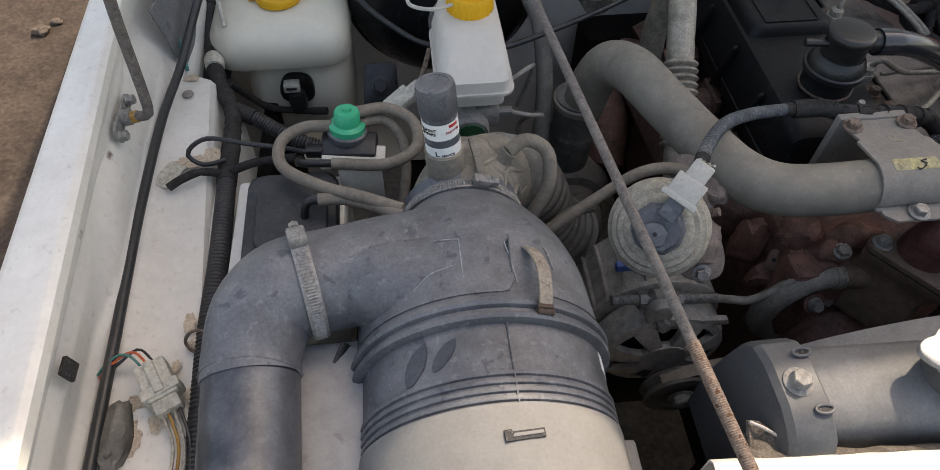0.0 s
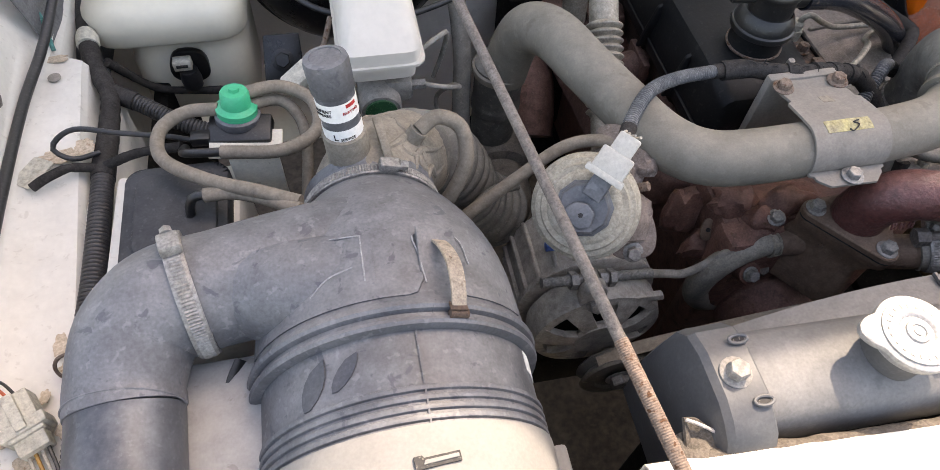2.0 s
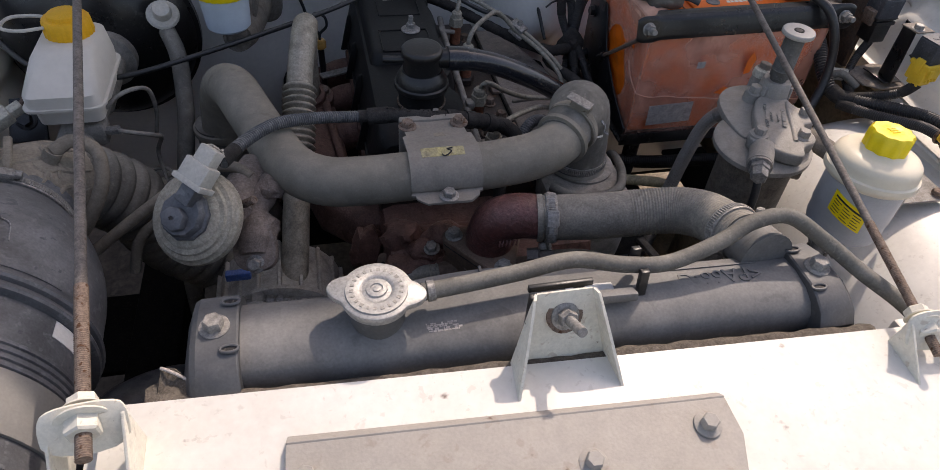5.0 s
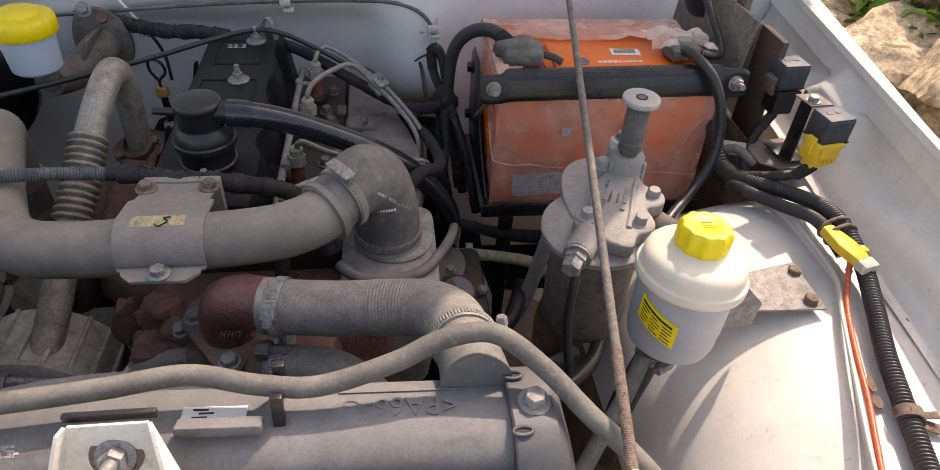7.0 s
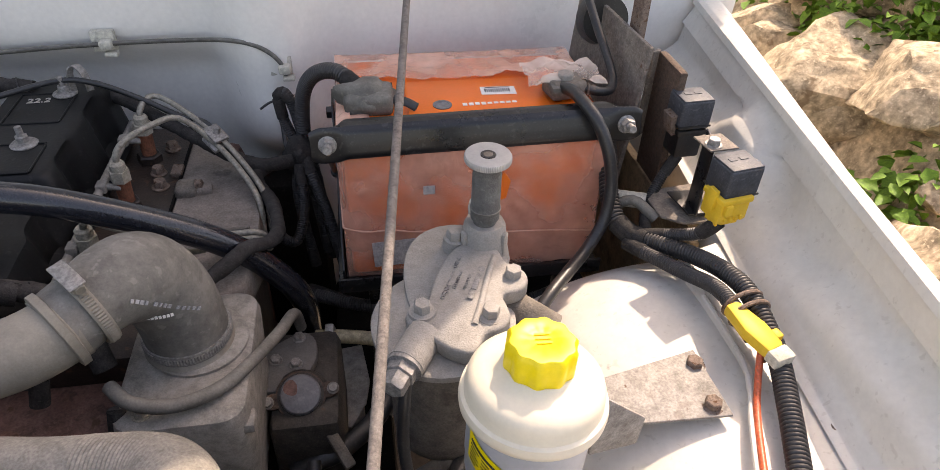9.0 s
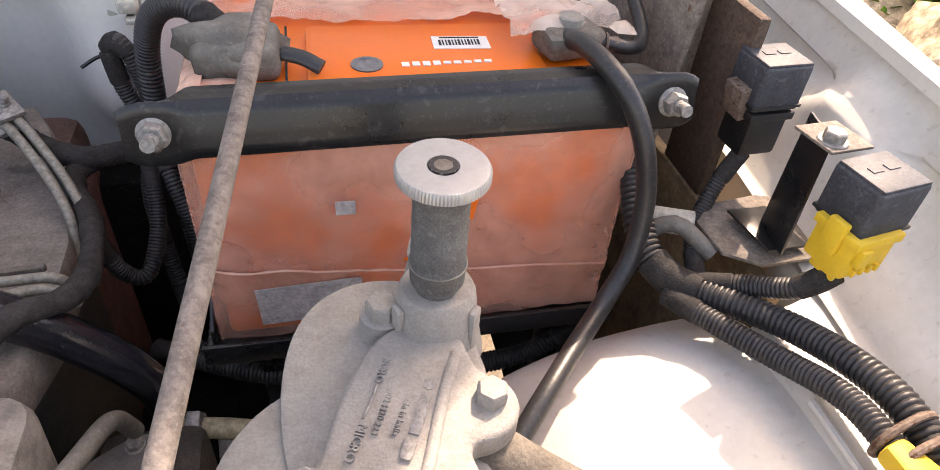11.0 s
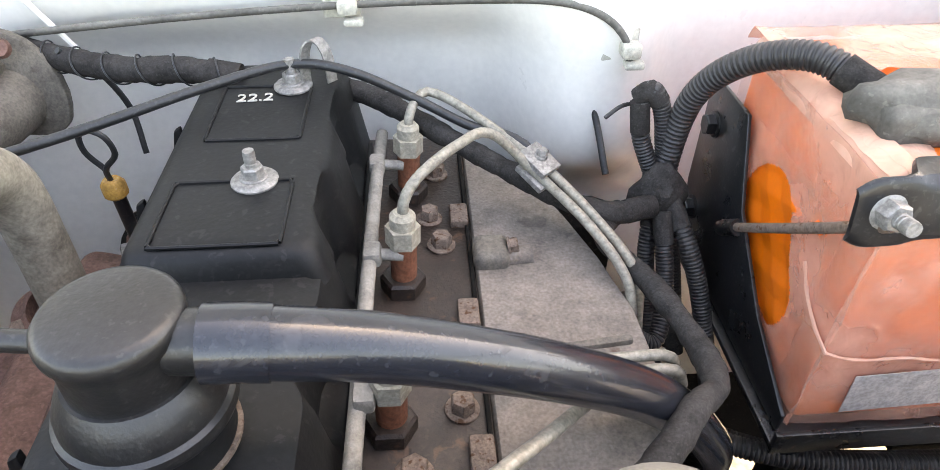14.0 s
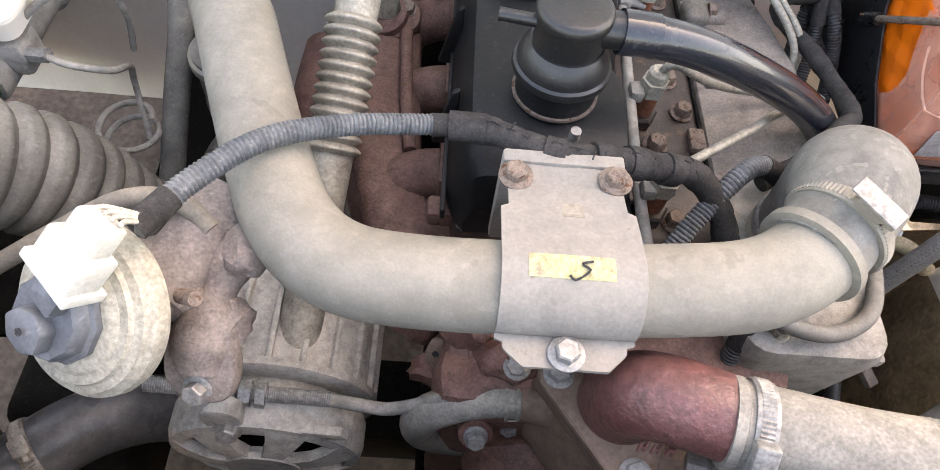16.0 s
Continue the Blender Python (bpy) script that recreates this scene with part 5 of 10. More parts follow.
# spring clip on top
def clipf(u, v):
    y = 0.134 - 0.060 * v
    lift = 0.012 * math.sin(math.pi * v) ** 0.8
    a = radians(22 + 5.2 * (u - 0.5))
    r = 0.1115 + lift
    return Vector((AC.x + r * math.sin(a) + 0.004 * v, y, AC.z + r * math.cos(a)))
part("clip_recess", box(0.030, 0.048, 0.003, at(AC.x + 0.0395, 0.122, AC.z + 0.0985, 8, 21, 0), 0.001), BLACKP, ac)
part("spring_clip", sheet(4, 14, clipf, 0.0018), CLIPM, ac, "worn bent spring clip")
part("clip_hook", join(sweep([(-0.4475, 0.0735, 1.0345), (-0.4350, 0.0735, 1.0300)], 0.0030, 12, 0.003), box(0.013, 0.007, 0.0016, at(-0.441, 0.0775, 1.0355, -8, 20, 0), 0.0005)), DRUST, ac, "rusty curled end of the clip")
part("side_clip", sweep([(-0.600, 0.104, 0.953), (-0.6080, 0.088, 0.948), (-0.6090, 0.072, 0.943), (-0.6030, 0.055, 0.940), (-0.5945, 0.046, 0.939), (-0.5900, 0.050, 0.944)], 0.0024, 8, 0.003, flat=2.4), BLACK, ac, "thin dark curved side clip")
part("white_label", sheet(4, 3, lambda u, v: Vector((AC.x + 0.1032 * math.sin(radians(66 + 16 * u)), 0.060 + 0.016 * v - 0.010, AC.z + 0.1032 * math.cos(radians(66 + 16 * u)))), 0.0006), PAPER, ac, "small white printed label")
part("seat_bracket", box(0.06, 0.03, 0.05, at(-0.60, -0.02, 0.86), 0.004), CREAM, ac)
# oily finger marks on top
for x, y, a, b, r in ((-0.541, 0.045, 0.016, 0.008, 60), (-0.520, 0.047, 0.014, 0.0055, 50)):
    ang = math.asin((x - AC.x) / 0.1029)
    part("oil_mark", prism([(a * math.cos(k * 0.524) * (1 + 0.25 * noise.noise(Vector((k * 1.3, a * 90, 0)))), b * math.sin(k * 0.524)) for k in range(12)], 0.0006, at(x, y, AC.z + 0.1027 * math.cos(ang), 0, math.degrees(ang), 0) @ pose(0, 0, 0, 0, 0, r), 0), OILM, ac, "dark oily smear")

# inlet duct: out of the cover's side, elbow, then forward
duct = thing("inlet_duct", (-0.66, 0.12, 0.95), "dusty black plastic inlet elbow clamped to the air cleaner", "duct")
part("side_spout", sweep([(-0.50, 0.172, 0.972), (-0.56, 0.160, 0.981), (-0.61, 0.148, 0.988), (-0.640, 0.142, 0.990)], lambda s, L: 0.050 - 0.006 * min(1, s / L * 1.3), 28, 0.006), BLACKP, duct)
part("spout_fairing", sweep([(-0.50, 0.13, 0.985), (-0.55, 0.135, 0.99), (-0.585, 0.145, 0.99)], lambda s, L: 0.048 - 0.01 * s / L, 20, 0.006), BLACKP, duct)
part("elbow", sweep([(-0.620, 0.146, 0.989), (-0.644, 0.138, 0.991), (-0.664, 0.118, 0.987), (-0.672, 0.085, 0.978), (-0.6715, 0.067, 0.9745)], lambda s, L: 0.0440 - 0.005 * min(1, max(0, (s - 0.03) / 0.06)), 36, 0.004), BLACKP, duct)
part("front_tube", sweep([(-0.6715, 0.068, 0.9747), (-0.671, 0.05, 0.972), (-0.667, -0.06, 0.960), (-0.662, -0.25, 0.935)], 0.0378, 36, 0.006), CLEANP, duct, "glossy darker front tube")
part("elbow_seam", sweep([(-0.672 + 0.0395 * math.cos(a), 0.068, 0.974 + 0.0395 * math.sin(a)) for a in [math.pi * k / 10 for k in range(11)]], 0.0011, 6, 0.004), BLACKP, duct)
clamp(duct, (-0.628, 0.145, 0.9895), (-0.95, -0.25, 0.05), 0.0465, 0.014, (0.05, 0.25, 1))

# neck hose to the turbo, with band
neck = thing("turbo_intake_hose", (-0.45, 0.28, 0.92), "aged grey ribbed rubber hose on the air cleaner outlet", "hose")
npts = [(-0.487, 0.235, 0.932), (-0.484, 0.262, 0.936), (-0.470, 0.290, 0.934), (-0.440, 0.318, 0.918), (-0.410, 0.336, 0.882), (-0.392, 0.345, 0.845), (-0.372, 0.352, 0.79), (-0.33, 0.36, 0.74)]
def neckr(s, L):
    base = 0.058 - 0.016 * min(1, s / 0.10)
    return base + (0.0035 * (0.5 - 0.5 * math.cos(2 * math.pi * s / 0.016)) if s > 0.075 else 0.0)
part("boot", sweep(npts[:4], lambda s, L: 0.058 - 0.012 * min(1, s / 0.10), 32, 0.003), AGED, neck, "crinkled grey rubber boot")
part("hose", sweep(npts[2:], lambda s, L: 0.0462 - 0.0050 * (0.5 + 0.5 * math.cos(2 * math.pi * s / 0.017)) ** 3, 36, 0.0017), RUBBER, neck, "dusty ribbed hose")
def boot_skin(s, ang):
    """A place on the boot: s from the cover (0) to the hose (1), ang round it from the top."""
    q = [Vector(v) for v in npts[:4]]
    k = min(int(s * 3), 2)
    c = q[k].lerp(q[k + 1], s * 3 - k)
    m = basis(c, q[k + 1] - q[k], (0, 0, 1))
    r = 0.0575 - 0.0115 * s
    return m @ Vector((r * math.cos(radians(ang)), r * math.sin(radians(ang)), 0))
for ang, s0, s1, r in ((-48, 0.25, 0.95, 0.0022), (-22, 0.3, 0.9, 0.0030), (16, 0.25, 0.95, 0.0026), (44, 0.3, 0.95, 0.0024), (70, 0.3, 0.9, 0.0022)):
    part("fold", sweep([boot_skin(s0 + (s1 - s0) * k / 5, ang + 4 * math.sin(k * 1.7 + ang)) for k in range(6)], lambda s, L, r=r: r * (0.5 + math.sin(math.pi * s / L)), 8, 0.004), AGED, neck, "crinkled fold of the boot")
for s0, a0, a1 in ((0.42, -60, 20), (0.70, -20, 75), (0.55, 15, 70)):
    part("fold", sweep([boot_skin(s0 + 0.03 * math.sin(k * 2.1), a0 + (a1 - a0) * k / 7) for k in range(8)], lambda s, L: 0.0022 * (0.4 + math.sin(math.pi * s / L)), 8, 0.004), AGED, neck, "crinkled fold of the boot")
part("crinkle", box(0.008, 0.05, 0.006, at(-0.470, 0.268, 0.996, 14, 0, 8), 0.002), AGED, neck)
part("spigot", sweep([(-0.500, 0.270, 0.975), (-0.502, 0.272, 1.012)], 0.019, 20, 0.006), AGED, neck)
part("spigot", sweep([(-0.448, 0.286, 0.968), (-0.436, 0.288, 0.985)], 0.009, 14, 0.004), AGED, neck)
clamp(neck, (-0.487, 0.243, 0.931), (0, 1, 0), 0.0605, 0.010, (0.3, 0, 1))

# service indicator
ind = thing("service_indicator", (-0.502, 0.272, 1.005), "clear service indicator tube with grey cap and white printed labels", "gauge")
im = basis((-0.5015, 0.2725, 1.004), (-0.085, 0.14, 1), (0, -1, 0))
part("tube", lathe([(0, 0), (0.0155, 0), (0.0160, 0.01), (0.0165, 0.052), (0, 0.052)], im, 36), BLACKP, ind)
part("cap", lathe([(0.0170, 0.048), (0.0180, 0.050), (0.0182, 0.074), (0.0172, 0.0775), (0.013, 0.0785), (0.0125, 0.0775), (0, 0.0778)], im, 36), BLACKP, ind, "dark grey rubber cap")
def lab(z0, z1, a0, a1):
    return sheet(16, 2, lambda u, v: im @ Vector((0.0169 * math.cos(radians(a0 + (a1 - a0) * u)), 0.0169 * math.sin(radians(a0 + (a1 - a0) * u)), z0 + (z1 - z0) * v)), 0.0004)
part("paper_label", lab(0.026, 0.043, -100, 100), PAPER, ind, "white printed label")
part("paper_label", lab(0.004, 0.0175, -100, 100), PAPER, ind, "white printed label")
def curved(text, size, z, a, material):
    bm = lettering(text, size, Matrix.Identity(4), 0.0002)
    for v in bm.verts:
        th = radians(a) + v.co.x / 0.0174
        v.co = im @ Vector(((0.0174 + v.co.z) * math.cos(th), (0.0174 + v.co.z) * math.sin(th), z + v.co.y))
    part("print", bm, material, ind)
curved("ELEMENT", 0.0040, 0.0375, -42, INK)
curved("APPEARS", 0.0040, 0.0335, -44, INK)
curved("PART NO", 0.0036, 0.034, 38, INKR)
curved("L", 0.0085, 0.011, -22, INK)
curved("SERVICE", 0.0036, 0.009, 12, INK)
part("print_bar", lab(0.0385, 0.0415, 26, 60), INKR, ind)

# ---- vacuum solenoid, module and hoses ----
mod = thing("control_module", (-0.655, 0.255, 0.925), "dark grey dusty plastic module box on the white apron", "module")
part("case", prism(rounded(0.092, 0.120, 0.016), 0.024, at(-0.657, 0.253, 0.925, 2), 0.006), MODP, mod)
part("lid", prism(rounded(0.070, 0.085, 0.012), 0.007, at(-0.655, 0.255, 0.948, 2), 0.003), MODP, mod)

sol = thing("vacuum_solenoid", (-0.597, 0.345, 0.94), "black vacuum solenoid with bright green cap on a pale bracket", "valve")
part("bracket", box(0.066, 0.030, 0.003, at(-0.594, 0.322, 0.9555, 10, 3, -4), 0.001), CREAM, sol, "pale worn sheet bracket")
part("bracket_leg", box(0.045, 0.003, 0.06, at(-0.588, 0.308, 0.925), 0.001), CREAM, sol)
part("base", box(0.058, 0.030, 0.016, at(-0.598, 0.338, 0.956, 12, 0, -6), 0.003), BLACK, sol)
sm = basis((-0.600, 0.349, 0.958), (0.10, 0.12, 1), (1, 0, 0))
part("collar", lathe([(0, 0), (0.019, 0), (0.021, 0.004), (0.021, 0.010), (0.018, 0.012), (0, 0.012)], sm, 28), BLACKP, sol)
part("green_cap", lathe([(0.0185, 0.010), (0.0190, 0.018), (0.0165, 0.0195), (0.0140, 0.021), (0.0132, 0.033), (0.0115, 0.0355), (0.005, 0.036), (0.0045, 0.039), (0, 0.0395)], sm, 28), GREEN, sol, "bright green plastic cap")
part("plug", box(0.018, 0.012, 0.010, at(-0.634, 0.333, 0.958, 0, 0, -4), 0.001), BLACK, sol)

def vac(pts, r=0.0062):
    return tube_thing("vacuum_hose", pts, r, VAC, "tan grey rubber vacuum hose", "hose", "vacuum hoses")
vac([(-0.614, 0.352, 0.974), (-0.645, 0.354, 0.972), (-0.667, 0.336, 0.97), (-0.662, 0.299, 0.972), (-0.622, 0.264, 0.978), (-0.581, 0.240, 0.985), (-0.545, 0.222, 0.985)])
vac([(-0.590, 0.358, 0.985), (-0.556, 0.366, 0.981), (-0.529, 0.350, 0.974), (-0.528, 0.320, 0.966), (-0.560, 0.303, 0.962), (-0.615, 0.309, 0.962)])
vac([(-0.590, 0.354, 0.973), (-0.560, 0.362, 0.968), (-0.543, 0.346, 0.957), (-0.540, 0.320, 0.94), (-0.545, 0.290, 0.92), (-0.55, 0.26, 0.90)], 0.0056)
vac([(-0.625, 0.250, 0.975), (-0.600, 0.248, 0.976), (-0.573, 0.234, 0.980), (-0.545, 0.214, 0.985)])
vac([(-0.437, 0.287, 0.984), (-0.418, 0.296, 0.990), (-0.397, 0.288, 0.980), (-0.396, 0.268, 0.955), (-0.412, 0.255, 0.925), (-0.43, 0.25, 0.90)], 0.0072)
tube_thing("black_vacuum_pipe", [(-0.643, 0.245, 0.94), (-0.640, 0.249, 0.962), (-0.634, 0.251, 0.973), (-0.618, 0.250, 0.975)], 0.0042, BLACK, "thin black plastic elbow pipe", "pipe")
tube_thing("black_vacuum_pipe", [(-0.652, 0.335, 0.945), (-0.650, 0.318, 0.957), (-0.635, 0.311, 0.962), (-0.610, 0.309, 0.962)], 0.0042, BLACK, "thin black plastic elbow pipe", "pipe")

# ---- left looms ----
tube_thing("wiring_loom", [(-0.80, 0.70, 0.915), (-0.795, 0.641, 0.905), (-0.785, 0.575, 0.90)], 0.0095, LOOM, "ribbed black conduit beside the fender shelf", "wiring", style="ribbed")
tube_thing("wiring_loom", [(-0.782, 0.560, 0.900), (-0.765, 0.508, 0.905), (-0.747, 0.464, 0.905), (-0.741, 0.410, 0.908), (-0.739, 0.361, 0.912)], 0.0100, TAPE, "dusty taped wiring loom along the fender shelf", "wiring", style="taped")
tube_thing("wiring_loom", [(-0.739, 0.361, 0.912), (-0.735, 0.289, 0.915), (-0.733, 0.225, 0.915), (-0.733, 0.151, 0.915), (-0.730, 0.075, 0.913), (-0.728, -0.05, 0.905)], 0.0105, LOOM, "ribbed black conduit along the fender shelf", "wiring", style="ribbed")
tube_thing("wiring_loom", [(-0.744, 0.469, 0.902), (-0.718, 0.456, 0.895), (-0.677, 0.431, 0.885), (-0.640, 0.418, 0.875), (-0.59, 0.40, 0.86)], 0.0095, LOOM, "ribbed conduit branching behind the module", "wiring", style="ribbed")
tube_thing("thin_wire", [(-0.63, 0.338, 0.945), (-0.664, 0.347, 0.95), (-0.709, 0.354, 0.955), (-0.750, 0.363, 0.957), (-0.772, 0.355, 0.945), (-0.759, 0.350, 0.932), (-0.739, 0.362, 0.924)], 0.0026, RUBBERD, "looped thin black wire", "wire")
tube_thing("taped_lead", [(-0.739, 0.350, 0.916), (-0.700, 0.345, 0.935), (-0.655, 0.338, 0.945)], 0.0046, TAPE, "taped lead to the solenoid", "wire", style="taped")
tube_thing("taped_lead", [(-0.792, 0.322, 0.929), (-0.780, 0.329, 0.932), (-0.760, 0.341, 0.930), (-0.738, 0.348, 0.916)], 0.0043, TAPE, "cut taped cable stub on the shelf", "wire", style="taped")
lc = thing("loom_connector", (-0.782, 0.560, 0.90), "white plastic collar joining the looms", "connector")
part("collar", lathe([(0, -0.012), (0.0115, -0.012), (0.0125, -0.008), (0.0125, 0.004), (0.0105, 0.006), (0.0105, 0.012), (0, 0.012)], basis((-0.781, 0.562, 0.903), (-0.2, 1, 0)), 16), CONN, lc)
seal = thing("bonnet_seal_strip", (-0.80, 0.3, 0.93), "dark rubber covered rod lying along the fender corner", "rod")
part("strip", sweep([(-0.765, 0.66, 1.005), (-0.785, 0.58, 0.974), (-0.800, 0.50, 0.948), (-0.811, 0.42, 0.939), (-0.813, 0.30, 0.935), (-0.811, 0.207, 0.932), (-0.809, 0.15, 0.931), (-0.808, 0.096, 0.929), (-0.802, -0.15, 0.922)], 0.0052, 12, 0.01), RUBBERD, seal)
part("bright_tip", sweep([(-0.748, 0.71, 1.03), (-0.766, 0.655, 1.004)], 0.0028, 10, 0.01), BRIGHT, seal)

# prop hinge on the fender
hin = thing("prop_hinge", (-0.82, 0.365, 0.985), "zinc hinge plate holding the bent bonnet prop rod", "hinge")
hm = at(-0.8235, 0.362, 0.995) @ Matrix(((0, 0, 1, 0), (1, 0, 0, 0), (0, 1, 0, 0), (0, 0, 0, 1))) @ pose(0, 0, 0, 0, 0, 0)
part("plate", prism(rounded(0.062, 0.017, 0.008), 0.003, hm, 0.0008), STEEL, hin)
part("bolt", hexbolt((-0.8200, 0.384, 0.998), (1, 0, 0.12), 0.0055, 0.006, 0.0065), STEEL, hin)
part("bolt", hexbolt((-0.8200, 0.338, 0.991), (1, 0, 0.12), 0.0055, 0.006, 0.0065), STEEL, hin)
part("pivot", lathe([(0, 0), (0.0085, 0), (0.0085, 0.008), (0.007, 0.009), (0, 0.009)], basis((-0.8205, 0.361, 0.995), (1, 0, 0.1)), 20), STEEL, hin)
part("grommet", lathe([(0, 0), (0.0062, 0), (0.0062, 0.006), (0, 0.006)], basis((-0.811, 0.360, 0.996), (1, 0, 0.1)), 16), TAN, hin, "orange rubber grommet")
part("prop_rod", sweep([(-0.808, 0.360, 0.997), (-0.796, 0.357, 1.000), (-0.790, 0.356, 1.010), (-0.786, 0.357, 1.05), (-0.780, 0.358, 1.12), (-0.765, 0.355, 1.22), (-0.74, 0.35, 1.40)], 0.0052, 12, 0.006), RODM, hin, "grey steel prop rod")

# loose connector on the front of the shelf
con = thing("loose_connector", (-0.762, 0.10, 0.918), "aged cream multi-pin connector with cut wires on the shelf", "connector")
cm2 = at(-0.764, 0.096, 0.929, 8, 0, 28)
part("shell", box(0.026, 0.036, 0.020, cm2, 0.002), CONN, con)
part("collar", box(0.033, 0.010, 0.024, cm2 @ pose(0, -0.010, 0), 0.002), CONN, con)
part("latch", box(0.008, 0.030, 0.005, cm2 @ pose(0, 0.002, 0.012), 0.001), CONN, con)
part("rear_block", box(0.022, 0.016, 0.015, cm2 @ pose(0, -0.022, 0), 0.002), CONN, con)
for i in range(4):
    q = cm2 @ Vector((-0.007 + 0.0047 * i, -0.028, 0))
    part("wire", sweep([q, q + Vector((0.012, -0.03, -0.004)), q + Vector((0.010 + 0.002 * i, -0.07, -0.008))], 0.0014, 6, 0.006), (WIREW, TAN, WIREW, RUBBERD)[i], con)
for i in range(3):
    q = cm2 @ Vector((-0.006 + 0.005 * i, 0.018, 0.002))
    part("wire", sweep([q, q + Vector((-0.014, 0.012, 0.004)), q + Vector((-0.03, 0.010 - 0.004 * i, 0.0)), q + Vector((-0.045, -0.006, -0.008))], 0.0013, 6, 0.004), (WIREG, WIRER, RUBBERD)[i], con)
boot = thing("rubber_boot", (-0.79, 0.04, 0.918), "crumpled grey rubber boot on the shelf", "boot")
part("boot", stone((-0.793, 0.055, 0.922), (0.012, 0.030, 0.010), 3.3), RUBBER, boot)
ring = thing("wire_ring", (-0.733, 0.14, 0.93), "thin rusty wire ring round the conduit", "ring")
part("loop", sweep([(-0.736 + 0.012 * math.cos(a), 0.135 + 0.006 * math.sin(a), 0.925 + 0.010 * math.sin(a)) for a in [2 * math.pi * k / 14 for k in range(15)]], 0.0016, 6, 0.003), RUSTY, ring)

# ---- washer reservoir ----
wr = thing("washer_reservoir", (-0.695, 0.66, 0.76), "milky white plastic washer reservoir with amber cap", "reservoir")
def wsec(z, x0, x1, y0, y1, r):
    cx, cy = (x0 + x1) / 2, (y0 + y1) / 2
    return [Vector((cx + x, cy + y, z)) for x, y in rounded(x1 - x0, y1 - y0, r, 4)]
part("tank", loft([wsec(0.74, -0.752, -0.620, 0.598, 0.735, 0.03), wsec(0.752, -0.758, -0.614, 0.582, 0.738, 0.035), wsec(0.830, -0.760, -0.612, 0.584, 0.738, 0.035), wsec(0.846, -0.758, -0.614, 0.592, 0.738, 0.035), wsec(0.856, -0.756, -0.618, 0.602, 0.738, 0.03),
                   wsec(0.866, -0.762, -0.616, 0.600, 0.738, 0.03), wsec(0.876, -0.784, -0.608, 0.574, 0.740, 0.035), wsec(0.884, -0.789, -0.606, 0.566, 0.740, 0.035), wsec(0.916, -0.789, -0.608, 0.570, 0.740, 0.035), wsec(0.926, -0.782, -0.615, 0.580, 0.736, 0.04), wsec(0.932, -0.768, -0.630, 0.594, 0.724, 0.045), wsec(0.935, -0.740, -0.655, 0.62, 0.70, 0.03)]), WATER, wr, "milky moulded tank with a waist", sharp=60)
part("cap", lathe([(0.029, 0), (0.030, 0.002), (0.030, 0.008), (0.028, 0.011), (0.0, 0.0125)], at(-0.697, 0.648, 0.934, -6), 36), AMBER, wr, "amber hinged plastic cap")
for s in (-1, 1):
    part("cap_tab", box(0.012, 0.010, 0.006, at(-0.697 + s * 0.034, 0.648, 0.940), 0.002), AMBER, wr)
part("pump_recess", prism(smooth_poly([(-0.026, -0.022), (0.024, -0.026), (0.027, 0.012), (0.012, 0.024), (-0.018, 0.022)], 2), 0.010, basis((-0.690, 0.590, 0.835), (0, -1, 0.05), (1, 0, 0)), 0.002), BLACK, wr, "dark recess for the pump")
part("pump_plug", box(0.022, 0.014, 0.014, at(-0.692, 0.570, 0.850), 0.002), CONN, wr)
part("plug_pins", box(0.014, 0.004, 0.004, at(-0.692, 0.5635, 0.851), 0.0008), INK, wr)
part("pump", lathe([(0, 0), (0.012, 0), (0.013, 0.01), (0.011, 0.025), (0, 0.025)], at(-0.688, 0.570, 0.815), 20), RUBBERD, wr)
tube_thing("washer_tube", [(-0.80, 0.74, 1.02), (-0.795, 0.71, 1.0), (-0.778, 0.66, 0.975), (-0.765, 0.60, 0.93)], 0.0030, CONN, "thin pale washer tube", "tube")
tube_thing("washer_tube", [(-0.845, 0.58, 0.96), (-0.825, 0.57, 0.965), (-0.81, 0.55, 0.95), (-0.802, 0.52, 0.925)], 0.0024, WIREG, "thin greenish washer tube", "tube")
tube_thing("washer_lead", [(-0.76, 0.53, 0.895), (-0.73, 0.555, 0.83), (-0.69, 0.57, 0.805), (-0.65, 0.56, 0.81)], 0.005, TAPE, "taped lead under the washer reservoir", "wire", style="taped")

sb = thing("steering_box_bracket", (-0.575, 0.62, 0.78), "black bracket with a bolt below the booster", "bracket")
part("plate", prism([(-0.024, -0.030), (0.026, -0.030), (0.026, 0.032), (-0.018, 0.032)], 0.006, basis((-0.572, 0.560, 0.848), (0.05, -0.75, 0.65), (1, 0, 0)), 0.002), BLACKM, sb)
part("bolt", hexbolt((-0.570, 0.555, 0.853), (0.05, -0.75, 0.65), 0.010, 0.010, 0.014), RUBBERD, sb)

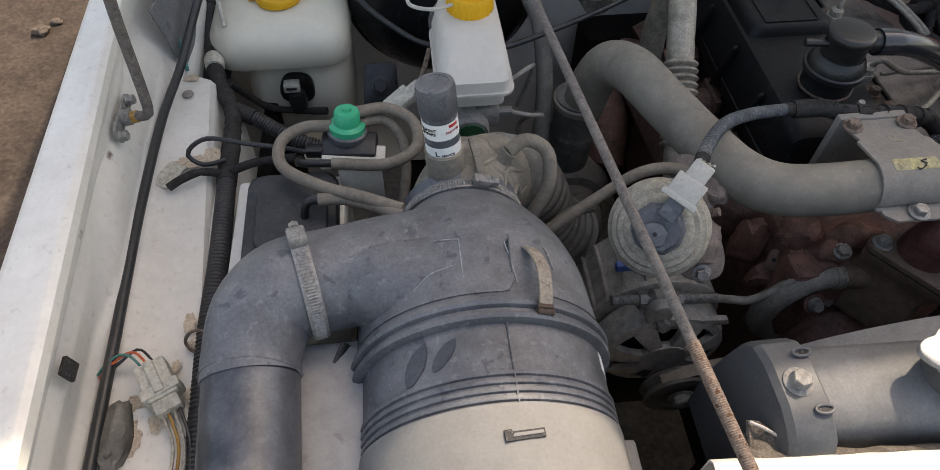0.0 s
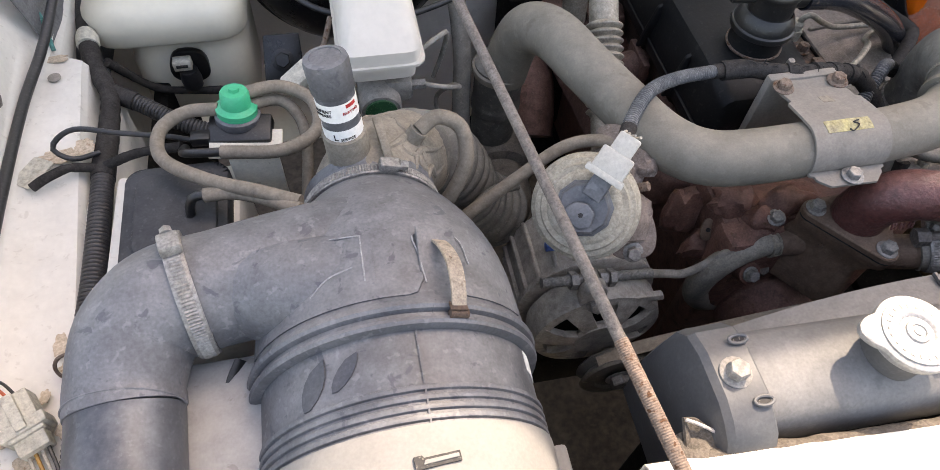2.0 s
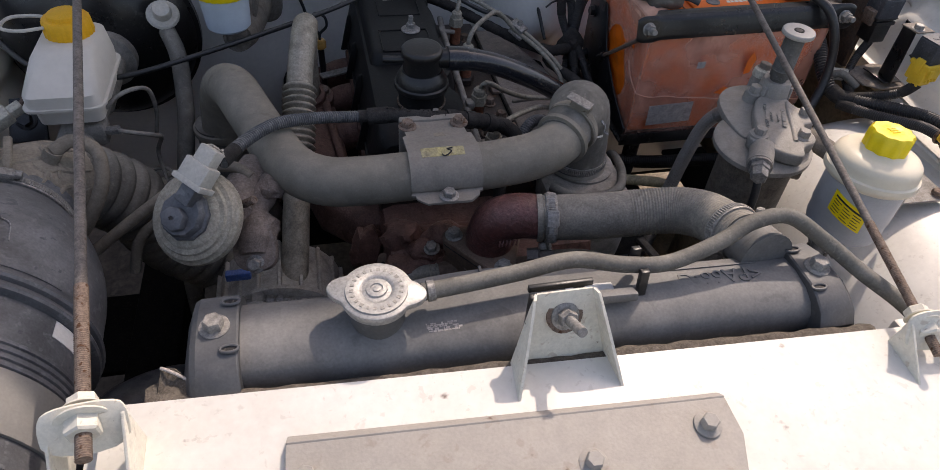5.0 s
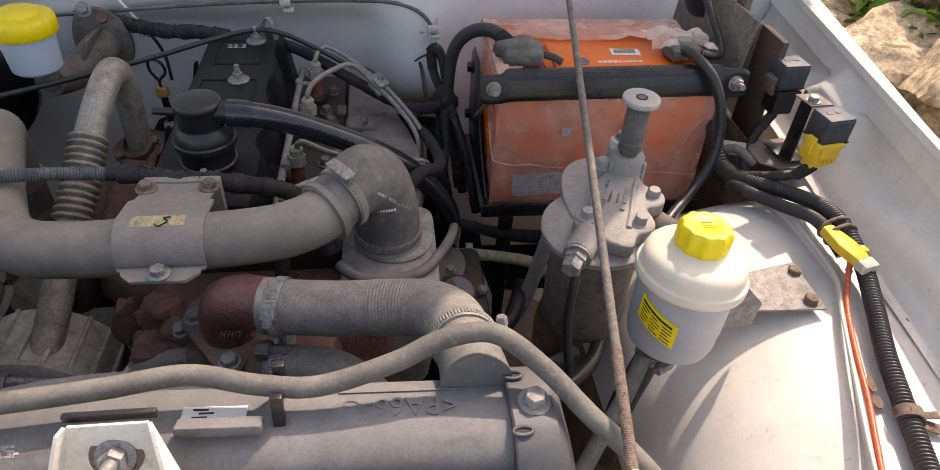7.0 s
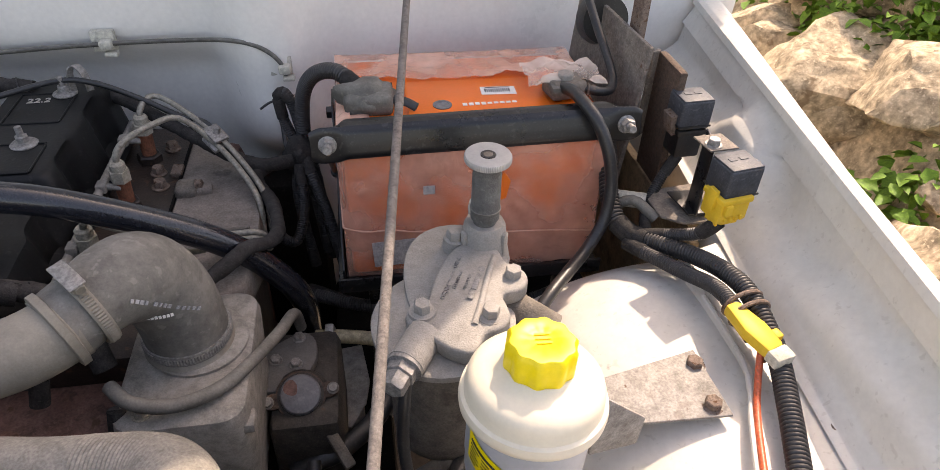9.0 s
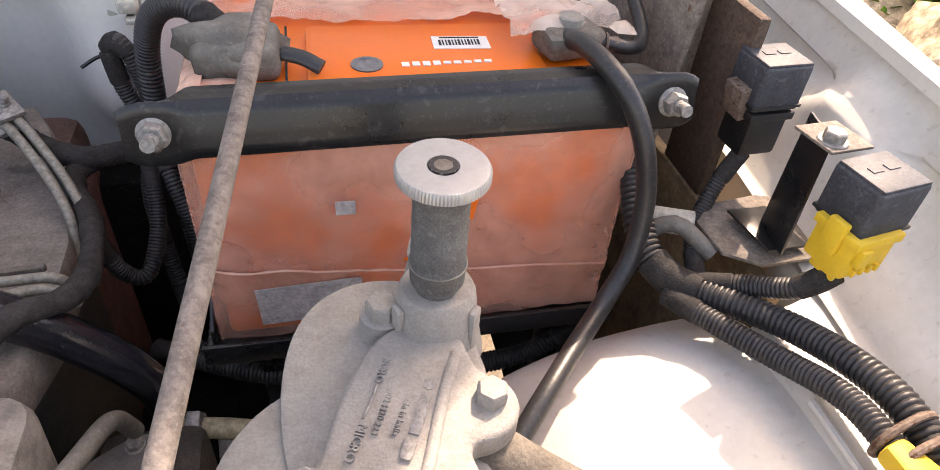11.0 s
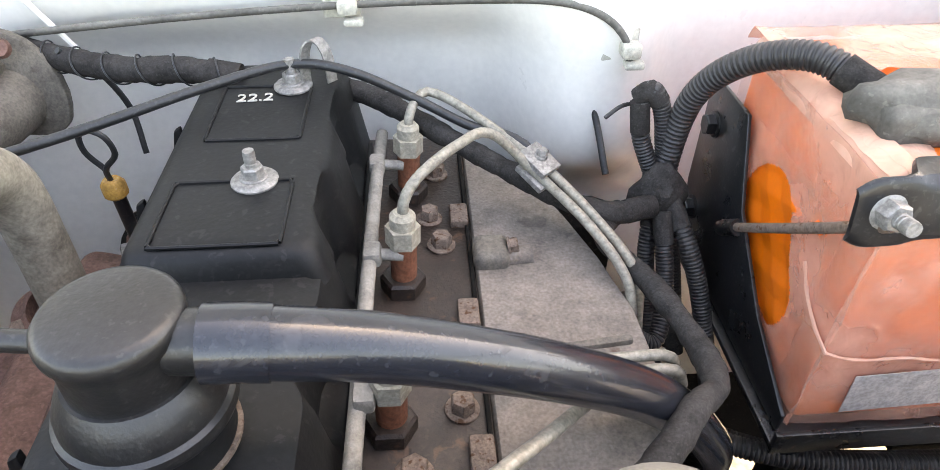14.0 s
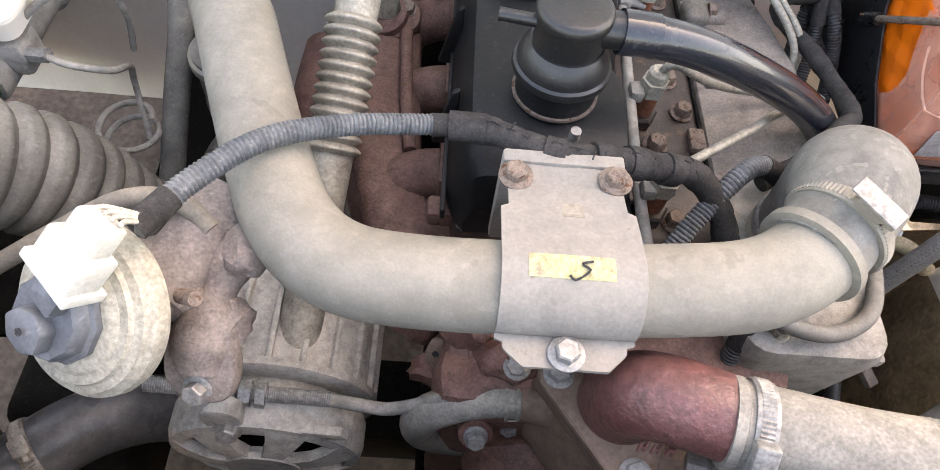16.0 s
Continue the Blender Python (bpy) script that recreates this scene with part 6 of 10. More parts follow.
# ---- brake booster, cylinder and reservoir ----
bb = thing("brake_booster", (-0.46, 0.70, 0.80), "round black painted brake booster on the firewall", "booster")
part("shell", lathe([(0, -0.11), (0.035, -0.108), (0.055, -0.100), (0.085, -0.096), (0.110, -0.080), (0.128, -0.060), (0.134, -0.045), (0.140, -0.042), (0.140, -0.030), (0.134, -0.027), (0.130, 0.0), (0.118, 0.020), (0, 0.025)], basis((-0.475, 0.725, 0.915), (0, 1, 0)), 64), BLACKM, bb)
part("check_valve", lathe([(0, 0), (0.011, 0), (0.011, 0.008), (0.021, 0.010), (0.022, 0.013), (0.020, 0.016), (0.0125, 0.017), (0.0125, 0.028), (0.011, 0.031), (0, 0.032)], basis((-0.368, 0.615, 0.965), (0.1, -0.6, 0.8)), 24), CONNG, bb, "white plastic check valve")
part("valve_collar", lathe([(0, -0.014), (0.010, -0.014), (0.011, 0.0), (0, 0.0)], basis((-0.368, 0.615, 0.963), (0.1, -0.6, 0.8)), 16), RUBBER, bb)
tube_thing("booster_hose", [(-0.365, 0.60, 0.955), (-0.352, 0.565, 0.93), (-0.350, 0.512, 0.877), (-0.357, 0.474, 0.830), (-0.363, 0.439, 0.787), (-0.368, 0.415, 0.753), (-0.372, 0.38, 0.70), (-0.37, 0.35, 0.64)], 0.0115, RUBBER, "grey rubber booster hose hanging behind the valve", "hose")
mc = thing("master_cylinder", (-0.455, 0.48, 0.87), "grey cast brake master cylinder with green end plug", "cylinder")
part("casting", lathe([(0, -0.005), (0.021, -0.005), (0.023, 0.0), (0.023, 0.10), (0.027, 0.105), (0.027, 0.20), (0.04, 0.205), (0.04, 0.222), (0, 0.222)], basis((-0.462, 0.400, 0.905), (0.02, 1, 0.02)), 32), ALU, mc)
part("end_plug", lathe([(0, 0), (0.0175, 0), (0.0175, 0.004), (0.004, 0.0045), (0.0035, 0.003), (0, 0.003)], basis((-0.462, 0.396, 0.905), (-0.02, -1, 0)), 32), GREEND, mc, "green painted end plug")
part("port", box(0.03, 0.03, 0.03, at(-0.440, 0.425, 0.915), 0.006), ALU, mc)
part("port_nut", lathe([(0.006, 0), (0.006, 0.016), (0, 0.016)], basis((-0.426, 0.418, 0.918), (1, -0.1, 0.1)), 6), STEEL, mc)
br = thing("brake_fluid_reservoir", (-0.452, 0.46, 0.925), "pale translucent brake fluid reservoir with amber ribbed cap", "reservoir")
part("tank", loft([wsec(0.9380, -0.492, -0.421, 0.408, 0.520, 0.010), wsec(0.9600, -0.494, -0.419, 0.406, 0.524, 0.012), wsec(0.9620, -0.498, -0.415, 0.400, 0.526, 0.014), wsec(0.9780, -0.498, -0.415, 0.400, 0.528, 0.014), wsec(1.0020, -0.490, -0.421, 0.436, 0.536, 0.016), wsec(1.0080, -0.484, -0.427, 0.450, 0.530, 0.018)]), LILAC, br, "pale tapered plastic tank", sharp=50)
part("tank_rim", loft([wsec(0.9605, -0.5015, -0.4115, 0.397, 0.530, 0.014), wsec(0.9635, -0.5015, -0.4115, 0.397, 0.530, 0.014)]), LILAC, br)
part("cap", lathe([(0.027, 0), (0.0275, 0.002), (0.0265, 0.019), (0.0245, 0.0215), (0.0195, 0.0218), (0.0185, 0.026), (0.0165, 0.0275), (0, 0.0275)], at(-0.4535, 0.500, 1.007), 72, 24, 0.022), AMBER, br, "amber ribbed screw cap")
tether = sweep([(-0.475, 0.485, 1.022), (-0.500, 0.475, 1.024), (-0.523, 0.490, 1.022), (-0.520, 0.520, 1.020), (-0.490, 0.525, 1.018), (-0.478, 0.515, 1.016)], 0.0022, 8, 0.004)
part("tether", tether, CONNG, br, "pale plastic tether loop")
tube_thing("brake_pipe", [(-0.412, 0.416, 0.919), (-0.395, 0.41, 0.918), (-0.372, 0.42, 0.905), (-0.375, 0.45, 0.88), (-0.39, 0.47, 0.84), (-0.38, 0.44, 0.80)], 0.0028, ALU, "bent grey brake pipe", "pipe")
tube_thing("brake_pipe", [(-0.425, 0.43, 0.94), (-0.405, 0.436, 0.955), (-0.388, 0.45, 0.955), (-0.378, 0.47, 0.94), (-0.380, 0.485, 0.90), (-0.39, 0.49, 0.86)], 0.0028, ALU, "bent grey brake pipe", "pipe")
coil = [(-0.396 + 0.024 * math.cos(a), 0.44 + 0.024 * math.sin(a), 0.825 - 0.003 * a) for a in [0.4 * k for k in range(28)]]
tube_thing("brake_pipe_coil", coil, 0.0028, ALU, "coiled grey brake pipe", "pipe")
pc = thing("pipe_connector", (-0.515, 0.405, 0.93), "dusty cream plug with a rusty lead beside the reservoir", "connector")
part("plug", box(0.022, 0.034, 0.016, at(-0.543, 0.428, 0.935, 20, 10, -55), 0.003), CONN, pc)
part("plug_neck", box(0.014, 0.020, 0.012, at(-0.525, 0.440, 0.941, 20, 10, -55), 0.002), CONN, pc)
part("lead", sweep([(-0.520, 0.443, 0.943), (-0.512, 0.460, 0.952), (-0.503, 0.485, 0.963)], 0.0032, 8, 0.005), RUSTY, pc)
bhb = thing("bonnet_release_cable", (-0.60, 0.63, 0.95), "black release cable slung across the bay to the valve cover", "cable")
part("cable", sweep([(-0.62, 0.70, 0.99), (-0.594, 0.624, 0.955), (-0.538, 0.543, 0.95), (-0.498, 0.515, 0.945), (-0.45, 0.508, 0.942), (-0.406, 0.512, 0.939), (-0.30, 0.549, 0.950), (-0.158, 0.618, 0.9615), (-0.076, 0.664, 0.970), (-0.019, 0.690, 0.974), (0.023, 0.684, 0.971), (0.069, 0.684, 0.948), (0.11, 0.672, 0.930), (0.15, 0.65, 0.925), (0.19, 0.60, 0.895), (0.22, 0.55, 0.865)], 0.0036, 10, 0.008), RUBBERD, bhb)

# ---- clutch reservoir on its cast cylinder ----
cl = thing("clutch_fluid_reservoir", (-0.280, 0.592, 0.965), "bluish translucent clutch fluid reservoir with bright yellow cap", "reservoir")
clm = at(-0.280, 0.592, 0.0)
part("tank", lathe([(0, 0.962), (0.026, 0.962), (0.0300, 0.966), (0.0325, 1.000), (0.0335, 1.016), (0, 1.016)], clm, 40), BLUEP, cl, "bluish translucent tank")
part("cap", lathe([(0.0375, 1.012), (0.0390, 1.014), (0.0390, 1.030), (0.0365, 1.034), (0.0240, 1.0355), (0.0225, 1.040), (0.0205, 1.0415), (0, 1.0415)], clm, 96, 24, 0.018), YELLOW, cl, "bright yellow scalloped cap")
cy = thing("clutch_cylinder", (-0.262, 0.66, 0.90), "dusty brown cast clutch cylinder bolted to the firewall", "cylinder")
part("casting", sweep([(-0.272, 0.590, 0.945), (-0.266, 0.640, 0.930), (-0.258, 0.700, 0.925), (-0.252, 0.765, 0.925)], lambda s, L: 0.020 + 0.008 * s / L, 20, 0.006), ALUD, cy)
part("neck", sweep([(-0.272, 0.592, 0.940), (-0.272, 0.592, 0.966)], 0.015, 20, 0.005), ALUD, cy)
part("flange", prism(smooth_poly([(-0.05, -0.03), (0.03, -0.05), (0.045, 0.0), (0.02, 0.045), (-0.035, 0.05)], 2), 0.010, basis((-0.250, 0.752, 0.935), (0, -1, 0.1), (1, 0, 0)), 0.003), ALUD, cy, "cast mounting flange")
part("rib", box(0.006, 0.09, 0.03, at(-0.250, 0.700, 0.950, -10, 20, 3), 0.002), ALUD, cy)
part("bolt", hexbolt((-0.262, 0.735, 0.985), (0.1, -0.8, 0.5), 0.008, 0.008, 0.011), STEEL, cy, "zinc flange bolt")
part("red_plug", lathe([(0, 0), (0.008, 0), (0.007, 0.006), (0, 0.006)], basis((-0.240, 0.735, 0.972), (0.2, -0.8, 0.5)), 14), ENGINE, cy)
part("panel_seam", sweep([(-0.247, 0.776, 1.02), (-0.226, 0.776, 0.985), (-0.205, 0.777, 0.95)], 0.0025, 8, 0.01), WALL, body)
tube_thing("thin_strap", [(-0.205, 0.745, 0.965), (-0.192, 0.765, 0.94), (-0.178, 0.772, 0.90), (-0.172, 0.76, 0.86)], 0.0026, RUBBERD, "thin black wire hanging from the firewall loom", "wire")

# ---- engine ----
eng = thing("engine", (0.03, 0.48, 0.40), "oily red brown diesel engine block and head", "engine")
part("block", box(0.27, 0.56, 0.42, at(0.03, 0.50, 0.625), 0.02), ENGINE, eng, "red brown dirty block")
part("head", box(0.215, 0.44, 0.055, at(0.005, 0.545, 0.838), 0.006), DECK, eng, "oily rust stained head deck")
part("front_case", box(0.22, 0.05, 0.30, at(0.0, 0.225, 0.685), 0.02), ENGINE, eng)
part("front_step", box(0.12, 0.06, 0.10, at(-0.03, 0.255, 0.79), 0.015), ENGINE, eng)
part("pump_casting", lathe([(0, 0), (0.055, 0), (0.06, 0.01), (0.05, 0.05), (0.03, 0.07), (0, 0.07)], basis((-0.02, 0.205, 0.70), (0, -1, 0)), 28), ENGINE, eng)
for x, y, z in ((-0.075, 0.190, 0.792), (0.030, 0.190, 0.770)):
    part("front_bolt", hexbolt((x, y, z), (0, -0.8, 0.6), 0.0075, 0.008, 0.0095), STEEL, eng, "dull hex bolt")
    part("bolt_boss", lathe([(0.016, -0.04), (0.013, 0), (0, 0)], basis((x, y + 0.001, z), (0, -0.8, 0.6)), 18), ENGINE, eng)
# near-black block added behind the engine as the shadow there
part("bell_shadow_block", box(0.5, 0.08, 0.30, at(0.02, 0.78, 0.62), 0.02), DARK, eng)
for c, q, seed in (((-0.083, 0.262, 0.838), (0.026, 0.022, 0.020), 2.3), ((-0.125, 0.285, 0.800), (0.022, 0.020, 0.034), 5.2), ((-0.060, 0.236, 0.836), (0.022, 0.018, 0.014), 7.7), ((-0.098, 0.250, 0.770), (0.030, 0.018, 0.022), 3.9), ((-0.030, 0.245, 0.850), (0.030, 0.016, 0.016), 8.8)):
    part("casting_boss", stone(c, q, seed), ENGINE, eng)
part("lift_tab", join(prism(smooth_poly([(-0.010, -0.014), (0.010, -0.014), (0.008, 0.012), (-0.006, 0.014)], 2), 0.004, basis((-0.108, 0.250, 0.806), (-0.2, -0.8, 0.5), (1, 0, 0)), 0.001)), BROWNC, eng, "small cast tab with a hole")
part("tab_hole", lathe([(0, 0.0042), (0.0028, 0.0042), (0.0028, 0.0047), (0, 0.0047)], basis((-0.108, 0.250, 0.806), (-0.2, -0.8, 0.5), (1, 0, 0)), 12), INK, eng)
part("sump", box(0.30, 0.70, 0.10, at(0.03, 0.48, 0.42), 0.02), DARK, eng)
rngd = random.Random(11)
for x, y, z, s in ((0.064, 0.422, 0.866, 0.0082), (0.083, 0.500, 0.866, 0.0075), (0.086, 0.608, 0.866, 0.0078), (0.078, 0.640, 0.866, 0.0075), (0.092, 0.462, 0.866, 0.0075), (0.07, 0.345, 0.866, 0.0075), (0.085, 0.70, 0.866, 0.0075)):
    part("head_bolt", hexbolt((x, y, z), (0.05, 0, 1), s, 0.009, s * 1.35, turn=rngd.uniform(0, 60)), RUSTY, eng, "rusty head bolt")
for y in (0.43, 0.535, 0.64):
    part("rust_pad", box(0.014, 0.024, 0.008, at(0.101, y, 0.868), 0.002), RUSTY, eng)
# intake side cover
def icov(z, g):
    pts = [(0.108, 0.385), (0.108, 0.735), (0.140, 0.735), (0.162, 0.695), (0.184, 0.635), (0.200, 0.585), (0.2125, 0.53), (0.215, 0.46), (0.202, 0.405), (0.17, 0.385)]
    cx, cy = 0.165, 0.56
    return [Vector((cx + (x - cx) * g, cy + (y - cy) * g, z)) for x, y in pts]
part("side_cover", loft([icov(0.828, 0.97), icov(0.834, 1.0), icov(0.856, 1.0), icov(0.866, 0.975), icov(0.8685, 0.945), icov(0.869, 0.5)]), SIDEC, eng, "grey brown cast side cover", sharp=45)
part("cover_body", loft([icov(0.60, 0.72), icov(0.80, 0.80), icov(0.829, 0.88)]), PUMPD, eng, "oily dark casting under the side cover", sharp=45)
part("cover_boss", sweep([(0.112, 0.586, 0.870), (0.150, 0.590, 0.868)], 0.009, 14, 0.008), SIDEC, eng)
part("cover_boss_end", box(0.026, 0.028, 0.018, at(0.121, 0.590, 0.872), 0.006, 3), ALUD, eng)
part("boss_screw", hexbolt((0.133, 0.590, 0.878), (1, 0, 0.2), 0.006, 0.006, 0.007), RUSTY, eng)
part("cover_rib", box(0.085, 0.006, 0.008, at(0.160, 0.50, 0.869, 0, 0, 6), 0.002), ALUD, eng)
part("gasket_line", box(0.003, 0.34, 0.006, at(0.1065, 0.56, 0.8655), 0.001), DARK, eng)

# valve cover
vc = thing("valve_cover", (-0.038, 0.53, 0.865), "matt black painted valve cover with dusty top", "engine cover")
def scallop(y):
    return sum(math.exp(-((y - c) / 0.024) ** 4) for c in (0.452, 0.560, 0.668))
def vsec(y, z, k=1.0, kx=1.0):
    prof = [(-0.074, 0.0), (-0.076, 0.2), (-0.074, 0.35), (-0.066, 0.80), (-0.060, 0.95), (-0.052, 1.0), (0.045, 1.0), (0.053, 0.95), (0.058, 0.80), (0.064, 0.35), (0.066, 0.2), (0.064, 0.0)]
    return [Vector((-0.036 + x * kx - (0.013 * scallop(y) * (1 if h < 0.9 else 0.7) if x > 0 and h > 0.3 else 0), y, 0.863 + (z - 0.863) * h * k)) for x, h in prof]
part("lower_shell", loft([vsec(0.325, 0.905, 1, 0.80), vsec(0.333, 0.925, 1, 0.90), vsec(0.350, 0.936, 1, 0.98)] + [vsec(0.40 + 0.006 * k, 0.940) for k in range(57)] + [vsec(0.755, 0.92, 1, 0.9)]), COVER, vc, "black ribbed cover shell", sharp=32)
def vtop(z, g, h=0):
    ring = rounded(0.106 - g, 0.235 - g, 0.012, 4)
    pts = []
    for (xa, ya), (xb, yb) in zip(ring, ring[1:] + ring[:1]):
        cuts = 34 if abs(yb - ya) > 0.1 else 1
        pts += [(xa + (xb - xa) * q / cuts, ya + (yb - ya) * q / cuts) for q in range(cuts)]
    return [Vector((-0.036 + x - (0.011 * scallop(0.620 + y) * min(1, max(0, (0.9548 - z) / 0.006)) if x > 0.035 else 0), 0.620 + y, z)) for x, y in pts]
part("raised_top", loft([vtop(0.932, -0.010), vtop(0.942, -0.004), vtop(0.9495, 0.001), vtop(0.9535, 0.007), vtop(0.9552, 0.016), vtop(0.9558, 0.034)]), COVER, vc, "raised black top panel", sharp=70)
for cx, cy_, w, h in ((-0.036, 0.655, 0.062, 0.075), (-0.038, 0.540, 0.070, 0.060)):
    ring_pts = [(cx + x, cy_ + y, 0.9562) for x, y in rounded(w, h, 0.005, 3)]
    part("embossed_frame", sweep(ring_pts + ring_pts[:1], 0.0012, 6, 0.003), COVER, vc)
part("gutter", box(0.004, 0.40, 0.012, at(0.0305, 0.53, 0.876), 0.001), COVER, vc)
part("gutter", box(0.004, 0.40, 0.012, at(-0.112, 0.53, 0.876), 0.001), COVER, vc)
part("chalk_mark", lettering("22.2", 0.0155, at(-0.043, 0.674, 0.9566, 0, 0, 3), 0.0004), CONNG, vc, "pale handwritten paint mark")
for x, y, z in ((-0.026, 0.570, 0.9555), (-0.018, 0.690, 0.9565)):
    part("washer", lathe([(0, 0), (0.0140, 0), (0.0142, 0.0015), (0.0125, 0.0030), (0.0090, 0.0036), (0, 0.0036)], at(x, y, z), 28), STEEL, vc)
    part("cover_nut", hexbolt((x, y, z + 0.003), (0, 0, 1), 0.0068, 0.007, 0.0085, stud=0.012), STEEL, vc, "zinc nut on a rusty stud")
part("front_stud", hexbolt((-0.029, 0.347, 0.936), (0, -0.1, 1), 0.0072, 0.008, 0.0115, stud=0.022), STEEL, vc, "zinc nut on a long stud")
part("cable_clip", sheet(3, 10, lambda u, v: Vector((-0.006 + 0.006 * u, 0.690 + 0.006 * u, 0.958) ) + Vector((0.010 * math.cos(math.pi * v) + 0.004, 0, 0.034 * math.sin(math.pi * v) ** 0.7)), 0.0015), STEEL, vc)

for k in range(4):
    y = 0.405 + 0.092 * k
    part("side_rib", prism([(0, 0), (0.020, 0.0), (0.006, 0.058), (0, 0.062)], 0.006, Matrix(((-1, 0, 0, -0.105), (0, 0, 1, y), (0, 1, 0, 0.868), (0, 0, 0, 1))), 0.002), COVER, vc, "cast side rib")

# breather
bt = thing("oil_breather", (-0.037, 0.402, 0.94), "black moulded oil breather cap with spout", "breather")
part("neck", lathe([(0, 0), (0.0285, 0), (0.0310, 0.004), (0.0295, 0.006), (0.0295, 0.028), (0, 0.028)], at(-0.037, 0.402, 0.938), 40), COVER, bt)
part("rust_ring", lathe([(0.0298, 0.0045), (0.0316, 0.0045), (0.0316, 0.0065), (0.0298, 0.0065)], at(-0.037, 0.402, 0.938), 40), RUSTY, bt)
part("lower_bowl", lathe([(0.0300, 0.026), (0.0345, 0.0275), (0.0352, 0.030), (0.0345, 0.0335), (0.0325, 0.035), (0.0318, 0.040), (0.0285, 0.047), (0.0255, 0.051), (0, 0.052)], at(-0.037, 0.402, 0.938), 44), BLACK, bt)
part("upper_cap", lathe([(0.0240, 0.050), (0.0236, 0.066), (0.0242, 0.070), (0.0256, 0.0725), (0.0260, 0.0755), (0.0255, 0.0785), (0.0240, 0.0805), (0.0215, 0.0814), (0.0, 0.0818)], at(-0.037, 0.402, 0.938), 44), BLACK, bt, "black round cap top")
part("spout", sweep([(-0.020, 0.400, 1.004), (0.004, 0.398, 1.004)], 0.0125, 20, 0.004), BLACK, bt)
part("side_nipple", sweep([(-0.055, 0.402, 1.003), (-0.085, 0.406, 1.003)], 0.0045, 12, 0.005), BLACK, bt)
bh = thing("breather_hose", (0.0, 0.398, 1.004), "smooth black rubber breather hose sloping down", "hose")
part("tube", sweep([(-0.006, 0.398, 1.004), (0.02, 0.399, 1.001), (0.055, 0.405, 0.989), (0.095, 0.414, 0.968), (0.14, 0.425, 0.940), (0.18, 0.436, 0.909), (0.210, 0.444, 0.878), (0.230, 0.449, 0.850), (0.247, 0.455, 0.818), (0.255, 0.468, 0.775), (0.255, 0.482, 0.728)], 0.0140, 24, 0.005), BHOSE, bh)
part("collar", sweep([(-0.006, 0.398, 1.004), (0.006, 0.3985, 1.003), (0.018, 0.399, 1.0014)], 0.0149, 24, 0.004), BHOSE, bh, "thicker moulded hose end")

# injectors
def injector(x, y, z):
    j = thing("injector", (x, y, 0.868), "diesel injector with cream union nut and red brown body", "injector", "engine injectors")
    ax = (0.04, 0.0, 1)
    part("base_nut", lathe([(0, 0), (0.0155, 0), (0.0155, 0.010), (0.0135, 0.012), (0, 0.012)], basis((x - 0.002, y, 0.866), ax), 6), DECK, j)
    part("body", lathe([(0.0088, 0.0), (0.0088, 0.032), (0.0095, 0.033), (0.0095, 0.036), (0, 0.036)], basis((x - 0.001, y, z - 0.056), ax), 20), TERRA, j, "red brown injector body")
    part("union_nut", join(lathe([(0.0115, 0), (0.0115, 0.014), (0, 0.014)], basis((x, y, z - 0.022), ax), 6), lathe([(0.0085, 0.012), (0.0085, 0.022), (0.006, 0.025), (0, 0.025)], basis((x, y, z - 0.022), ax), 18)), SANDY, j, "cream coloured hex union nut")
    return j
injector(0.064, 0.672, 0.930)
injector(0.060, 0.566, 0.928)
injector(0.053, 0.452, 0.922)
injector(0.050, 0.352, 0.922)
rail = thing("leak_off_rail", (0.040, 0.52, 0.90), "pale grey leak-off pipe joining the injectors", "pipe")
part("pipe", sweep([(0.043, 0.705, 0.905), (0.040, 0.64, 0.902), (0.038, 0.55, 0.900), (0.036, 0.45, 0.897), (0.035, 0.36, 0.894), (0.040, 0.30, 0.885)], 0.0048, 12, 0.006), ALU, rail)
for y in (0.665, 0.56, 0.448, 0.350):
    part("joint", box(0.012, 0.016, 0.012, at(0.040, y, 0.902), 0.003), ALU, rail)
    part("link", sweep([(0.042, y, 0.902), (0.060, y, 0.900)], 0.004, 10, 0.004), ALU, rail)
def fuel_pipe(pts):
    return tube_thing("injector_pipe", pts, 0.0036, CADM, "bent steel injector fuel pipe", "pipe", "injector pipes")
fuel_pipe([(0.065, 0.672, 0.925), (0.066, 0.673, 0.937), (0.072, 0.685, 0.9455), (0.083, 0.6945, 0.9465), (0.110, 0.680, 0.938), (0.160, 0.636, 0.9175), (0.195, 0.592, 0.898), (0.217, 0.556, 0.878), (0.220, 0.54, 0.84)])
fuel_pipe([(0.061, 0.566, 0.925), (0.063, 0.568, 0.940), (0.074, 0.580, 0.950), (0.098, 0.606, 0.9535), (0.1225, 0.6286, 0.9480), (0.155, 0.626, 0.9165), (0.189, 0.584, 0.898), (0.210, 0.548, 0.876), (0.212, 0.53, 0.84)])
fuel_pipe([(0.054, 0.452, 0.92), (0.062, 0.448, 0.935), (0.090, 0.452, 0.918), (0.13, 0.470, 0.893), (0.18, 0.480, 0.882), (0.215, 0.482, 0.880), (0.222, 0.482, 0.865), (0.205, 0.482, 0.850)])
fuel_pipe([(0.051, 0.352, 0.915), (0.055, 0.350, 0.930), (0.085, 0.370, 0.932), (0.125, 0.405, 0.918), (0.16, 0.445, 0.890), (0.195, 0.470, 0.880), (0.218, 0.472, 0.878), (0.226, 0.474, 0.862)])
pcl = thing("pipe_clamp", (0.157, 0.622, 0.92), "small zinc clamp holding two fuel pipes", "clamp")
part("clamp_plate", box(0.026, 0.020, 0.005, at(0.159, 0.632, 0.9225, 0, 22, -48), 0.001), STEEL, pcl)
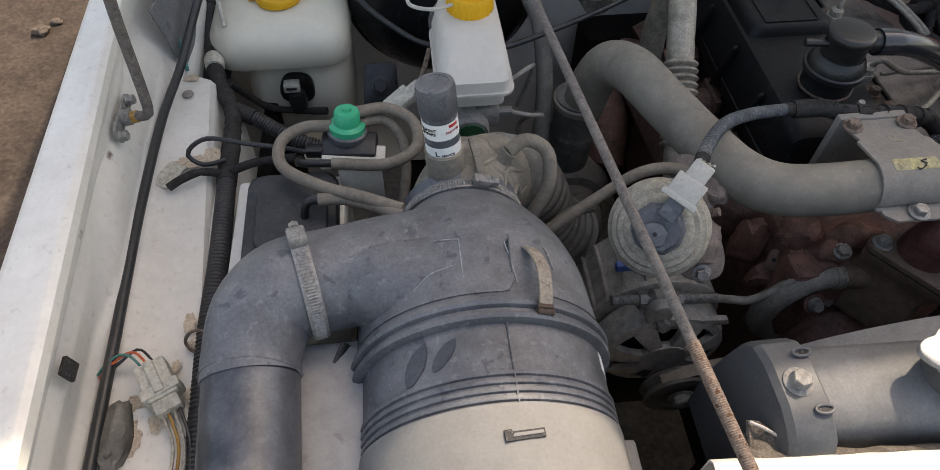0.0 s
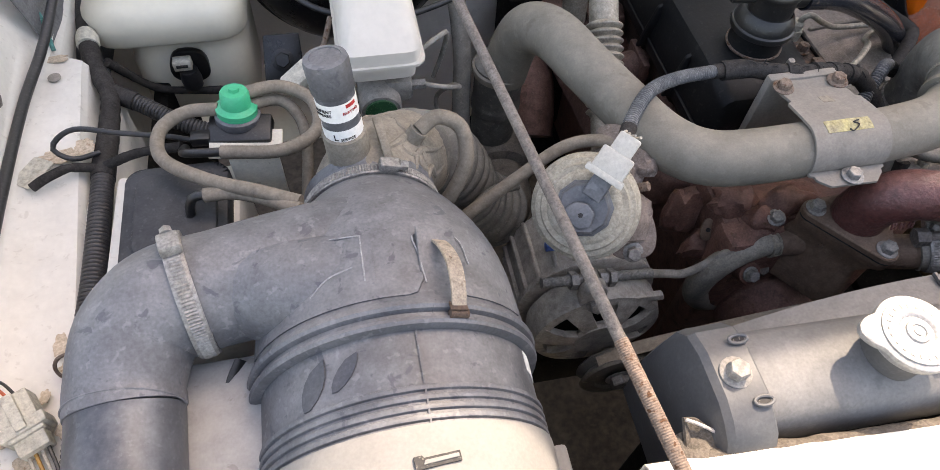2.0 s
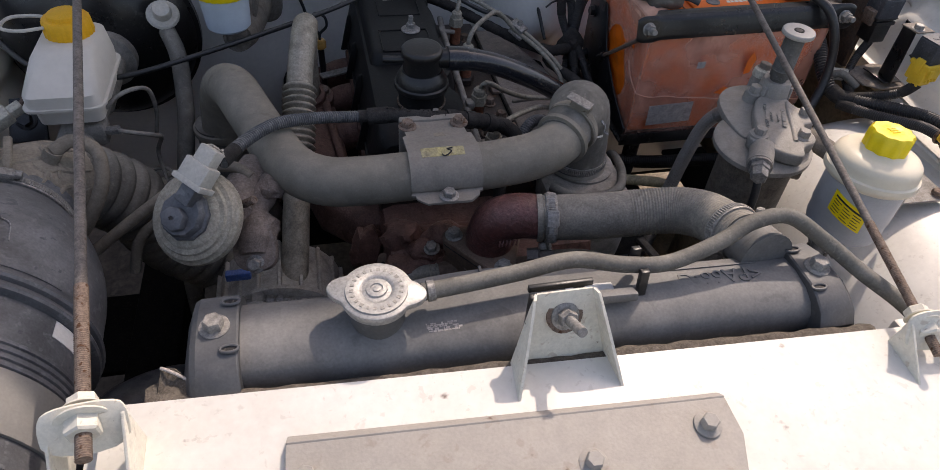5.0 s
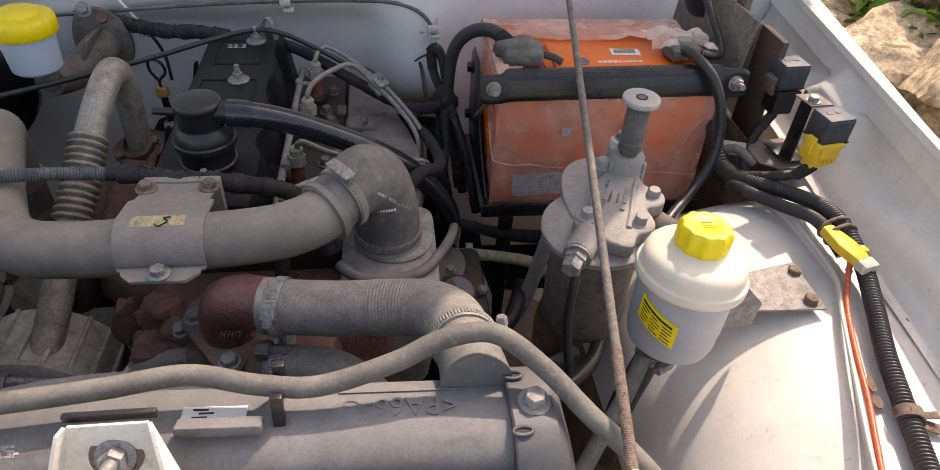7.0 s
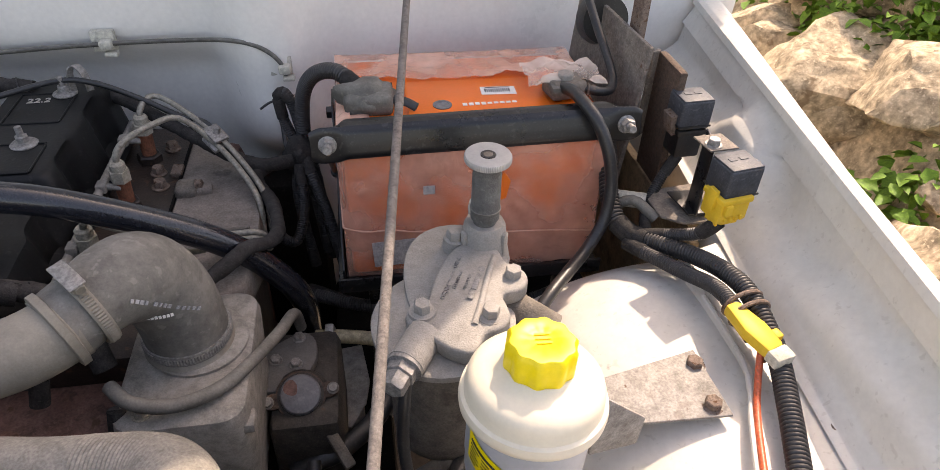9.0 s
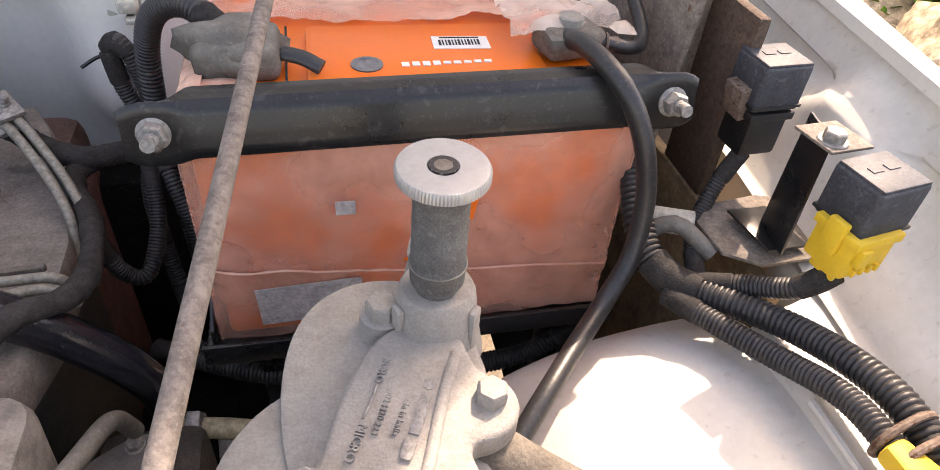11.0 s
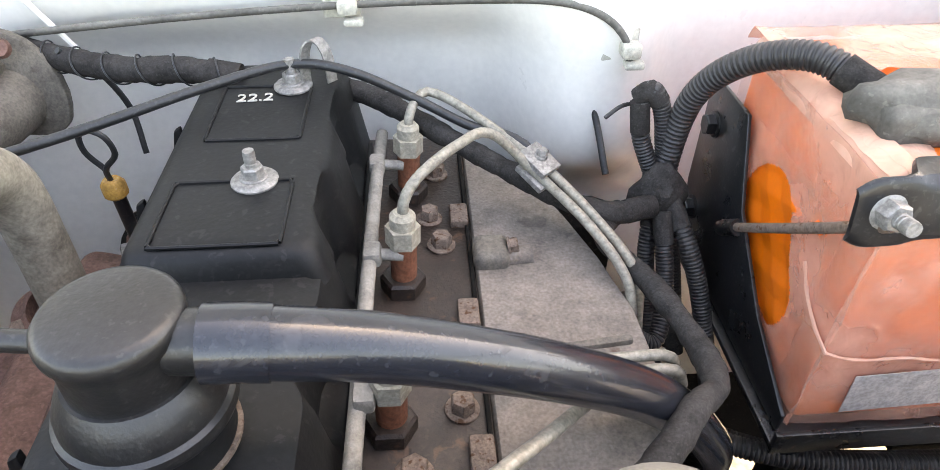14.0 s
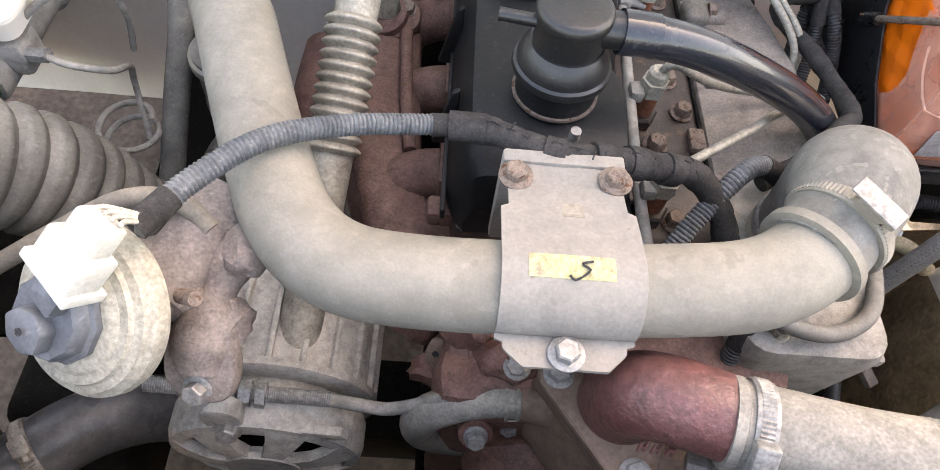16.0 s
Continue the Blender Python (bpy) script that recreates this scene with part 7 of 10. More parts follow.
part("clamp_plate", box(0.026, 0.020, 0.005, at(0.157, 0.629, 0.9120, 0, 22, -48), 0.001), STEEL, pcl)
part("clamp_screw", hexbolt((0.160, 0.633, 0.9245), (0.2, 0, 1), 0.0045, 0.005, 0.005), STEEL, pcl)

# looms round the engine
tube_thing("engine_loom", [(-0.01, 0.750, 0.935), (0.046, 0.712, 0.930), (0.092, 0.678, 0.918), (0.140, 0.648, 0.903), (0.201, 0.612, 0.889), (0.246, 0.622, 0.884)], 0.0085, TAPE, "dusty taped loom behind the injectors", "wiring", style="taped")
tube_thing("engine_loom", [(-0.30, 0.80, 0.955), (-0.17, 0.735, 0.955), (-0.10, 0.715, 0.960), (-0.06, 0.71, 0.955)], 0.0100, TAPE, "taped loom along the firewall", "wiring", style="taped")
tube_thing("engine_loom", [(0.222, 0.622, 0.882), (0.205, 0.604, 0.880), (0.2074, 0.582, 0.878), (0.226, 0.540, 0.878), (0.236, 0.484, 0.882), (0.231, 0.450, 0.891), (0.211, 0.430, 0.900), (0.193, 0.411, 0.896), (0.170, 0.394, 0.889), (0.14, 0.380, 0.882)], 0.0078, TAPE, "dusty taped loom curving round the engine", "wiring", style="taped")
tube_thing("engine_loom", [(-0.266, 0.226, 1.000), (-0.245, 0.260, 0.999), (-0.215, 0.294, 0.9945), (-0.175, 0.319, 0.982), (-0.13, 0.335, 0.970), (-0.100, 0.341, 0.965)], 0.0070, LOOMG, "grey ribbed conduit from the valve connector", "wiring", style="ribbed")
frayed = tube_thing("engine_loom", [(-0.112, 0.339, 0.966), (-0.085, 0.336, 0.968), (-0.05, 0.318, 0.972), (-0.02, 0.318, 0.970), (0.02, 0.326, 0.958), (0.058, 0.336, 0.940), (0.085, 0.322, 0.915), (0.10, 0.300, 0.88)], 0.0095, TAPE, "frayed taped loom across the engine front", "wiring", style="taped")
rngf = random.Random(21)
fpath, flen = spline([(-0.085, 0.336, 0.968), (-0.05, 0.318, 0.972), (-0.02, 0.318, 0.970), (0.02, 0.326, 0.958), (0.058, 0.336, 0.940)], 0.006)
strands = []
for k in range(26):
    q = fpath[rngf.randrange(1, len(fpath) - 1)] + Vector((0, 0, 0.008))
    d = Vector((rngf.uniform(-1, 1), rngf.uniform(-1, 0.4), rngf.uniform(0.0, 0.9))) * 0.006
    strands.append(sweep([q, q + d, q + d * 1.8 + Vector((rngf.uniform(-0.004, 0.004), 0, -0.005))], 0.0005, 5, 0.002))
part("frayed_threads", join(*strands), TAPE, frayed, "loose tape threads")
for s in (0.25, 0.45, 0.6, 0.8):
    i = int(s * len(fpath))
    part("tape_lap", sweep([fpath[i], fpath[i + 1], fpath[i + 2]], 0.0112, 12, 0.002), TAPE, frayed)
tube_thing("engine_loom", [(0.135, 0.36, 0.915), (0.115, 0.357, 0.930), (0.094, 0.342, 0.936), (0.070, 0.320, 0.918), (0.052, 0.300, 0.895), (0.045, 0.285, 0.86)], 0.0075, LOOMG, "black ribbed conduit beside the pipe", "wiring", style="ribbed")
tube_thing("engine_loom", [(0.115, 0.262, 0.87), (0.112, 0.250, 0.84), (0.108, 0.240, 0.80)], 0.0075, LOOM, "black ribbed conduit dropping beside the intake", "wiring", style="ribbed")
for pts in ([(0.236, 0.660, 0.952), (0.240, 0.656, 0.924), (0.252, 0.650, 0.895), (0.262, 0.645, 0.873), (0.268, 0.630, 0.830), (0.280, 0.600, 0.750)],
            [(0.235, 0.664, 0.953), (0.244, 0.659, 0.961), (0.253, 0.656, 0.944), (0.260, 0.652, 0.907), (0.268, 0.648, 0.873), (0.277, 0.630, 0.820), (0.286, 0.600, 0.740)],
            [(0.255, 0.640, 0.880), (0.248, 0.620, 0.845), (0.252, 0.605, 0.800), (0.262, 0.585, 0.740)]):
    tube_thing("firewall_loom", pts, 0.0070, LOOM, "black ribbed conduit by the battery bracket", "wiring", "looms by the battery", style="ribbed")
tube_thing("firewall_loom", [(0.338, 0.560, 1.008), (0.312, 0.590, 1.017), (0.285, 0.620, 1.000), (0.268, 0.645, 0.962), (0.262, 0.650, 0.905), (0.262, 0.640, 0.87)], 0.0095, LOOM, "thick ribbed battery lead conduit", "wiring", style="ribbed")
tube_thing("firewall_loom", [(0.262, 0.630, 0.884), (0.272, 0.605, 0.862), (0.283, 0.590, 0.830), (0.292, 0.575, 0.790), (0.305, 0.560, 0.730)], 0.0075, LOOM, "black ribbed conduit running down by the tray", "wiring", style="ribbed")
tube_thing("firewall_loom", [(0.254, 0.620, 0.880), (0.256, 0.590, 0.835), (0.246, 0.560, 0.806), (0.228, 0.558, 0.812), (0.215, 0.560, 0.850)], 0.0070, LOOM, "looped black ribbed conduit", "wiring", style="ribbed")
wrapped = thing("loom_tie", (-0.13, 0.722, 0.955), "thin dark wire wound round the firewall loom", "wire")
wpath, wlen = spline([(-0.30, 0.80, 0.955), (-0.17, 0.735, 0.955), (-0.10, 0.715, 0.960), (-0.06, 0.71, 0.955)], 0.002)
helix = []
for k in range(0, len(wpath) - 4):
    tz = basis(wpath[k], wpath[k + 1] - wpath[k])
    a = k * 0.42
    helix.append(tz @ Vector((0.0116 * math.cos(a), 0.0116 * math.sin(a), 0)))
part("strand", sweep(helix, 0.0007, 5, 0.003), RUBBERD, wrapped)
lw = thing("loom_junction", (0.255, 0.638, 0.885), "lumpy taped loom junction at the firewall", "wiring")
part("tape_wrap", stone((0.254, 0.637, 0.886), (0.019, 0.015, 0.022), 8.1), TAPE, lw)
part("tape_wrap", sweep([(0.245, 0.636, 0.882), (0.256, 0.632, 0.872), (0.262, 0.628, 0.858)], lambda s, L: 0.014 + 0.003 * noise.noise(Vector((s * 90, 1, 0))), 12, 0.003), TAPE, lw)
tie = thing("cable_tie", (0.240, 0.68, 0.945), "white cable tie with a black tail", "cable tie")
part("band", lathe([(0.011, -0.003), (0.0125, -0.003), (0.0125, 0.003), (0.011, 0.003)], basis((0.248, 0.676, 0.943), (0.1, -0.5, -0.6)), 20), CONNG, tie)
part("tail", sweep([(0.240, 0.672, 0.945), (0.225, 0.668, 0.944), (0.212, 0.662, 0.938)], 0.0016, 6, 0.004), BLACK, tie)

# dipstick
dip = thing("dipstick", (-0.157, 0.66, 0.75), "dipstick with amber stop and black wire loop", "dipstick")
part("tube", sweep([(-0.155, 0.665, 0.70), (-0.157, 0.660, 0.885)], 0.0052, 12, 0.01), BLACKM, dip)
part("stop", lathe([(0.006, 0), (0.009, 0.003), (0.009, 0.012), (0.006, 0.016), (0, 0.016)], at(-0.157, 0.659, 0.885), 16), TAN, dip, "amber plastic stop")
part("loop", sweep([(-0.157, 0.659, 0.898), (-0.156, 0.656, 0.912), (-0.145, 0.655, 0.925), (-0.148, 0.653, 0.942), (-0.163, 0.655, 0.945), (-0.166, 0.656, 0.928), (-0.157, 0.658, 0.910)], 0.0022, 8, 0.004), RUBBERD, dip)
part("tube_bracket", box(0.05, 0.016, 0.004, at(-0.138, 0.650, 0.845, 0, 0, 20), 0.001), STEEL, dip)

# EGR crossover pipe with bellows, exhaust manifold
xp = thing("crossover_pipe", (-0.19, 0.47, 0.9), "stainless crossover pipe with a bellows section", "pipe")
part("upper_pipe", sweep([(-0.180, 0.586, 0.848), (-0.181, 0.590, 0.900), (-0.177, 0.582, 0.950), (-0.175, 0.557, 0.976), (-0.180, 0.530, 0.970), (-0.187, 0.495, 0.948), (-0.191, 0.470, 0.931)], 0.0172, 24, 0.005), BELLOW, xp, "heat tinted bent steel pipe")
part("bellows", sweep([(-0.191, 0.472, 0.932), (-0.196, 0.432, 0.903), (-0.203, 0.385, 0.868)], lambda s, L: 0.0175 + 0.0052 * (0.5 - 0.5 * math.cos(2 * math.pi * s / 0.0090)) ** 0.55, 28, 0.0009), BELLOW, xp, "ringed steel bellows")
part("lower_pipe", sweep([(-0.202, 0.388, 0.870), (-0.210, 0.335, 0.832), (-0.218, 0.28, 0.79), (-0.225, 0.24, 0.76)], 0.0172, 24, 0.006), BELLOW, xp)
exh = thing("exhaust_manifold", (-0.17, 0.47, 0.77), "red brown rusty cast exhaust manifold", "manifold")
log_path = [Vector(q) for q in ((-0.182, 0.655, 0.795), (-0.180, 0.60, 0.808), (-0.177, 0.54, 0.812), (-0.172, 0.47, 0.812), (-0.166, 0.41, 0.806), (-0.152, 0.368, 0.797), (-0.122, 0.346, 0.790), (-0.09, 0.340, 0.788))]
log_rings = []
for k, q in enumerate(log_path):
    m = basis(q, log_path[min(k + 1, len(log_path) - 1)] - log_path[max(k - 1, 0)], (0.28, 0, 1))
    h = 0.062 + 0.006 * noise.noise(Vector((k * 1.7, 0, 0)))
    log_rings.append([m @ Vector((x, y, 0)) for x, y in rounded(h, 0.064, 0.017, 5)])
part("log", loft(log_rings), EXH, exh, "broad flat sided cast log", sharp=50)
part("log_ridge", sweep([(-0.160, 0.60, 0.842), (-0.156, 0.54, 0.845), (-0.150, 0.47, 0.845), (-0.143, 0.42, 0.838)], 0.006, 10, 0.006), EXH, exh)
fm2 = basis((-0.179, 0.579, 0.842), (-0.10, -0.42, 0.9), (1, 0, 0))
part("pad", loft([[fm2 @ Vector((x * k, y * k, z)) for x, y in smooth_poly([(-0.034, -0.016), (-0.006, -0.032), (0.030, -0.018), (0.034, 0.012), (0.0, 0.030), (-0.034, 0.014)], 2)] for k, z in ((1.06, -0.045), (1.0, -0.020), (1.0, -0.002))]), EXH, exh, sharp=50)
part("flange", prism(smooth_poly([(-0.036, -0.014), (-0.006, -0.031), (0.034, -0.016), (0.036, 0.012), (0.0, 0.029), (-0.036, 0.014)], 2), 0.010, fm2, 0.003), EXH, exh, "pipe flange")
part("flange_neck", lathe([(0.0235, 0.008), (0.0240, 0.013), (0.0225, 0.018), (0.0185, 0.0205), (0.0172, 0.0205), (0.0172, 0.008)], fm2, 28), EXH, exh)
for x, y in ((-0.022, -0.014), (0.023, 0.006)):
    part("flange_bolt", hexbolt(tuple(fm2 @ Vector((x, y, 0.010))), (-0.10, -0.42, 0.9), 0.007, 0.007, 0.0085), RUSTY, exh)
for y in (0.40, 0.50, 0.60, 0.68):
    part("runner", sweep([(-0.165, y, 0.81), (-0.13, y + 0.005, 0.825), (-0.10, y + 0.005, 0.828)], 0.022, 16, 0.006), EXH, exh)
    part("runner_flange", box(0.010, 0.055, 0.050, at(-0.112, y + 0.005, 0.828), 0.003), EXH, exh)
part("lug", box(0.024, 0.020, 0.018, at(-0.112, 0.347, 0.856), 0.004), EXH, exh)

part("outlet", sweep([(-0.235, 0.60, 0.77), (-0.24, 0.55, 0.76), (-0.25, 0.50, 0.72)], 0.035, 20, 0.01), ENGINE, exh)

# charge pipe with saddle plate and hoses
cp = thing("charge_pipe", (-0.08, 0.23, 0.94), "dusty grey beige charge-air pipe crossing the engine front", "pipe")
cpts = [(-0.3012, 0.485, 0.858), (-0.295, 0.479, 0.905), (-0.2843, 0.461, 0.9435), (-0.2678, 0.426, 0.960), (-0.2475, 0.3715, 0.960), (-0.2248, 0.3129, 0.9588), (-0.202, 0.265, 0.9567), (-0.171, 0.2378, 0.9564), (-0.125, 0.2293, 0.958), (-0.040, 0.229, 0.9615), (0.0445, 0.2333, 0.9657), (0.083, 0.2420, 0.970), (0.114, 0.2622, 0.9745)]
part("pipe", sweep(cpts, lambda s, L: 0.0268 + 0.0012 * min(1, max(0, (0.24 - s) / 0.10)), 36, 0.006), PIPE, cp)
part("pipe_end_bead", lathe([(0.0268, -0.004), (0.0290, 0), (0.0268, 0.004)], basis((0.108, 0.258, 0.974), (0.8, 0.55, 0.1)), 36), PIPE, cp)
part("branch_boss", sweep([(-0.240, 0.285, 0.944), (-0.262, 0.245, 0.938), (-0.275, 0.222, 0.935)], 0.021, 20, 0.006), CASTP, cp, "red brown cast branch to the valve")
# saddle plate
sp = thing("saddle_plate", (-0.04, 0.25, 0.975), "bare dusty steel saddle plate bolted over the charge pipe", "plate")
def saddle(u, v):
    w = 0.0345 + (0.0045 if 0.30 < v < 0.84 else 0)
    x = -0.041 + (2 * u - 1) * w
    if v < 0.42:
        t = v / 0.42
        y, z = 0.312 - t * 0.059, 0.9775 + 0.0100 * max(0, t - 0.35) / 0.65
    elif v < 0.80:
        t = (v - 0.42) / 0.38
        a = math.radians(90 - 18 + t * 118)
        y, z = 0.2297 + 0.0296 * math.cos(a), 0.9620 + 0.0296 * math.sin(a)
    else:
        t = (v - 0.80) / 0.20
        y, z = 0.2012 - 0.0185 * t, 0.9580 - 0.0005 * t
        x = -0.041 + (2 * u - 1) * (w - 0.020 * max(0, t - 0.45))
    return Vector((x, y, z + 0.001 * noise.noise(Vector((u * 3, v * 5, 0)))))
part("plate", sheet(14, 60, saddle, 0.0028), PLATE, sp, sharp=50)
for x, y, z in ((-0.071, 0.293, 0.9795), (-0.011, 0.294, 0.9795), (-0.041, 0.1905, 0.9592)):
    part("bolt", hexbolt((x, y, z), (0, -0.02, 1), 0.0070, 0.0065, 0.0105, turn=x * 500), RUSTY if y > 0.25 else STEEL, sp, "flanged hex bolt")
part("sticker", sheet(10, 6, lambda u, v: saddle(0.18 + 0.60 * u, 0.455 + 0.085 * v) + Vector((0, 0, 0.0004)), 0.0006), YSTICK, sp, "worn yellow sticker with a handwritten mark")
part("pen_mark", sweep([saddle(0.62, 0.478) + Vector((0, 0, 0.0014)), saddle(0.54, 0.49) + Vector((0, 0, 0.0014)), saddle(0.60, 0.51) + Vector((0, 0, 0.0014)), saddle(0.50, 0.545) + Vector((0, 0, 0.0014)), saddle(0.46, 0.53) + Vector((0, 0, 0.0014))], 0.0007, 6, 0.002), INK, sp)
part("old_glue", sheet(6, 4, lambda u, v: saddle(0.45 + 0.16 * u, 0.27 + 0.08 * v) + Vector((0, 0, 0.0002)), 0.0003), AGED, sp, "old glue patch")
part("leg", box(0.075, 0.010, 0.09, at(-0.041, 0.309, 0.935), 0.002), PLATE, sp)

tb = thing("turbo_outlet_hose", (-0.306, 0.49, 0.80), "dark ribbed rubber hose under the charge pipe", "hose")
part("sleeve", sweep([(-0.306, 0.489, 0.872), (-0.307, 0.490, 0.82), (-0.308, 0.492, 0.74)], lambda s, L: 0.0315 + (0.0015 if 0.06 < s < 0.075 else 0.0) - 0.002 * s / L, 32, 0.003), RUBBER, tb)
part("joint_ring", lathe([(0.0315, -0.005), (0.0345, -0.004), (0.0350, 0.0), (0.0345, 0.004), (0.0315, 0.005)], basis((-0.3062, 0.489, 0.864), (0.02, -0.02, 1)), 40), PIPE, tb, "dusty metal joint ring")
turbo = thing("turbocharger", (-0.30, 0.47, 0.62), "dirty cast turbocharger housing below the hoses", "turbo")
part("housing", lathe([(0, 0), (0.04, 0), (0.062, 0.02), (0.065, 0.045), (0.05, 0.07), (0.03, 0.075), (0, 0.075)], basis((-0.305, 0.52, 0.69), (0, -1, 0.1)), 36), ALUD, turbo)
part("compressor_snout", sweep([(-0.305, 0.44, 0.70), (-0.31, 0.40, 0.71), (-0.33, 0.365, 0.73)], 0.040, 24, 0.008), ALUD, turbo)

el = thing("intake_elbow", (0.16, 0.32, 0.87), "dusty grey rubber intake elbow with clamps", "hose")
part("elbow", sweep([(0.103, 0.256, 0.973), (0.117, 0.271, 0.978), (0.133, 0.294, 0.979), (0.148, 0.318, 0.967), (0.158, 0.330, 0.938), (0.163, 0.333, 0.905), (0.164, 0.333, 0.872)], lambda s, L: 0.0290 + 0.0080 * min(1, max(0, (s - 0.022) / 0.045)), 40, 0.004), ELBOW, el, "dusty moulded rubber elbow")
marks = [Vector((0.1555, 0.2685, 0.9847)), Vector((0.1668, 0.2795, 0.9698)), Vector((0.1760, 0.2960, 0.9492)), Vector((0.1910, 0.3100, 0.9326))]
norms = [Vector((0.74, -0.60, 0.29)), Vector((0.80, -0.58, -0.10)), Vector((0.66, -0.72, -0.15)), Vector((0.78, -0.62, -0.03))]
for k in range(15):
    q = k / 15 * 3
    s = int(q)
    c, d = marks[s].lerp(marks[s + 1], q - s), marks[s + 1] - marks[s]
    nrm = norms[s].lerp(norms[s + 1], q - s)
    if k not in (4, 9):
        part("print_bar", box(0.0024 + 0.0006 * (k % 3), 0.0032, 0.0010, basis(tuple(c), tuple(nrm), tuple(d)), 0), PALEDGE, el, "faded white moulding print")
part("lip", lathe([(0.0290, -0.004), (0.0325, -0.003), (0.0325, 0.003), (0.0290, 0.004)], basis((0.104, 0.257, 0.973), (0.72, 0.65, 0.15)), 40), PIPE, el)
clamp(el, (0.121, 0.2735, 0.978), (0.72, 0.65, 0.15), 0.0306, 0.010, (0.02, -0.2, 0.98), PIPE)
part("clamp_plate", box(0.0016, 0.030, 0.0125, basis((0.121, 0.2735, 0.978), (0.72, 0.65, 0.15), (0.02, -0.2, 0.98)) @ pose(0.0408, 0, 0), 0.0006), STEEL, el, "bright worm housing plate of the clamp")
clamp(el, (0.164, 0.333, 0.885), (0, 0, 1), 0.0373, 0.010, (0, 1, 0), STEEL)
part("bead", lathe([(0.0365, -0.004), (0.040, 0), (0.0365, 0.004)], at(0.164, 0.333, 0.874), 40), PIPE, el)
for k in range(16):
    th = radians(229 + 4.6 * k)
    part("print_bar", box(0.0007, 0.0022, 0.0028, at(0.1540 + 0.0376 * math.cos(th), 0.3240 + 0.0376 * math.sin(th), 0.9525 - 0.0004 * k, 0, 0, math.degrees(th)), 0), PAPER, el)
im2 = thing("intake_manifold", (0.165, 0.32, 0.70), "grey cast intake manifold box under the elbow", "manifold")
part("casting", loft([[Vector((0.165 + x, 0.320 + y, z)) for x, y in rounded(w, d, 0.02, 4)] for w, d, z in ((0.09, 0.13, 0.70), (0.105, 0.155, 0.78), (0.112, 0.165, 0.855), (0.108, 0.160, 0.866), (0.098, 0.15, 0.869))]), ALU, im2, "dusty grey casting", sharp=40)
part("port", lathe([(0.044, 0), (0.044, 0.008), (0.040, 0.010), (0, 0.010)], at(0.172, 0.334, 0.864), 36), ALU, im2)
part("side_lug", box(0.05, 0.02, 0.012, at(0.200, 0.255, 0.845), 0.003), ALU, im2)
part("bolt", hexbolt((0.135, 0.255, 0.868), (0, 0, 1), 0.006, 0.006, 0.008), CADM, im2)
tube_thing("boost_hose", [(0.110, 0.275, 0.885), (0.130, 0.256, 0.884), (0.165, 0.250, 0.882), (0.200, 0.268, 0.878), (0.222, 0.305, 0.868), (0.240, 0.355, 0.850), (0.250, 0.400, 0.83), (0.252, 0.42, 0.79)], 0.0062, RUBBER, "thin grey hose looped round the intake", "hose")

# upper radiator hose and thermostat
th = thing("thermostat_housing", (0.0, 0.185, 0.80), "rusty red brown cast thermostat housing", "housing")
corners = ((-0.029, 0.209), (0.0146, 0.146), (0.040, 0.212))
def tri_plate(r, z, shift=(0, 0)):
    """A three cornered outline with rounded corners of radius r at height z."""
    out = []
    for k, (x, y) in enumerate(corners):
        (px, py), (nx, ny) = corners[k - 1], corners[(k + 1) % 3]
        a0 = math.atan2(y - py, x - px) - math.pi / 2
        a1 = math.atan2(ny - y, nx - x) - math.pi / 2
        if a1 < a0:
            a1 += 2 * math.pi
        for i in range(8):
            a = a0 + (a1 - a0) * i / 7
            out.append(Vector((x + shift[0] + r * math.cos(a), y + shift[1] + r * math.sin(a), z + 0.06 * (0.19 - y))))
    return out
part("base_casting", loft([tri_plate(0.012, 0.8725), tri_plate(0.0115, 0.862), tri_plate(0.007, 0.852, (0.0, 0.004)), tri_plate(0.004, 0.835, (-0.006, 0.010)), tri_plate(0.012, 0.805, (-0.010, 0.012)), tri_plate(0.016, 0.770, (-0.006, 0.016))]), BROWNC, th, "brown dusty cast housing", sharp=40)
part("gasket", loft([tri_plate(0.0125, 0.8727), tri_plate(0.0125, 0.8742)]), INK, th)
part("flange", loft([tri_plate(0.0122, 0.8743), tri_plate(0.0130, 0.8752), tri_plate(0.0130, 0.8810), tri_plate(0.0118, 0.8826)]), BROWNC, th, "three cornered flange", sharp=30)
part("spigot_boss", sweep([(-0.010, 0.206, 0.822), (-0.030, 0.2085, 0.820), (-0.045, 0.209, 0.819)], lambda s, L: 0.020 - 0.006 * s / L, 20, 0.004), BROWNC, th, "cast spigot of the heater hose")
for k in range(3):
    part("cast_mark", box(0.0050, 0.0015, 0.0075, at(-0.018 + 0.009 * k, 0.1835 - 0.009 * k, 0.846, 14, 0, -55), 0.0005), BROWNC, th)
for x, y, z in ((-0.029, 0.209, 0.882), (0.0146, 0.146, 0.8855)):
    part("bolt", hexbolt((x, y, z), (0, -0.05, 1), 0.0078, 0.0075, 0.0105, turn=20), BRKG, th, "dull zinc hex bolt")
part("bolt", hexbolt((-0.0514, 0.2251, 0.848), (-0.2, -0.3, 1), 0.0075, 0.0070, 0.0100, turn=5), BRKG, th, "dull zinc hex bolt")
part("side_bolt", hexbolt((-0.048, 0.205, 0.775), (-0.1, -0.7, 0.6), 0.0075, 0.0070, 0.0100, turn=5), RODM, th, "dark dusty hex bolt")
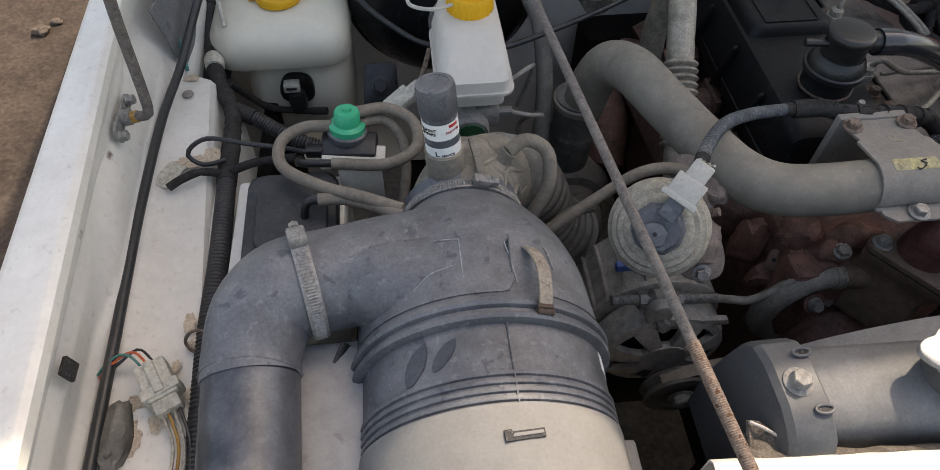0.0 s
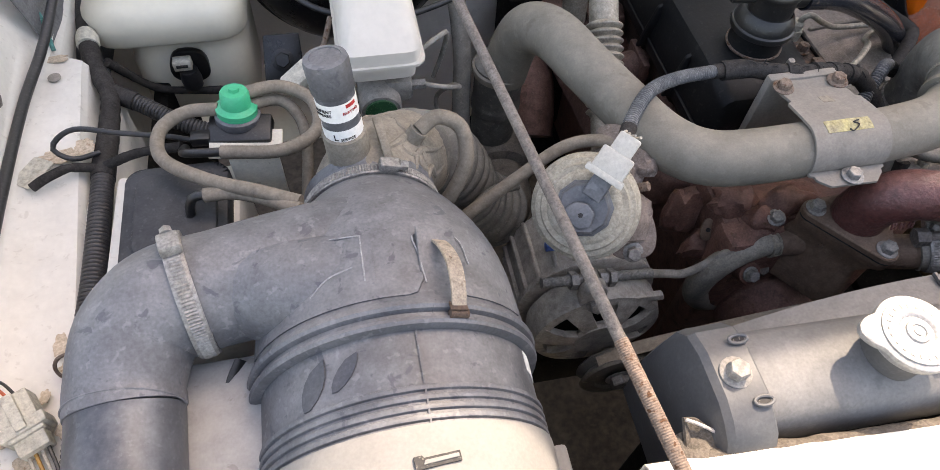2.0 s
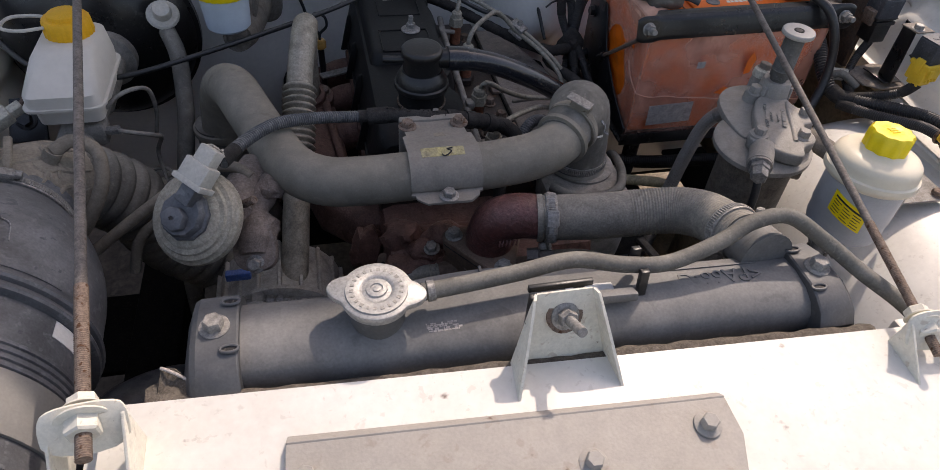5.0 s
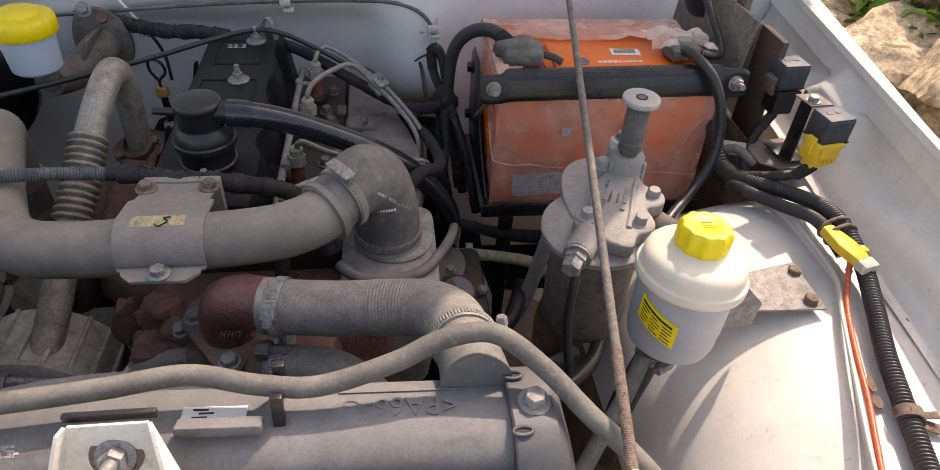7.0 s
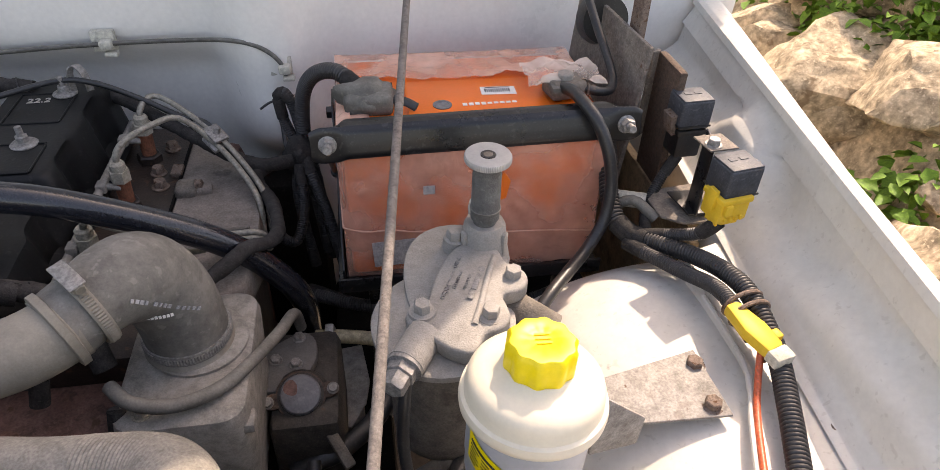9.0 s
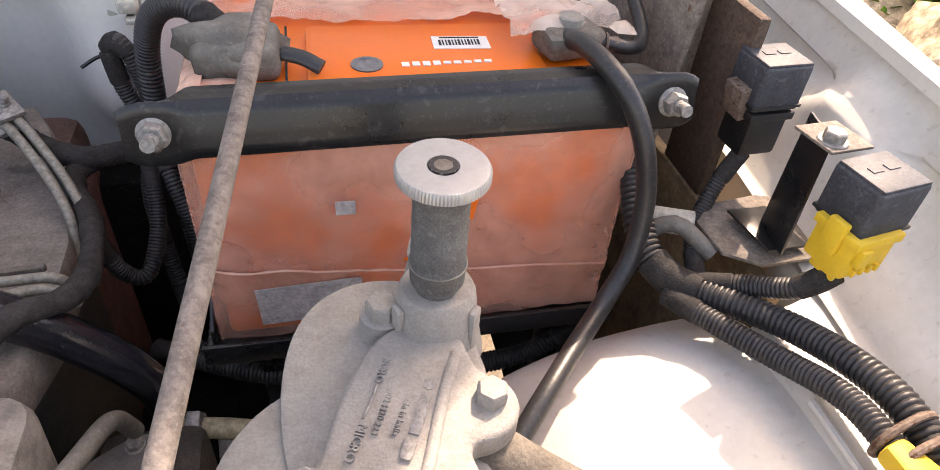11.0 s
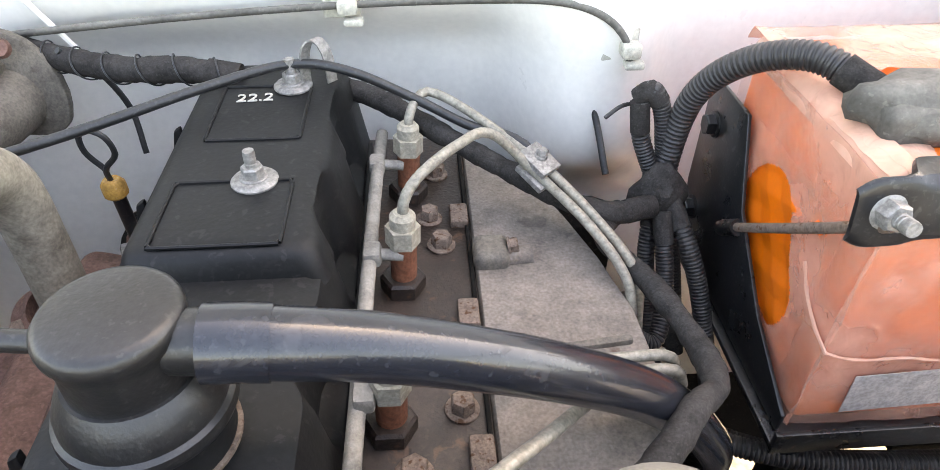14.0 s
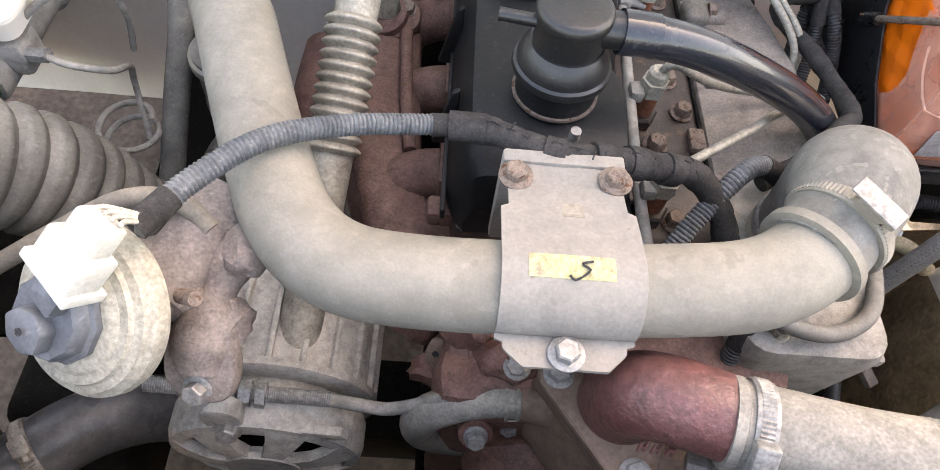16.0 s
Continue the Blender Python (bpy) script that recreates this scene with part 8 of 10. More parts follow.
part("elbow", sweep([(0.010, 0.192, 0.876), (0.009, 0.190, 0.899), (0.015, 0.184, 0.922), (0.034, 0.175, 0.935), (0.064, 0.164, 0.938)], lambda s, L: 0.0275 - 0.0035 * s / L, 28, 0.003), REDCAST, th, "oily dark red cast water outlet elbow")
part("raised_letters", join(*[box(0.0014, 0.0022, 0.0070, at(0.012 + 0.0072 * i + dx, 0.1565 - 0.0016 * i, 0.9125 + 0.0018 * i, -35, 12, -12), 0.0004) for i in range(3) for dx in (-0.0018, 0.0018)], *[box(0.0042, 0.0022, 0.0014, at(0.012 + 0.0072 * i, 0.1565 - 0.0016 * i, 0.9125 + 0.0018 * i + dz, -35, 12, -12), 0.0004) for i, dz in ((0, 0), (1, 0), (2, 0.003))]), REDCAST, th, "raised cast marks")
part("side_outlet", sweep([(0.022, 0.160, 0.862), (0.045, 0.150, 0.869), (0.070, 0.142, 0.876)], 0.0185, 18, 0.006), BROWNC, th)
part("sensor", lathe([(0.010, 0), (0.010, 0.012), (0.006, 0.014), (0.006, 0.03), (0, 0.03)], basis((0.042, 0.150, 0.895), (1, -0.25, 0.2)), 6), RODM, th)
uh = thing("radiator_hose", (0.14, 0.12, 0.94), "dusty grey ribbed upper radiator hose with clamps", "hose")
upts = [(0.052, 0.1665, 0.937), (0.08, 0.160, 0.940), (0.12, 0.150, 0.946), (0.165, 0.141, 0.954), (0.195, 0.130, 0.962), (0.213, 0.108, 0.972), (0.219, 0.080, 0.981), (0.221, 0.055, 0.989)]
part("hose", sweep(upts, lambda s, L: 0.0250 + (0.00035 * math.sin(2 * math.pi * s / 0.0032) if s > 0.10 else 0) + (0.0012 if s < 0.006 else 0), 36, 0.0008), HOSEG, uh)
clamp(uh, (0.066, 0.163, 0.9385), (1, -0.22, 0.08), 0.0255, 0.012, (0, -0.6, 0.5))
clamp(uh, (0.220, 0.072, 0.984), (0.05, -0.95, 0.33), 0.0255, 0.012, (1, 0.1, 0.1))
part("radiator_spigot", sweep([(0.220, 0.066, 0.985), (0.222, 0.045, 0.992), (0.223, 0.02, 0.996)], lambda s, L: 0.0225 + 0.004 * s / L, 28, 0.004), TANKP, uh)
bp2 = thing("bypass_hose", (0.10, 0.14, 0.865), "pale dusty bypass hose with clamp", "hose")
part("hose", sweep([(0.055, 0.146, 0.874), (0.080, 0.138, 0.883), (0.106, 0.127, 0.889), (0.130, 0.112, 0.886), (0.148, 0.097, 0.872), (0.157, 0.088, 0.842), (0.16, 0.085, 0.79)], 0.0212, 28, 0.004), HOSEG, bp2)
clamp(bp2, (0.066, 0.1425, 0.8785), (1, -0.32, 0.33), 0.0217, 0.012, (-0.3, 0.7, 0.6))
sh = thing("heater_hose", (-0.08, 0.21, 0.83), "small grey heater hose with spring clips", "hose")
part("hose", sweep([(-0.040, 0.209, 0.819), (-0.064, 0.210, 0.819), (-0.092, 0.208, 0.809), (-0.115, 0.206, 0.782), (-0.117, 0.208, 0.742), (-0.100, 0.212, 0.708), (-0.072, 0.2155, 0.692), (-0.045, 0.218, 0.688)], lambda s, L: 0.0132 + 0.0022 * min(1, s / L * 1.6), 20, 0.004), HOSEG, sh)
for c, a, r in (((-0.052, 0.2095, 0.8190), (1, 0.02, 0.02), 0.0134), ((-0.0675, 0.2158, 0.6912), (1, 0.1, -0.15), 0.0156)):
    cmx = basis(c, a, (0, -0.6, 0.8))
    rings = [lathe([(r, z - 0.0012), (r + 0.0013, z - 0.0012), (r + 0.0013, z + 0.0012), (r, z + 0.0012)], cmx, 28) for z in (-0.0042, 0.0042)]
    bars = [box(0.0012, 0.0040, 0.0085, cmx @ pose(0, 0, 0, 0, 0, ang) @ pose(r + 0.0007, 0, 0), 0.0003) for ang in (-140, -70, 0, 70, 150)]
    clip = part("spring_clip", join(*rings, *bars), CADM, sh, "yellow zinc windowed spring clip")
    part("clip_ear", join(box(0.0055, 0.0016, 0.009, cmx @ pose(0, 0, 0, 0, 0, -100) @ pose(r + 0.004, 0.003, 0), 0.0004), box(0.0055, 0.0016, 0.007, cmx @ pose(0, 0, 0, 0, 0, -100) @ pose(r + 0.004, -0.003, 0), 0.0004)), CADM, clip)

# fan shroud
fs = thing("fan_shroud", (-0.03, 0.07, 0.75), "dark curved plastic fan shroud behind the radiator", "shroud")
def shroud_z(x):
    return 0.969 - 1.35 * (x + 0.035) ** 2
part("arc", sheet(40, 4, lambda u, v: Vector((-0.215 + 0.40 * u, 0.050 + 0.026 * v, shroud_z(-0.215 + 0.40 * u) - 0.004 * v)), 0.003), TANKP, fs)
part("arc_rib", box(0.003, 0.026, 0.004, at(-0.035, 0.063, 0.9685), 0.001), TANKP, fs)
part("face", sheet(40, 3, lambda u, v: Vector((-0.215 + 0.40 * u, 0.050, 0.86 + v * (shroud_z(-0.215 + 0.40 * u) - 0.86))), 0.003), TANKP, fs)
fan = thing("cooling_fan", (-0.03, 0.13, 0.74), "dark engine cooling fan behind the shroud", "fan")
part("hub", lathe([(0, 0), (0.05, 0), (0.055, 0.01), (0.05, 0.03), (0, 0.03)], basis((-0.03, 0.13, 0.66), (0, -1, 0)), 24), DARK, fan)
for k in range(7):
    part("blade", box(0.05, 0.006, 0.07, at(-0.03, 0.11, 0.66) @ pose(0, 0, 0, 0, k * 51.4 + 12, 0) @ pose(0, 0, 0.07, 0, 0, 35), 0.002), DARK, fan)

# valve with disc actuator
ev = thing("recirculation_valve", (-0.29, 0.20, 0.90), "dusty pale metal disc actuator with grey plug on a cast valve", "valve")
en = Vector((-0.38, -0.58, 0.72)).normalized()
em = basis((-0.3005, 0.1995, 0.955), en, (0, 0, 1))
part("disc", lathe([(0, -0.016), (0.040, -0.016), (0.0485, -0.012), (0.0495, -0.008), (0.0485, -0.003), (0.0455, -0.001), (0.0445, 0.002), (0.040, 0.0035), (0.0385, 0.006), (0.0335, 0.0065), (0.031, 0.009), (0.027, 0.0095), (0, 0.0095)], em, 56), SANDY, ev, "pale stepped metal actuator disc")
part("hub", lathe([(0.026, 0.008), (0.026, 0.013), (0.0235, 0.0145), (0.0225, 0.021), (0.021, 0.0225), (0, 0.0225)], em, 10), BLACKP, ev, "dark grey plastic hub")
part("hub_cap", prism([(-0.016, -0.004), (-0.010, -0.014), (0.004, -0.014), (0.012, -0.004), (0.010, 0.008), (0.0, 0.016), (-0.012, 0.010)], 0.012, em @ pose(-0.004, 0.001, 0.021) @ Matrix.Scale(0.86, 4), 0.002), BLACKP, ev)
part("hub_hole", lathe([(0, 0), (0.0022, 0), (0.0022, 0.0005), (0, 0.0005)], em @ pose(-0.005, 0, 0.0332), 12), INK, ev)
part("socket", box(0.026, 0.018, 0.015, em @ pose(0.024, -0.006, 0.0245, 0, 0, -15), 0.002), BLACKP, ev)
plug = part("plug", box(0.022, 0.030, 0.020, em @ pose(0.044, -0.011, 0.029, 0, 0, -15), 0.002), CONNG, ev, "grey white plug")
part("plug_rear", box(0.022, 0.020, 0.016, em @ pose(0.060, -0.0155, 0.029, 0, 0, -15), 0.002), CONNG, plug)
part("plug_flange", box(0.006, 0.036, 0.023, em @ pose(0.033, -0.008, 0.028, 0, 0, -15), 0.001), CONNG, plug)
for i in range(4):
    q = em @ Vector((0.072, -0.026 + 0.005 * i, 0.026 + 0.001 * i))
    part("wire", sweep([q, q.lerp(Vector((-0.266, 0.226, 1.0)), 0.5) + Vector((0, 0, 0.004 + 0.002 * i)), Vector((-0.262, 0.232, 1.0 + 0.002 * i - 0.003))], 0.0013, 6, 0.004), WIREW, plug)
part("valve_body", sweep([(-0.286, 0.226, 0.940), (-0.272, 0.244, 0.922), (-0.262, 0.256, 0.905)], 0.024, 18, 0.005), CASTP, ev, "red brown cast valve body")
part("body_flange", box(0.070, 0.016, 0.026, basis((-0.268, 0.232, 0.920), en, (0.8, -0.3, 0.2)) @ pose(0, 0, 0), 0.007, 3), CASTP, ev)
part("body_foot", sweep([(-0.236, 0.268, 0.936), (-0.244, 0.240, 0.928), (-0.248, 0.210, 0.915), (-0.250, 0.188, 0.903)], lambda s, L: 0.020 + 0.003 * math.sin(s * 120) + 0.003 * noise.noise(Vector((s * 60, 2, 0))), 18, 0.003, flat=0.8), CASTP, ev, "pinkish brown cast foot")
part("foot_flange", prism(smooth_poly([(-0.022, -0.020), (0.018, -0.024), (0.026, 0.0), (0.018, 0.030), (-0.010, 0.034), (-0.024, 0.012)], 2), 0.012, basis((-0.246, 0.196, 0.902), (-0.25, -0.65, 0.72), (1, 0, 0)), 0.003), CASTP, ev, "cast foot flange")
for c, q, seed in (((-0.226, 0.250, 0.946), (0.014, 0.018, 0.012), 4.4), ((-0.262, 0.224, 0.930), (0.016, 0.014, 0.018), 9.2), ((-0.236, 0.214, 0.920), (0.014, 0.016, 0.012), 6.1)):
    part("casting_boss", stone(c, q, seed), CASTP, ev)
part("stud", threaded((-0.252, 0.212, 0.955), (-0.240, 0.206, 0.965), 0.0045), RUSTY, ev)
part("bolt", hexbolt((-0.248, 0.178, 0.900), (-0.2, -0.7, 0.6), 0.007, 0.007, 0.010), STEEL, ev)
tube_thing("valve_vacuum_hose", [(-0.245, 0.255, 0.955), (-0.265, 0.268, 0.962), (-0.300, 0.272, 0.955), (-0.345, 0.262, 0.930), (-0.385, 0.252, 0.905), (-0.42, 0.245, 0.88)], 0.0062, VAC, "brown grey hose running behind the valve", "hose")
tube_thing("valve_vacuum_hose", [(-0.33, 0.30, 0.87), (-0.36, 0.29, 0.875), (-0.385, 0.275, 0.86), (-0.395, 0.255, 0.83)], 0.0062, RUBBER, "grey hose curving behind the air cleaner", "hose")

lh = thing("lower_radiator_hose", (-0.46, 0.14, 0.58), "dusty dark rubber lower radiator hose", "hose")
part("hose", sweep([(-0.53, 0.12, 0.62), (-0.48, 0.19, 0.62), (-0.43, 0.235, 0.61), (-0.37, 0.26, 0.58), (-0.30, 0.25, 0.55)], 0.034, 24, 0.008), CLEANP, lh)
clamp(lh, (-0.475, 0.197, 0.62), (0.75, 0.6, -0.05), 0.0345, 0.014, (0, -0.2, 1))

# alternator
al = thing("alternator", (-0.24, 0.25, 0.66), "dusty cast alternator with ribbed case and slotted end", "alternator")
am = basis((-0.243, 0.208, 0.712), (0, 1, 0), (0, 0, 1))
part("case", lathe([(0, 0.0), (0.060, 0.0), (0.068, 0.002), (0.068, 0.022), (0.084, 0.024), (0.0865, 0.026), (0.0865, 0.032), (0.0815, 0.034), (0.0815, 0.112), (0.070, 0.122), (0, 0.122)], am, 48), ALUP, al, "finned cast case")
part("front_bell", lathe([(0.070, 0.016), (0.078, 0.014), (0.0795, 0.010), (0.0795, -0.010), (0.0765, -0.020), (0.066, -0.022), (0.064, -0.016), (0.066, 0.016)], am, 48), ALUP, al, "cast front bell")
part("rotor", lathe([(0, -0.012), (0.050, -0.012), (0.062, -0.004), (0.062, 0.0), (0, 0.0)], am, 30), DARK, al, "dark rotor behind the end cover")
for k in range(20):
    part("fin", box(0.0065, 0.0050, 0.082, am @ pose(0, 0, 0.071, 0, 0, k * 18 + 4) @ pose(0.0830, 0, 0), 0.0016), ALUP, al, "thin cast rib")
for k in range(7):
    part("end_arm", loft([[am @ (Matrix.Rotation(radians(k * 51.43 + 22), 4, "Z") @ Vector((r, w * sx, z + dz))) for sx, dz in ((-1, 0), (1, 0), (1, -0.009), (-1, -0.009))] for r, w, z in ((0.024, 0.008, -0.022), (0.045, 0.010, -0.021), (0.060, 0.013, -0.017), (0.073, 0.017, -0.011))]), ALUP, al, "cast arm of the front bell")
part("end_ring", lathe([(0.018, -0.022), (0.030, -0.022), (0.032, -0.027), (0.030, -0.032), (0.018, -0.032)], am, 32), ALUP, al)
part("lug_web", prism([(0.0, -0.012), (0.080, -0.020), (0.085, -0.032), (0.0, -0.032)], 0.008, Matrix(((1, 0, 0, -0.256), (0, 0, -1, 0.196), (0, 1, 0, 0.797), (0, 0, 0, 1))), 0.002), ALUP, al, "tapering web beside the lug")
part("top_lug", prism(smooth_poly([(-0.012, -0.04), (0.012, -0.04), (0.016, 0.0), (0.010, 0.016), (-0.010, 0.016), (-0.016, 0.0)], 2), 0.014, at(-0.262, 0.203, 0.800, 90, 0, 0), 0.002), ALUP, al)
part("lug_bolt", hexbolt((-0.2585, 0.188, 0.783), (0, -1, 0.45), 0.0085, 0.008, 0.011), STEEL, al)
part("pulley", lathe([(0, 0), (0.043, 0), (0.046, 0.003), (0.038, 0.010), (0.046, 0.017), (0.043, 0.020), (0.030, 0.021), (0.028, 0.017), (0.016, 0.017), (0, 0.018)], basis((-0.232, 0.150, 0.703), (0, -1, 0)), 44), RUBBER, al, "dusty grooved pulley")
part("pulley_nut", hexbolt((-0.232, 0.130, 0.703), (0, -1, 0), 0.012, 0.010, 0.016), STEEL, al)
adj = thing("adjuster_bolt", (-0.25, 0.215, 0.79), "threaded belt adjuster rod with bent steel pipe", "bolt")
part("thread", threaded((-0.318, 0.210, 0.808), (-0.186, 0.212, 0.790), 0.0062), STEEL, adj)
part("pipe", sweep([(-0.190, 0.212, 0.790), (-0.165, 0.211, 0.784), (-0.143, 0.210, 0.781), (-0.118, 0.210, 0.798), (-0.096, 0.210, 0.820), (-0.062, 0.211, 0.825)], 0.0052, 12, 0.004), ALU, adj, "bent pale steel rod")
part("eye", lathe([(0.0105, -0.007), (0.0125, -0.006), (0.0125, 0.006), (0.0105, 0.007)], basis((-0.262, 0.2110, 0.800), (1, 0.02, -0.136)), 20), ALU, adj)
for x, w in ((-0.286, 0.012), (-0.252, 0.012), (-0.240, 0.010)):
    part("nut", lathe([(0.0105, 0), (0.0105, w * 0.7), (0, w * 0.7)], basis((x, 0.2105, 0.8035 - 0.136 * (x + 0.288)), (1, 0.02, -0.136)), 6), STEEL, adj)
belt = thing("drive_belt", (-0.1, 0.14, 0.72), "worn grey rubber drive belt", "belt")
run, run_len = spline([(-0.262, 0.140, 0.737), (-0.236, 0.140, 0.751), (-0.206, 0.140, 0.762), (-0.112, 0.140, 0.777), (-0.006, 0.141, 0.787), (0.07, 0.142, 0.790)], 0.008)
part("strap", sheet(len(run) - 1, 3, lambda u, v: run[round(u * (len(run) - 1))] + Vector((0, 0.015 * (v - 0.5), -0.0015 * (2 * v - 1) ** 2)), 0.005), VAC, belt)
part("strap", sweep([(-0.235, 0.140, 0.674), (-0.12, 0.141, 0.64), (0.0, 0.142, 0.61)], 0.005, 8, 0.02, flat=1.6), RUBBER, belt)
bc = thing("blue_clip", (-0.245, 0.245, 0.79), "small blue plastic clip on the alternator", "clip")
part("clip", box(0.030, 0.010, 0.012, at(-0.285, 0.260, 0.802), 0.002), mat("blue_plastic", (0.02, 0.12, 0.45), 0.4, amount=0.2), bc)

# ---- fuel filter ----
ff = thing("fuel_filter", (0.395, 0.285, 0.78), "dusty cast fuel filter head with hand pump and canister", "filter")
part("canister", lathe([(0, 0), (0.040, 0), (0.046, 0.006), (0.048, 0.02), (0.048, 0.135), (0, 0.135)], at(0.393, 0.272, 0.785), 44), ALUD, ff, "grey dirty filter canister")
part("head_disc", lathe([(0, 0), (0.060, 0), (0.0625, 0.002), (0.0625, 0.008), (0.060, 0.010), (0.045, 0.012), (0, 0.013)], at(0.393, 0.274, 0.920, 2, -2), 52), FCAST, ff, "round cast flange")
part("back_ear", prism(smooth_poly([(-0.046, -0.05), (-0.054, 0.0), (-0.046, 0.050), (-0.020, 0.074), (0.02, 0.072), (0.044, 0.04), (0.05, -0.02)], 3), 0.012, at(0.415, 0.315, 0.928, 4, -3, 0), 0.003), FCAST, ff, "flat cast ear")
hp = smooth_poly([(x - 0.412, y - 0.300) for x, y in ((0.429, 0.347), (0.408, 0.339), (0.388, 0.304), (0.380, 0.275), (0.358, 0.268), (0.362, 0.252), (0.376, 0.240), (0.392, 0.222), (0.412, 0.214), (0.420, 0.236), (0.434, 0.236), (0.446, 0.246), (0.446, 0.262), (0.442, 0.276), (0.458, 0.276), (0.470, 0.286), (0.470, 0.302), (0.454, 0.312), (0.452, 0.330), (0.446, 0.345))], 2)
part("head_top", prism(hp, 0.017, at(0.412, 0.300, 0.9355, 3, -2, 0), 0.003), FCAST, ff, "raised cast head with moulded marks", sharp=45)
for x, y in ((0.457, 0.2955), (0.429, 0.2525), (0.3735, 0.2645)):
    part("bolt_pad", lathe([(0.0125, 0), (0.0120, 0.0080), (0.0115, 0.0092), (0, 0.0092)], at(x, y, 0.9435 + 0.045 * (y - 0.30)), 28), FCAST, ff)
part("web_step", sweep([(0.446, 0.322, 0.9535), (0.436, 0.300, 0.9525), (0.424, 0.268, 0.9505), (0.414, 0.244, 0.9490)], 0.0032, 10, 0.004), FCAST, ff, "raised casting rib")
part("pump_boss", lathe([(0.026, -0.01), (0.0215, 0.012), (0.0195, 0.030), (0.0175, 0.034), (0, 0.034)], at(0.441, 0.350, 0.940), 32), FCAST, ff)
for a in (200, 320, 80):
    part("boss_rib", box(0.004, 0.008, 0.032, at(0.441 + 0.0215 * math.cos(radians(a)), 0.350 + 0.0215 * math.sin(radians(a)), 0.952, 0, 0, a), 0.0015), FCAST, ff)
pump = part("pump_barrel", lathe([(0.0105, 0.0), (0.0105, 0.006), (0.0132, 0.008), (0.0135, 0.018), (0.0138, 0.0188), (0.0132, 0.020), (0.0128, 0.066), (0.0122, 0.068), (0, 0.068)], at(0.4405, 0.349, 0.972), 36), BARREL, ff, "grey rubber pump barrel")
part("pump_knob", lathe([(0.0190, 0.0040), (0.0205, 0.0052), (0.0205, 0.0090), (0.0196, 0.0104), (0.0184, 0.0106), (0.0070, 0.0104), (0.0064, 0.0092), (0.0035, 0.0092), (0.003, 0.0102), (0.0014, 0.0104), (0.0012, 0.009), (0, 0.009)], at(0.4400, 0.3475, 1.036, 2, 0), 336, 84, 0.010), KNOBM, pump, "knurled bright aluminium knob")
part("knob_recess", lathe([(0.0040, 0), (0.0064, 0), (0.0064, 0.0016), (0.0056, 0.0018), (0.0040, 0.0012)], at(0.4400, 0.3475, 1.0450, 2, 0), 28), INK, pump, "dark ring round the screw")
part("knob_screw", lathe([(0.0014, 0), (0.0040, 0), (0.0040, 0.0016), (0.0014, 0.0018)], at(0.4400, 0.3475, 1.0450, 2, 0), 24), ALUD, pump)
part("screw_hole", lathe([(0, 0.0), (0.0014, 0.0), (0.0014, 0.0012), (0, 0.0012)], at(0.4400, 0.3475, 1.0450, 2, 0), 12), INK, pump)
part("barrel_seam", lathe([(0.0134, 0), (0.0142, 0.0004), (0.0142, 0.0012), (0.0134, 0.0016)], at(0.4405, 0.349, 0.9895), 36), RUBBER, pump)
for x, y, z, k in ((0.414, 0.352, 0.954, 1.15), (0.457, 0.2955, 0.9515, 1.05), (0.3735, 0.2645, 0.9500, 1.05), (0.429, 0.2525, 0.9495, 1.05)):
    part("bolt", hexbolt((x, y, z), (0.02, -0.03, 1), 0.0072 * k, 0.008 * k, 0.0095 * k, turn=x * 700), FCAST, ff, "dusty hex bolt")
part("bolt_spacer", lathe([(0.0125, 0), (0.0110, 0.020), (0.0105, 0.0215), (0, 0.0215)], at(0.414, 0.353, 0.933), 24), FCAST, ff)
part("inlet_boss", sweep([(0.375, 0.250, 0.938), (0.356, 0.222, 0.935)], 0.0155, 20, 0.005), FCAST, ff)
part("banjo", lathe([(0.0125, 0), (0.0125, 0.012), (0.0105, 0.013), (0.0105, 0.024), (0.009, 0.026), (0, 0.026)], basis((0.356, 0.222, 0.935), (-0.50, -0.85, -0.05)), 6), STEEL, ff, "banjo bolt")
part("banjo_eye", lathe([(0.010, 0), (0.015, 0.001), (0.015, 0.009), (0.010, 0.010)], basis((0.3585, 0.226, 0.935), (-0.50, -0.85, -0.05)), 24), STEEL, ff)
def cast_text(text, size, x, y):
    part("marking", lettering(text, size, at(x, y, 0.9520 + 0.0018 * (y - 0.28) / 0.04, 3, -2, -115), 0.0006), ALUL, ff, "raised cast letters")
cast_text("MICRO", 0.0056, 0.4110, 0.3190)
cast_text("MICRO", 0.0062, 0.3950, 0.2830)
cast_text("F 002 H20 223", 0.0046, 0.4085, 0.2975)
cast_text("made in India", 0.0044, 0.4165, 0.2940)
part("brand_bar", box(0.0050, 0.020, 0.0008, at(0.4240, 0.2920, 0.9530, 3, -2, -25), 0.0002), ALUL, ff)
part("brand_ring", lathe([(0.0022, 0), (0.0032, 0), (0.0032, 0.0008), (0.0022, 0.0008)], at(0.4310, 0.3070, 0.9532, 3, -2), 20), ALUL, ff)
part("brand_frame", prism(rounded(0.0055, 0.010, 0.0015), 0.0008, at(0.4165, 0.2760, 0.9526, 3, -2, -25), 0.0002), ALUL, ff)
part("arrow", sweep([(0.4070, 0.3100, 0.9538), (0.4035, 0.3020, 0.9534), (0.3990, 0.2935, 0.9530), (0.4010, 0.2975, 0.9532)], 0.0006, 6, 0.002), ALUL, ff)
part("outlet_boss", sweep([(0.434, 0.374, 0.922), (0.440, 0.386, 0.940), (0.444, 0.389, 0.956)], 0.0108, 20, 0.004), FCAST, ff)
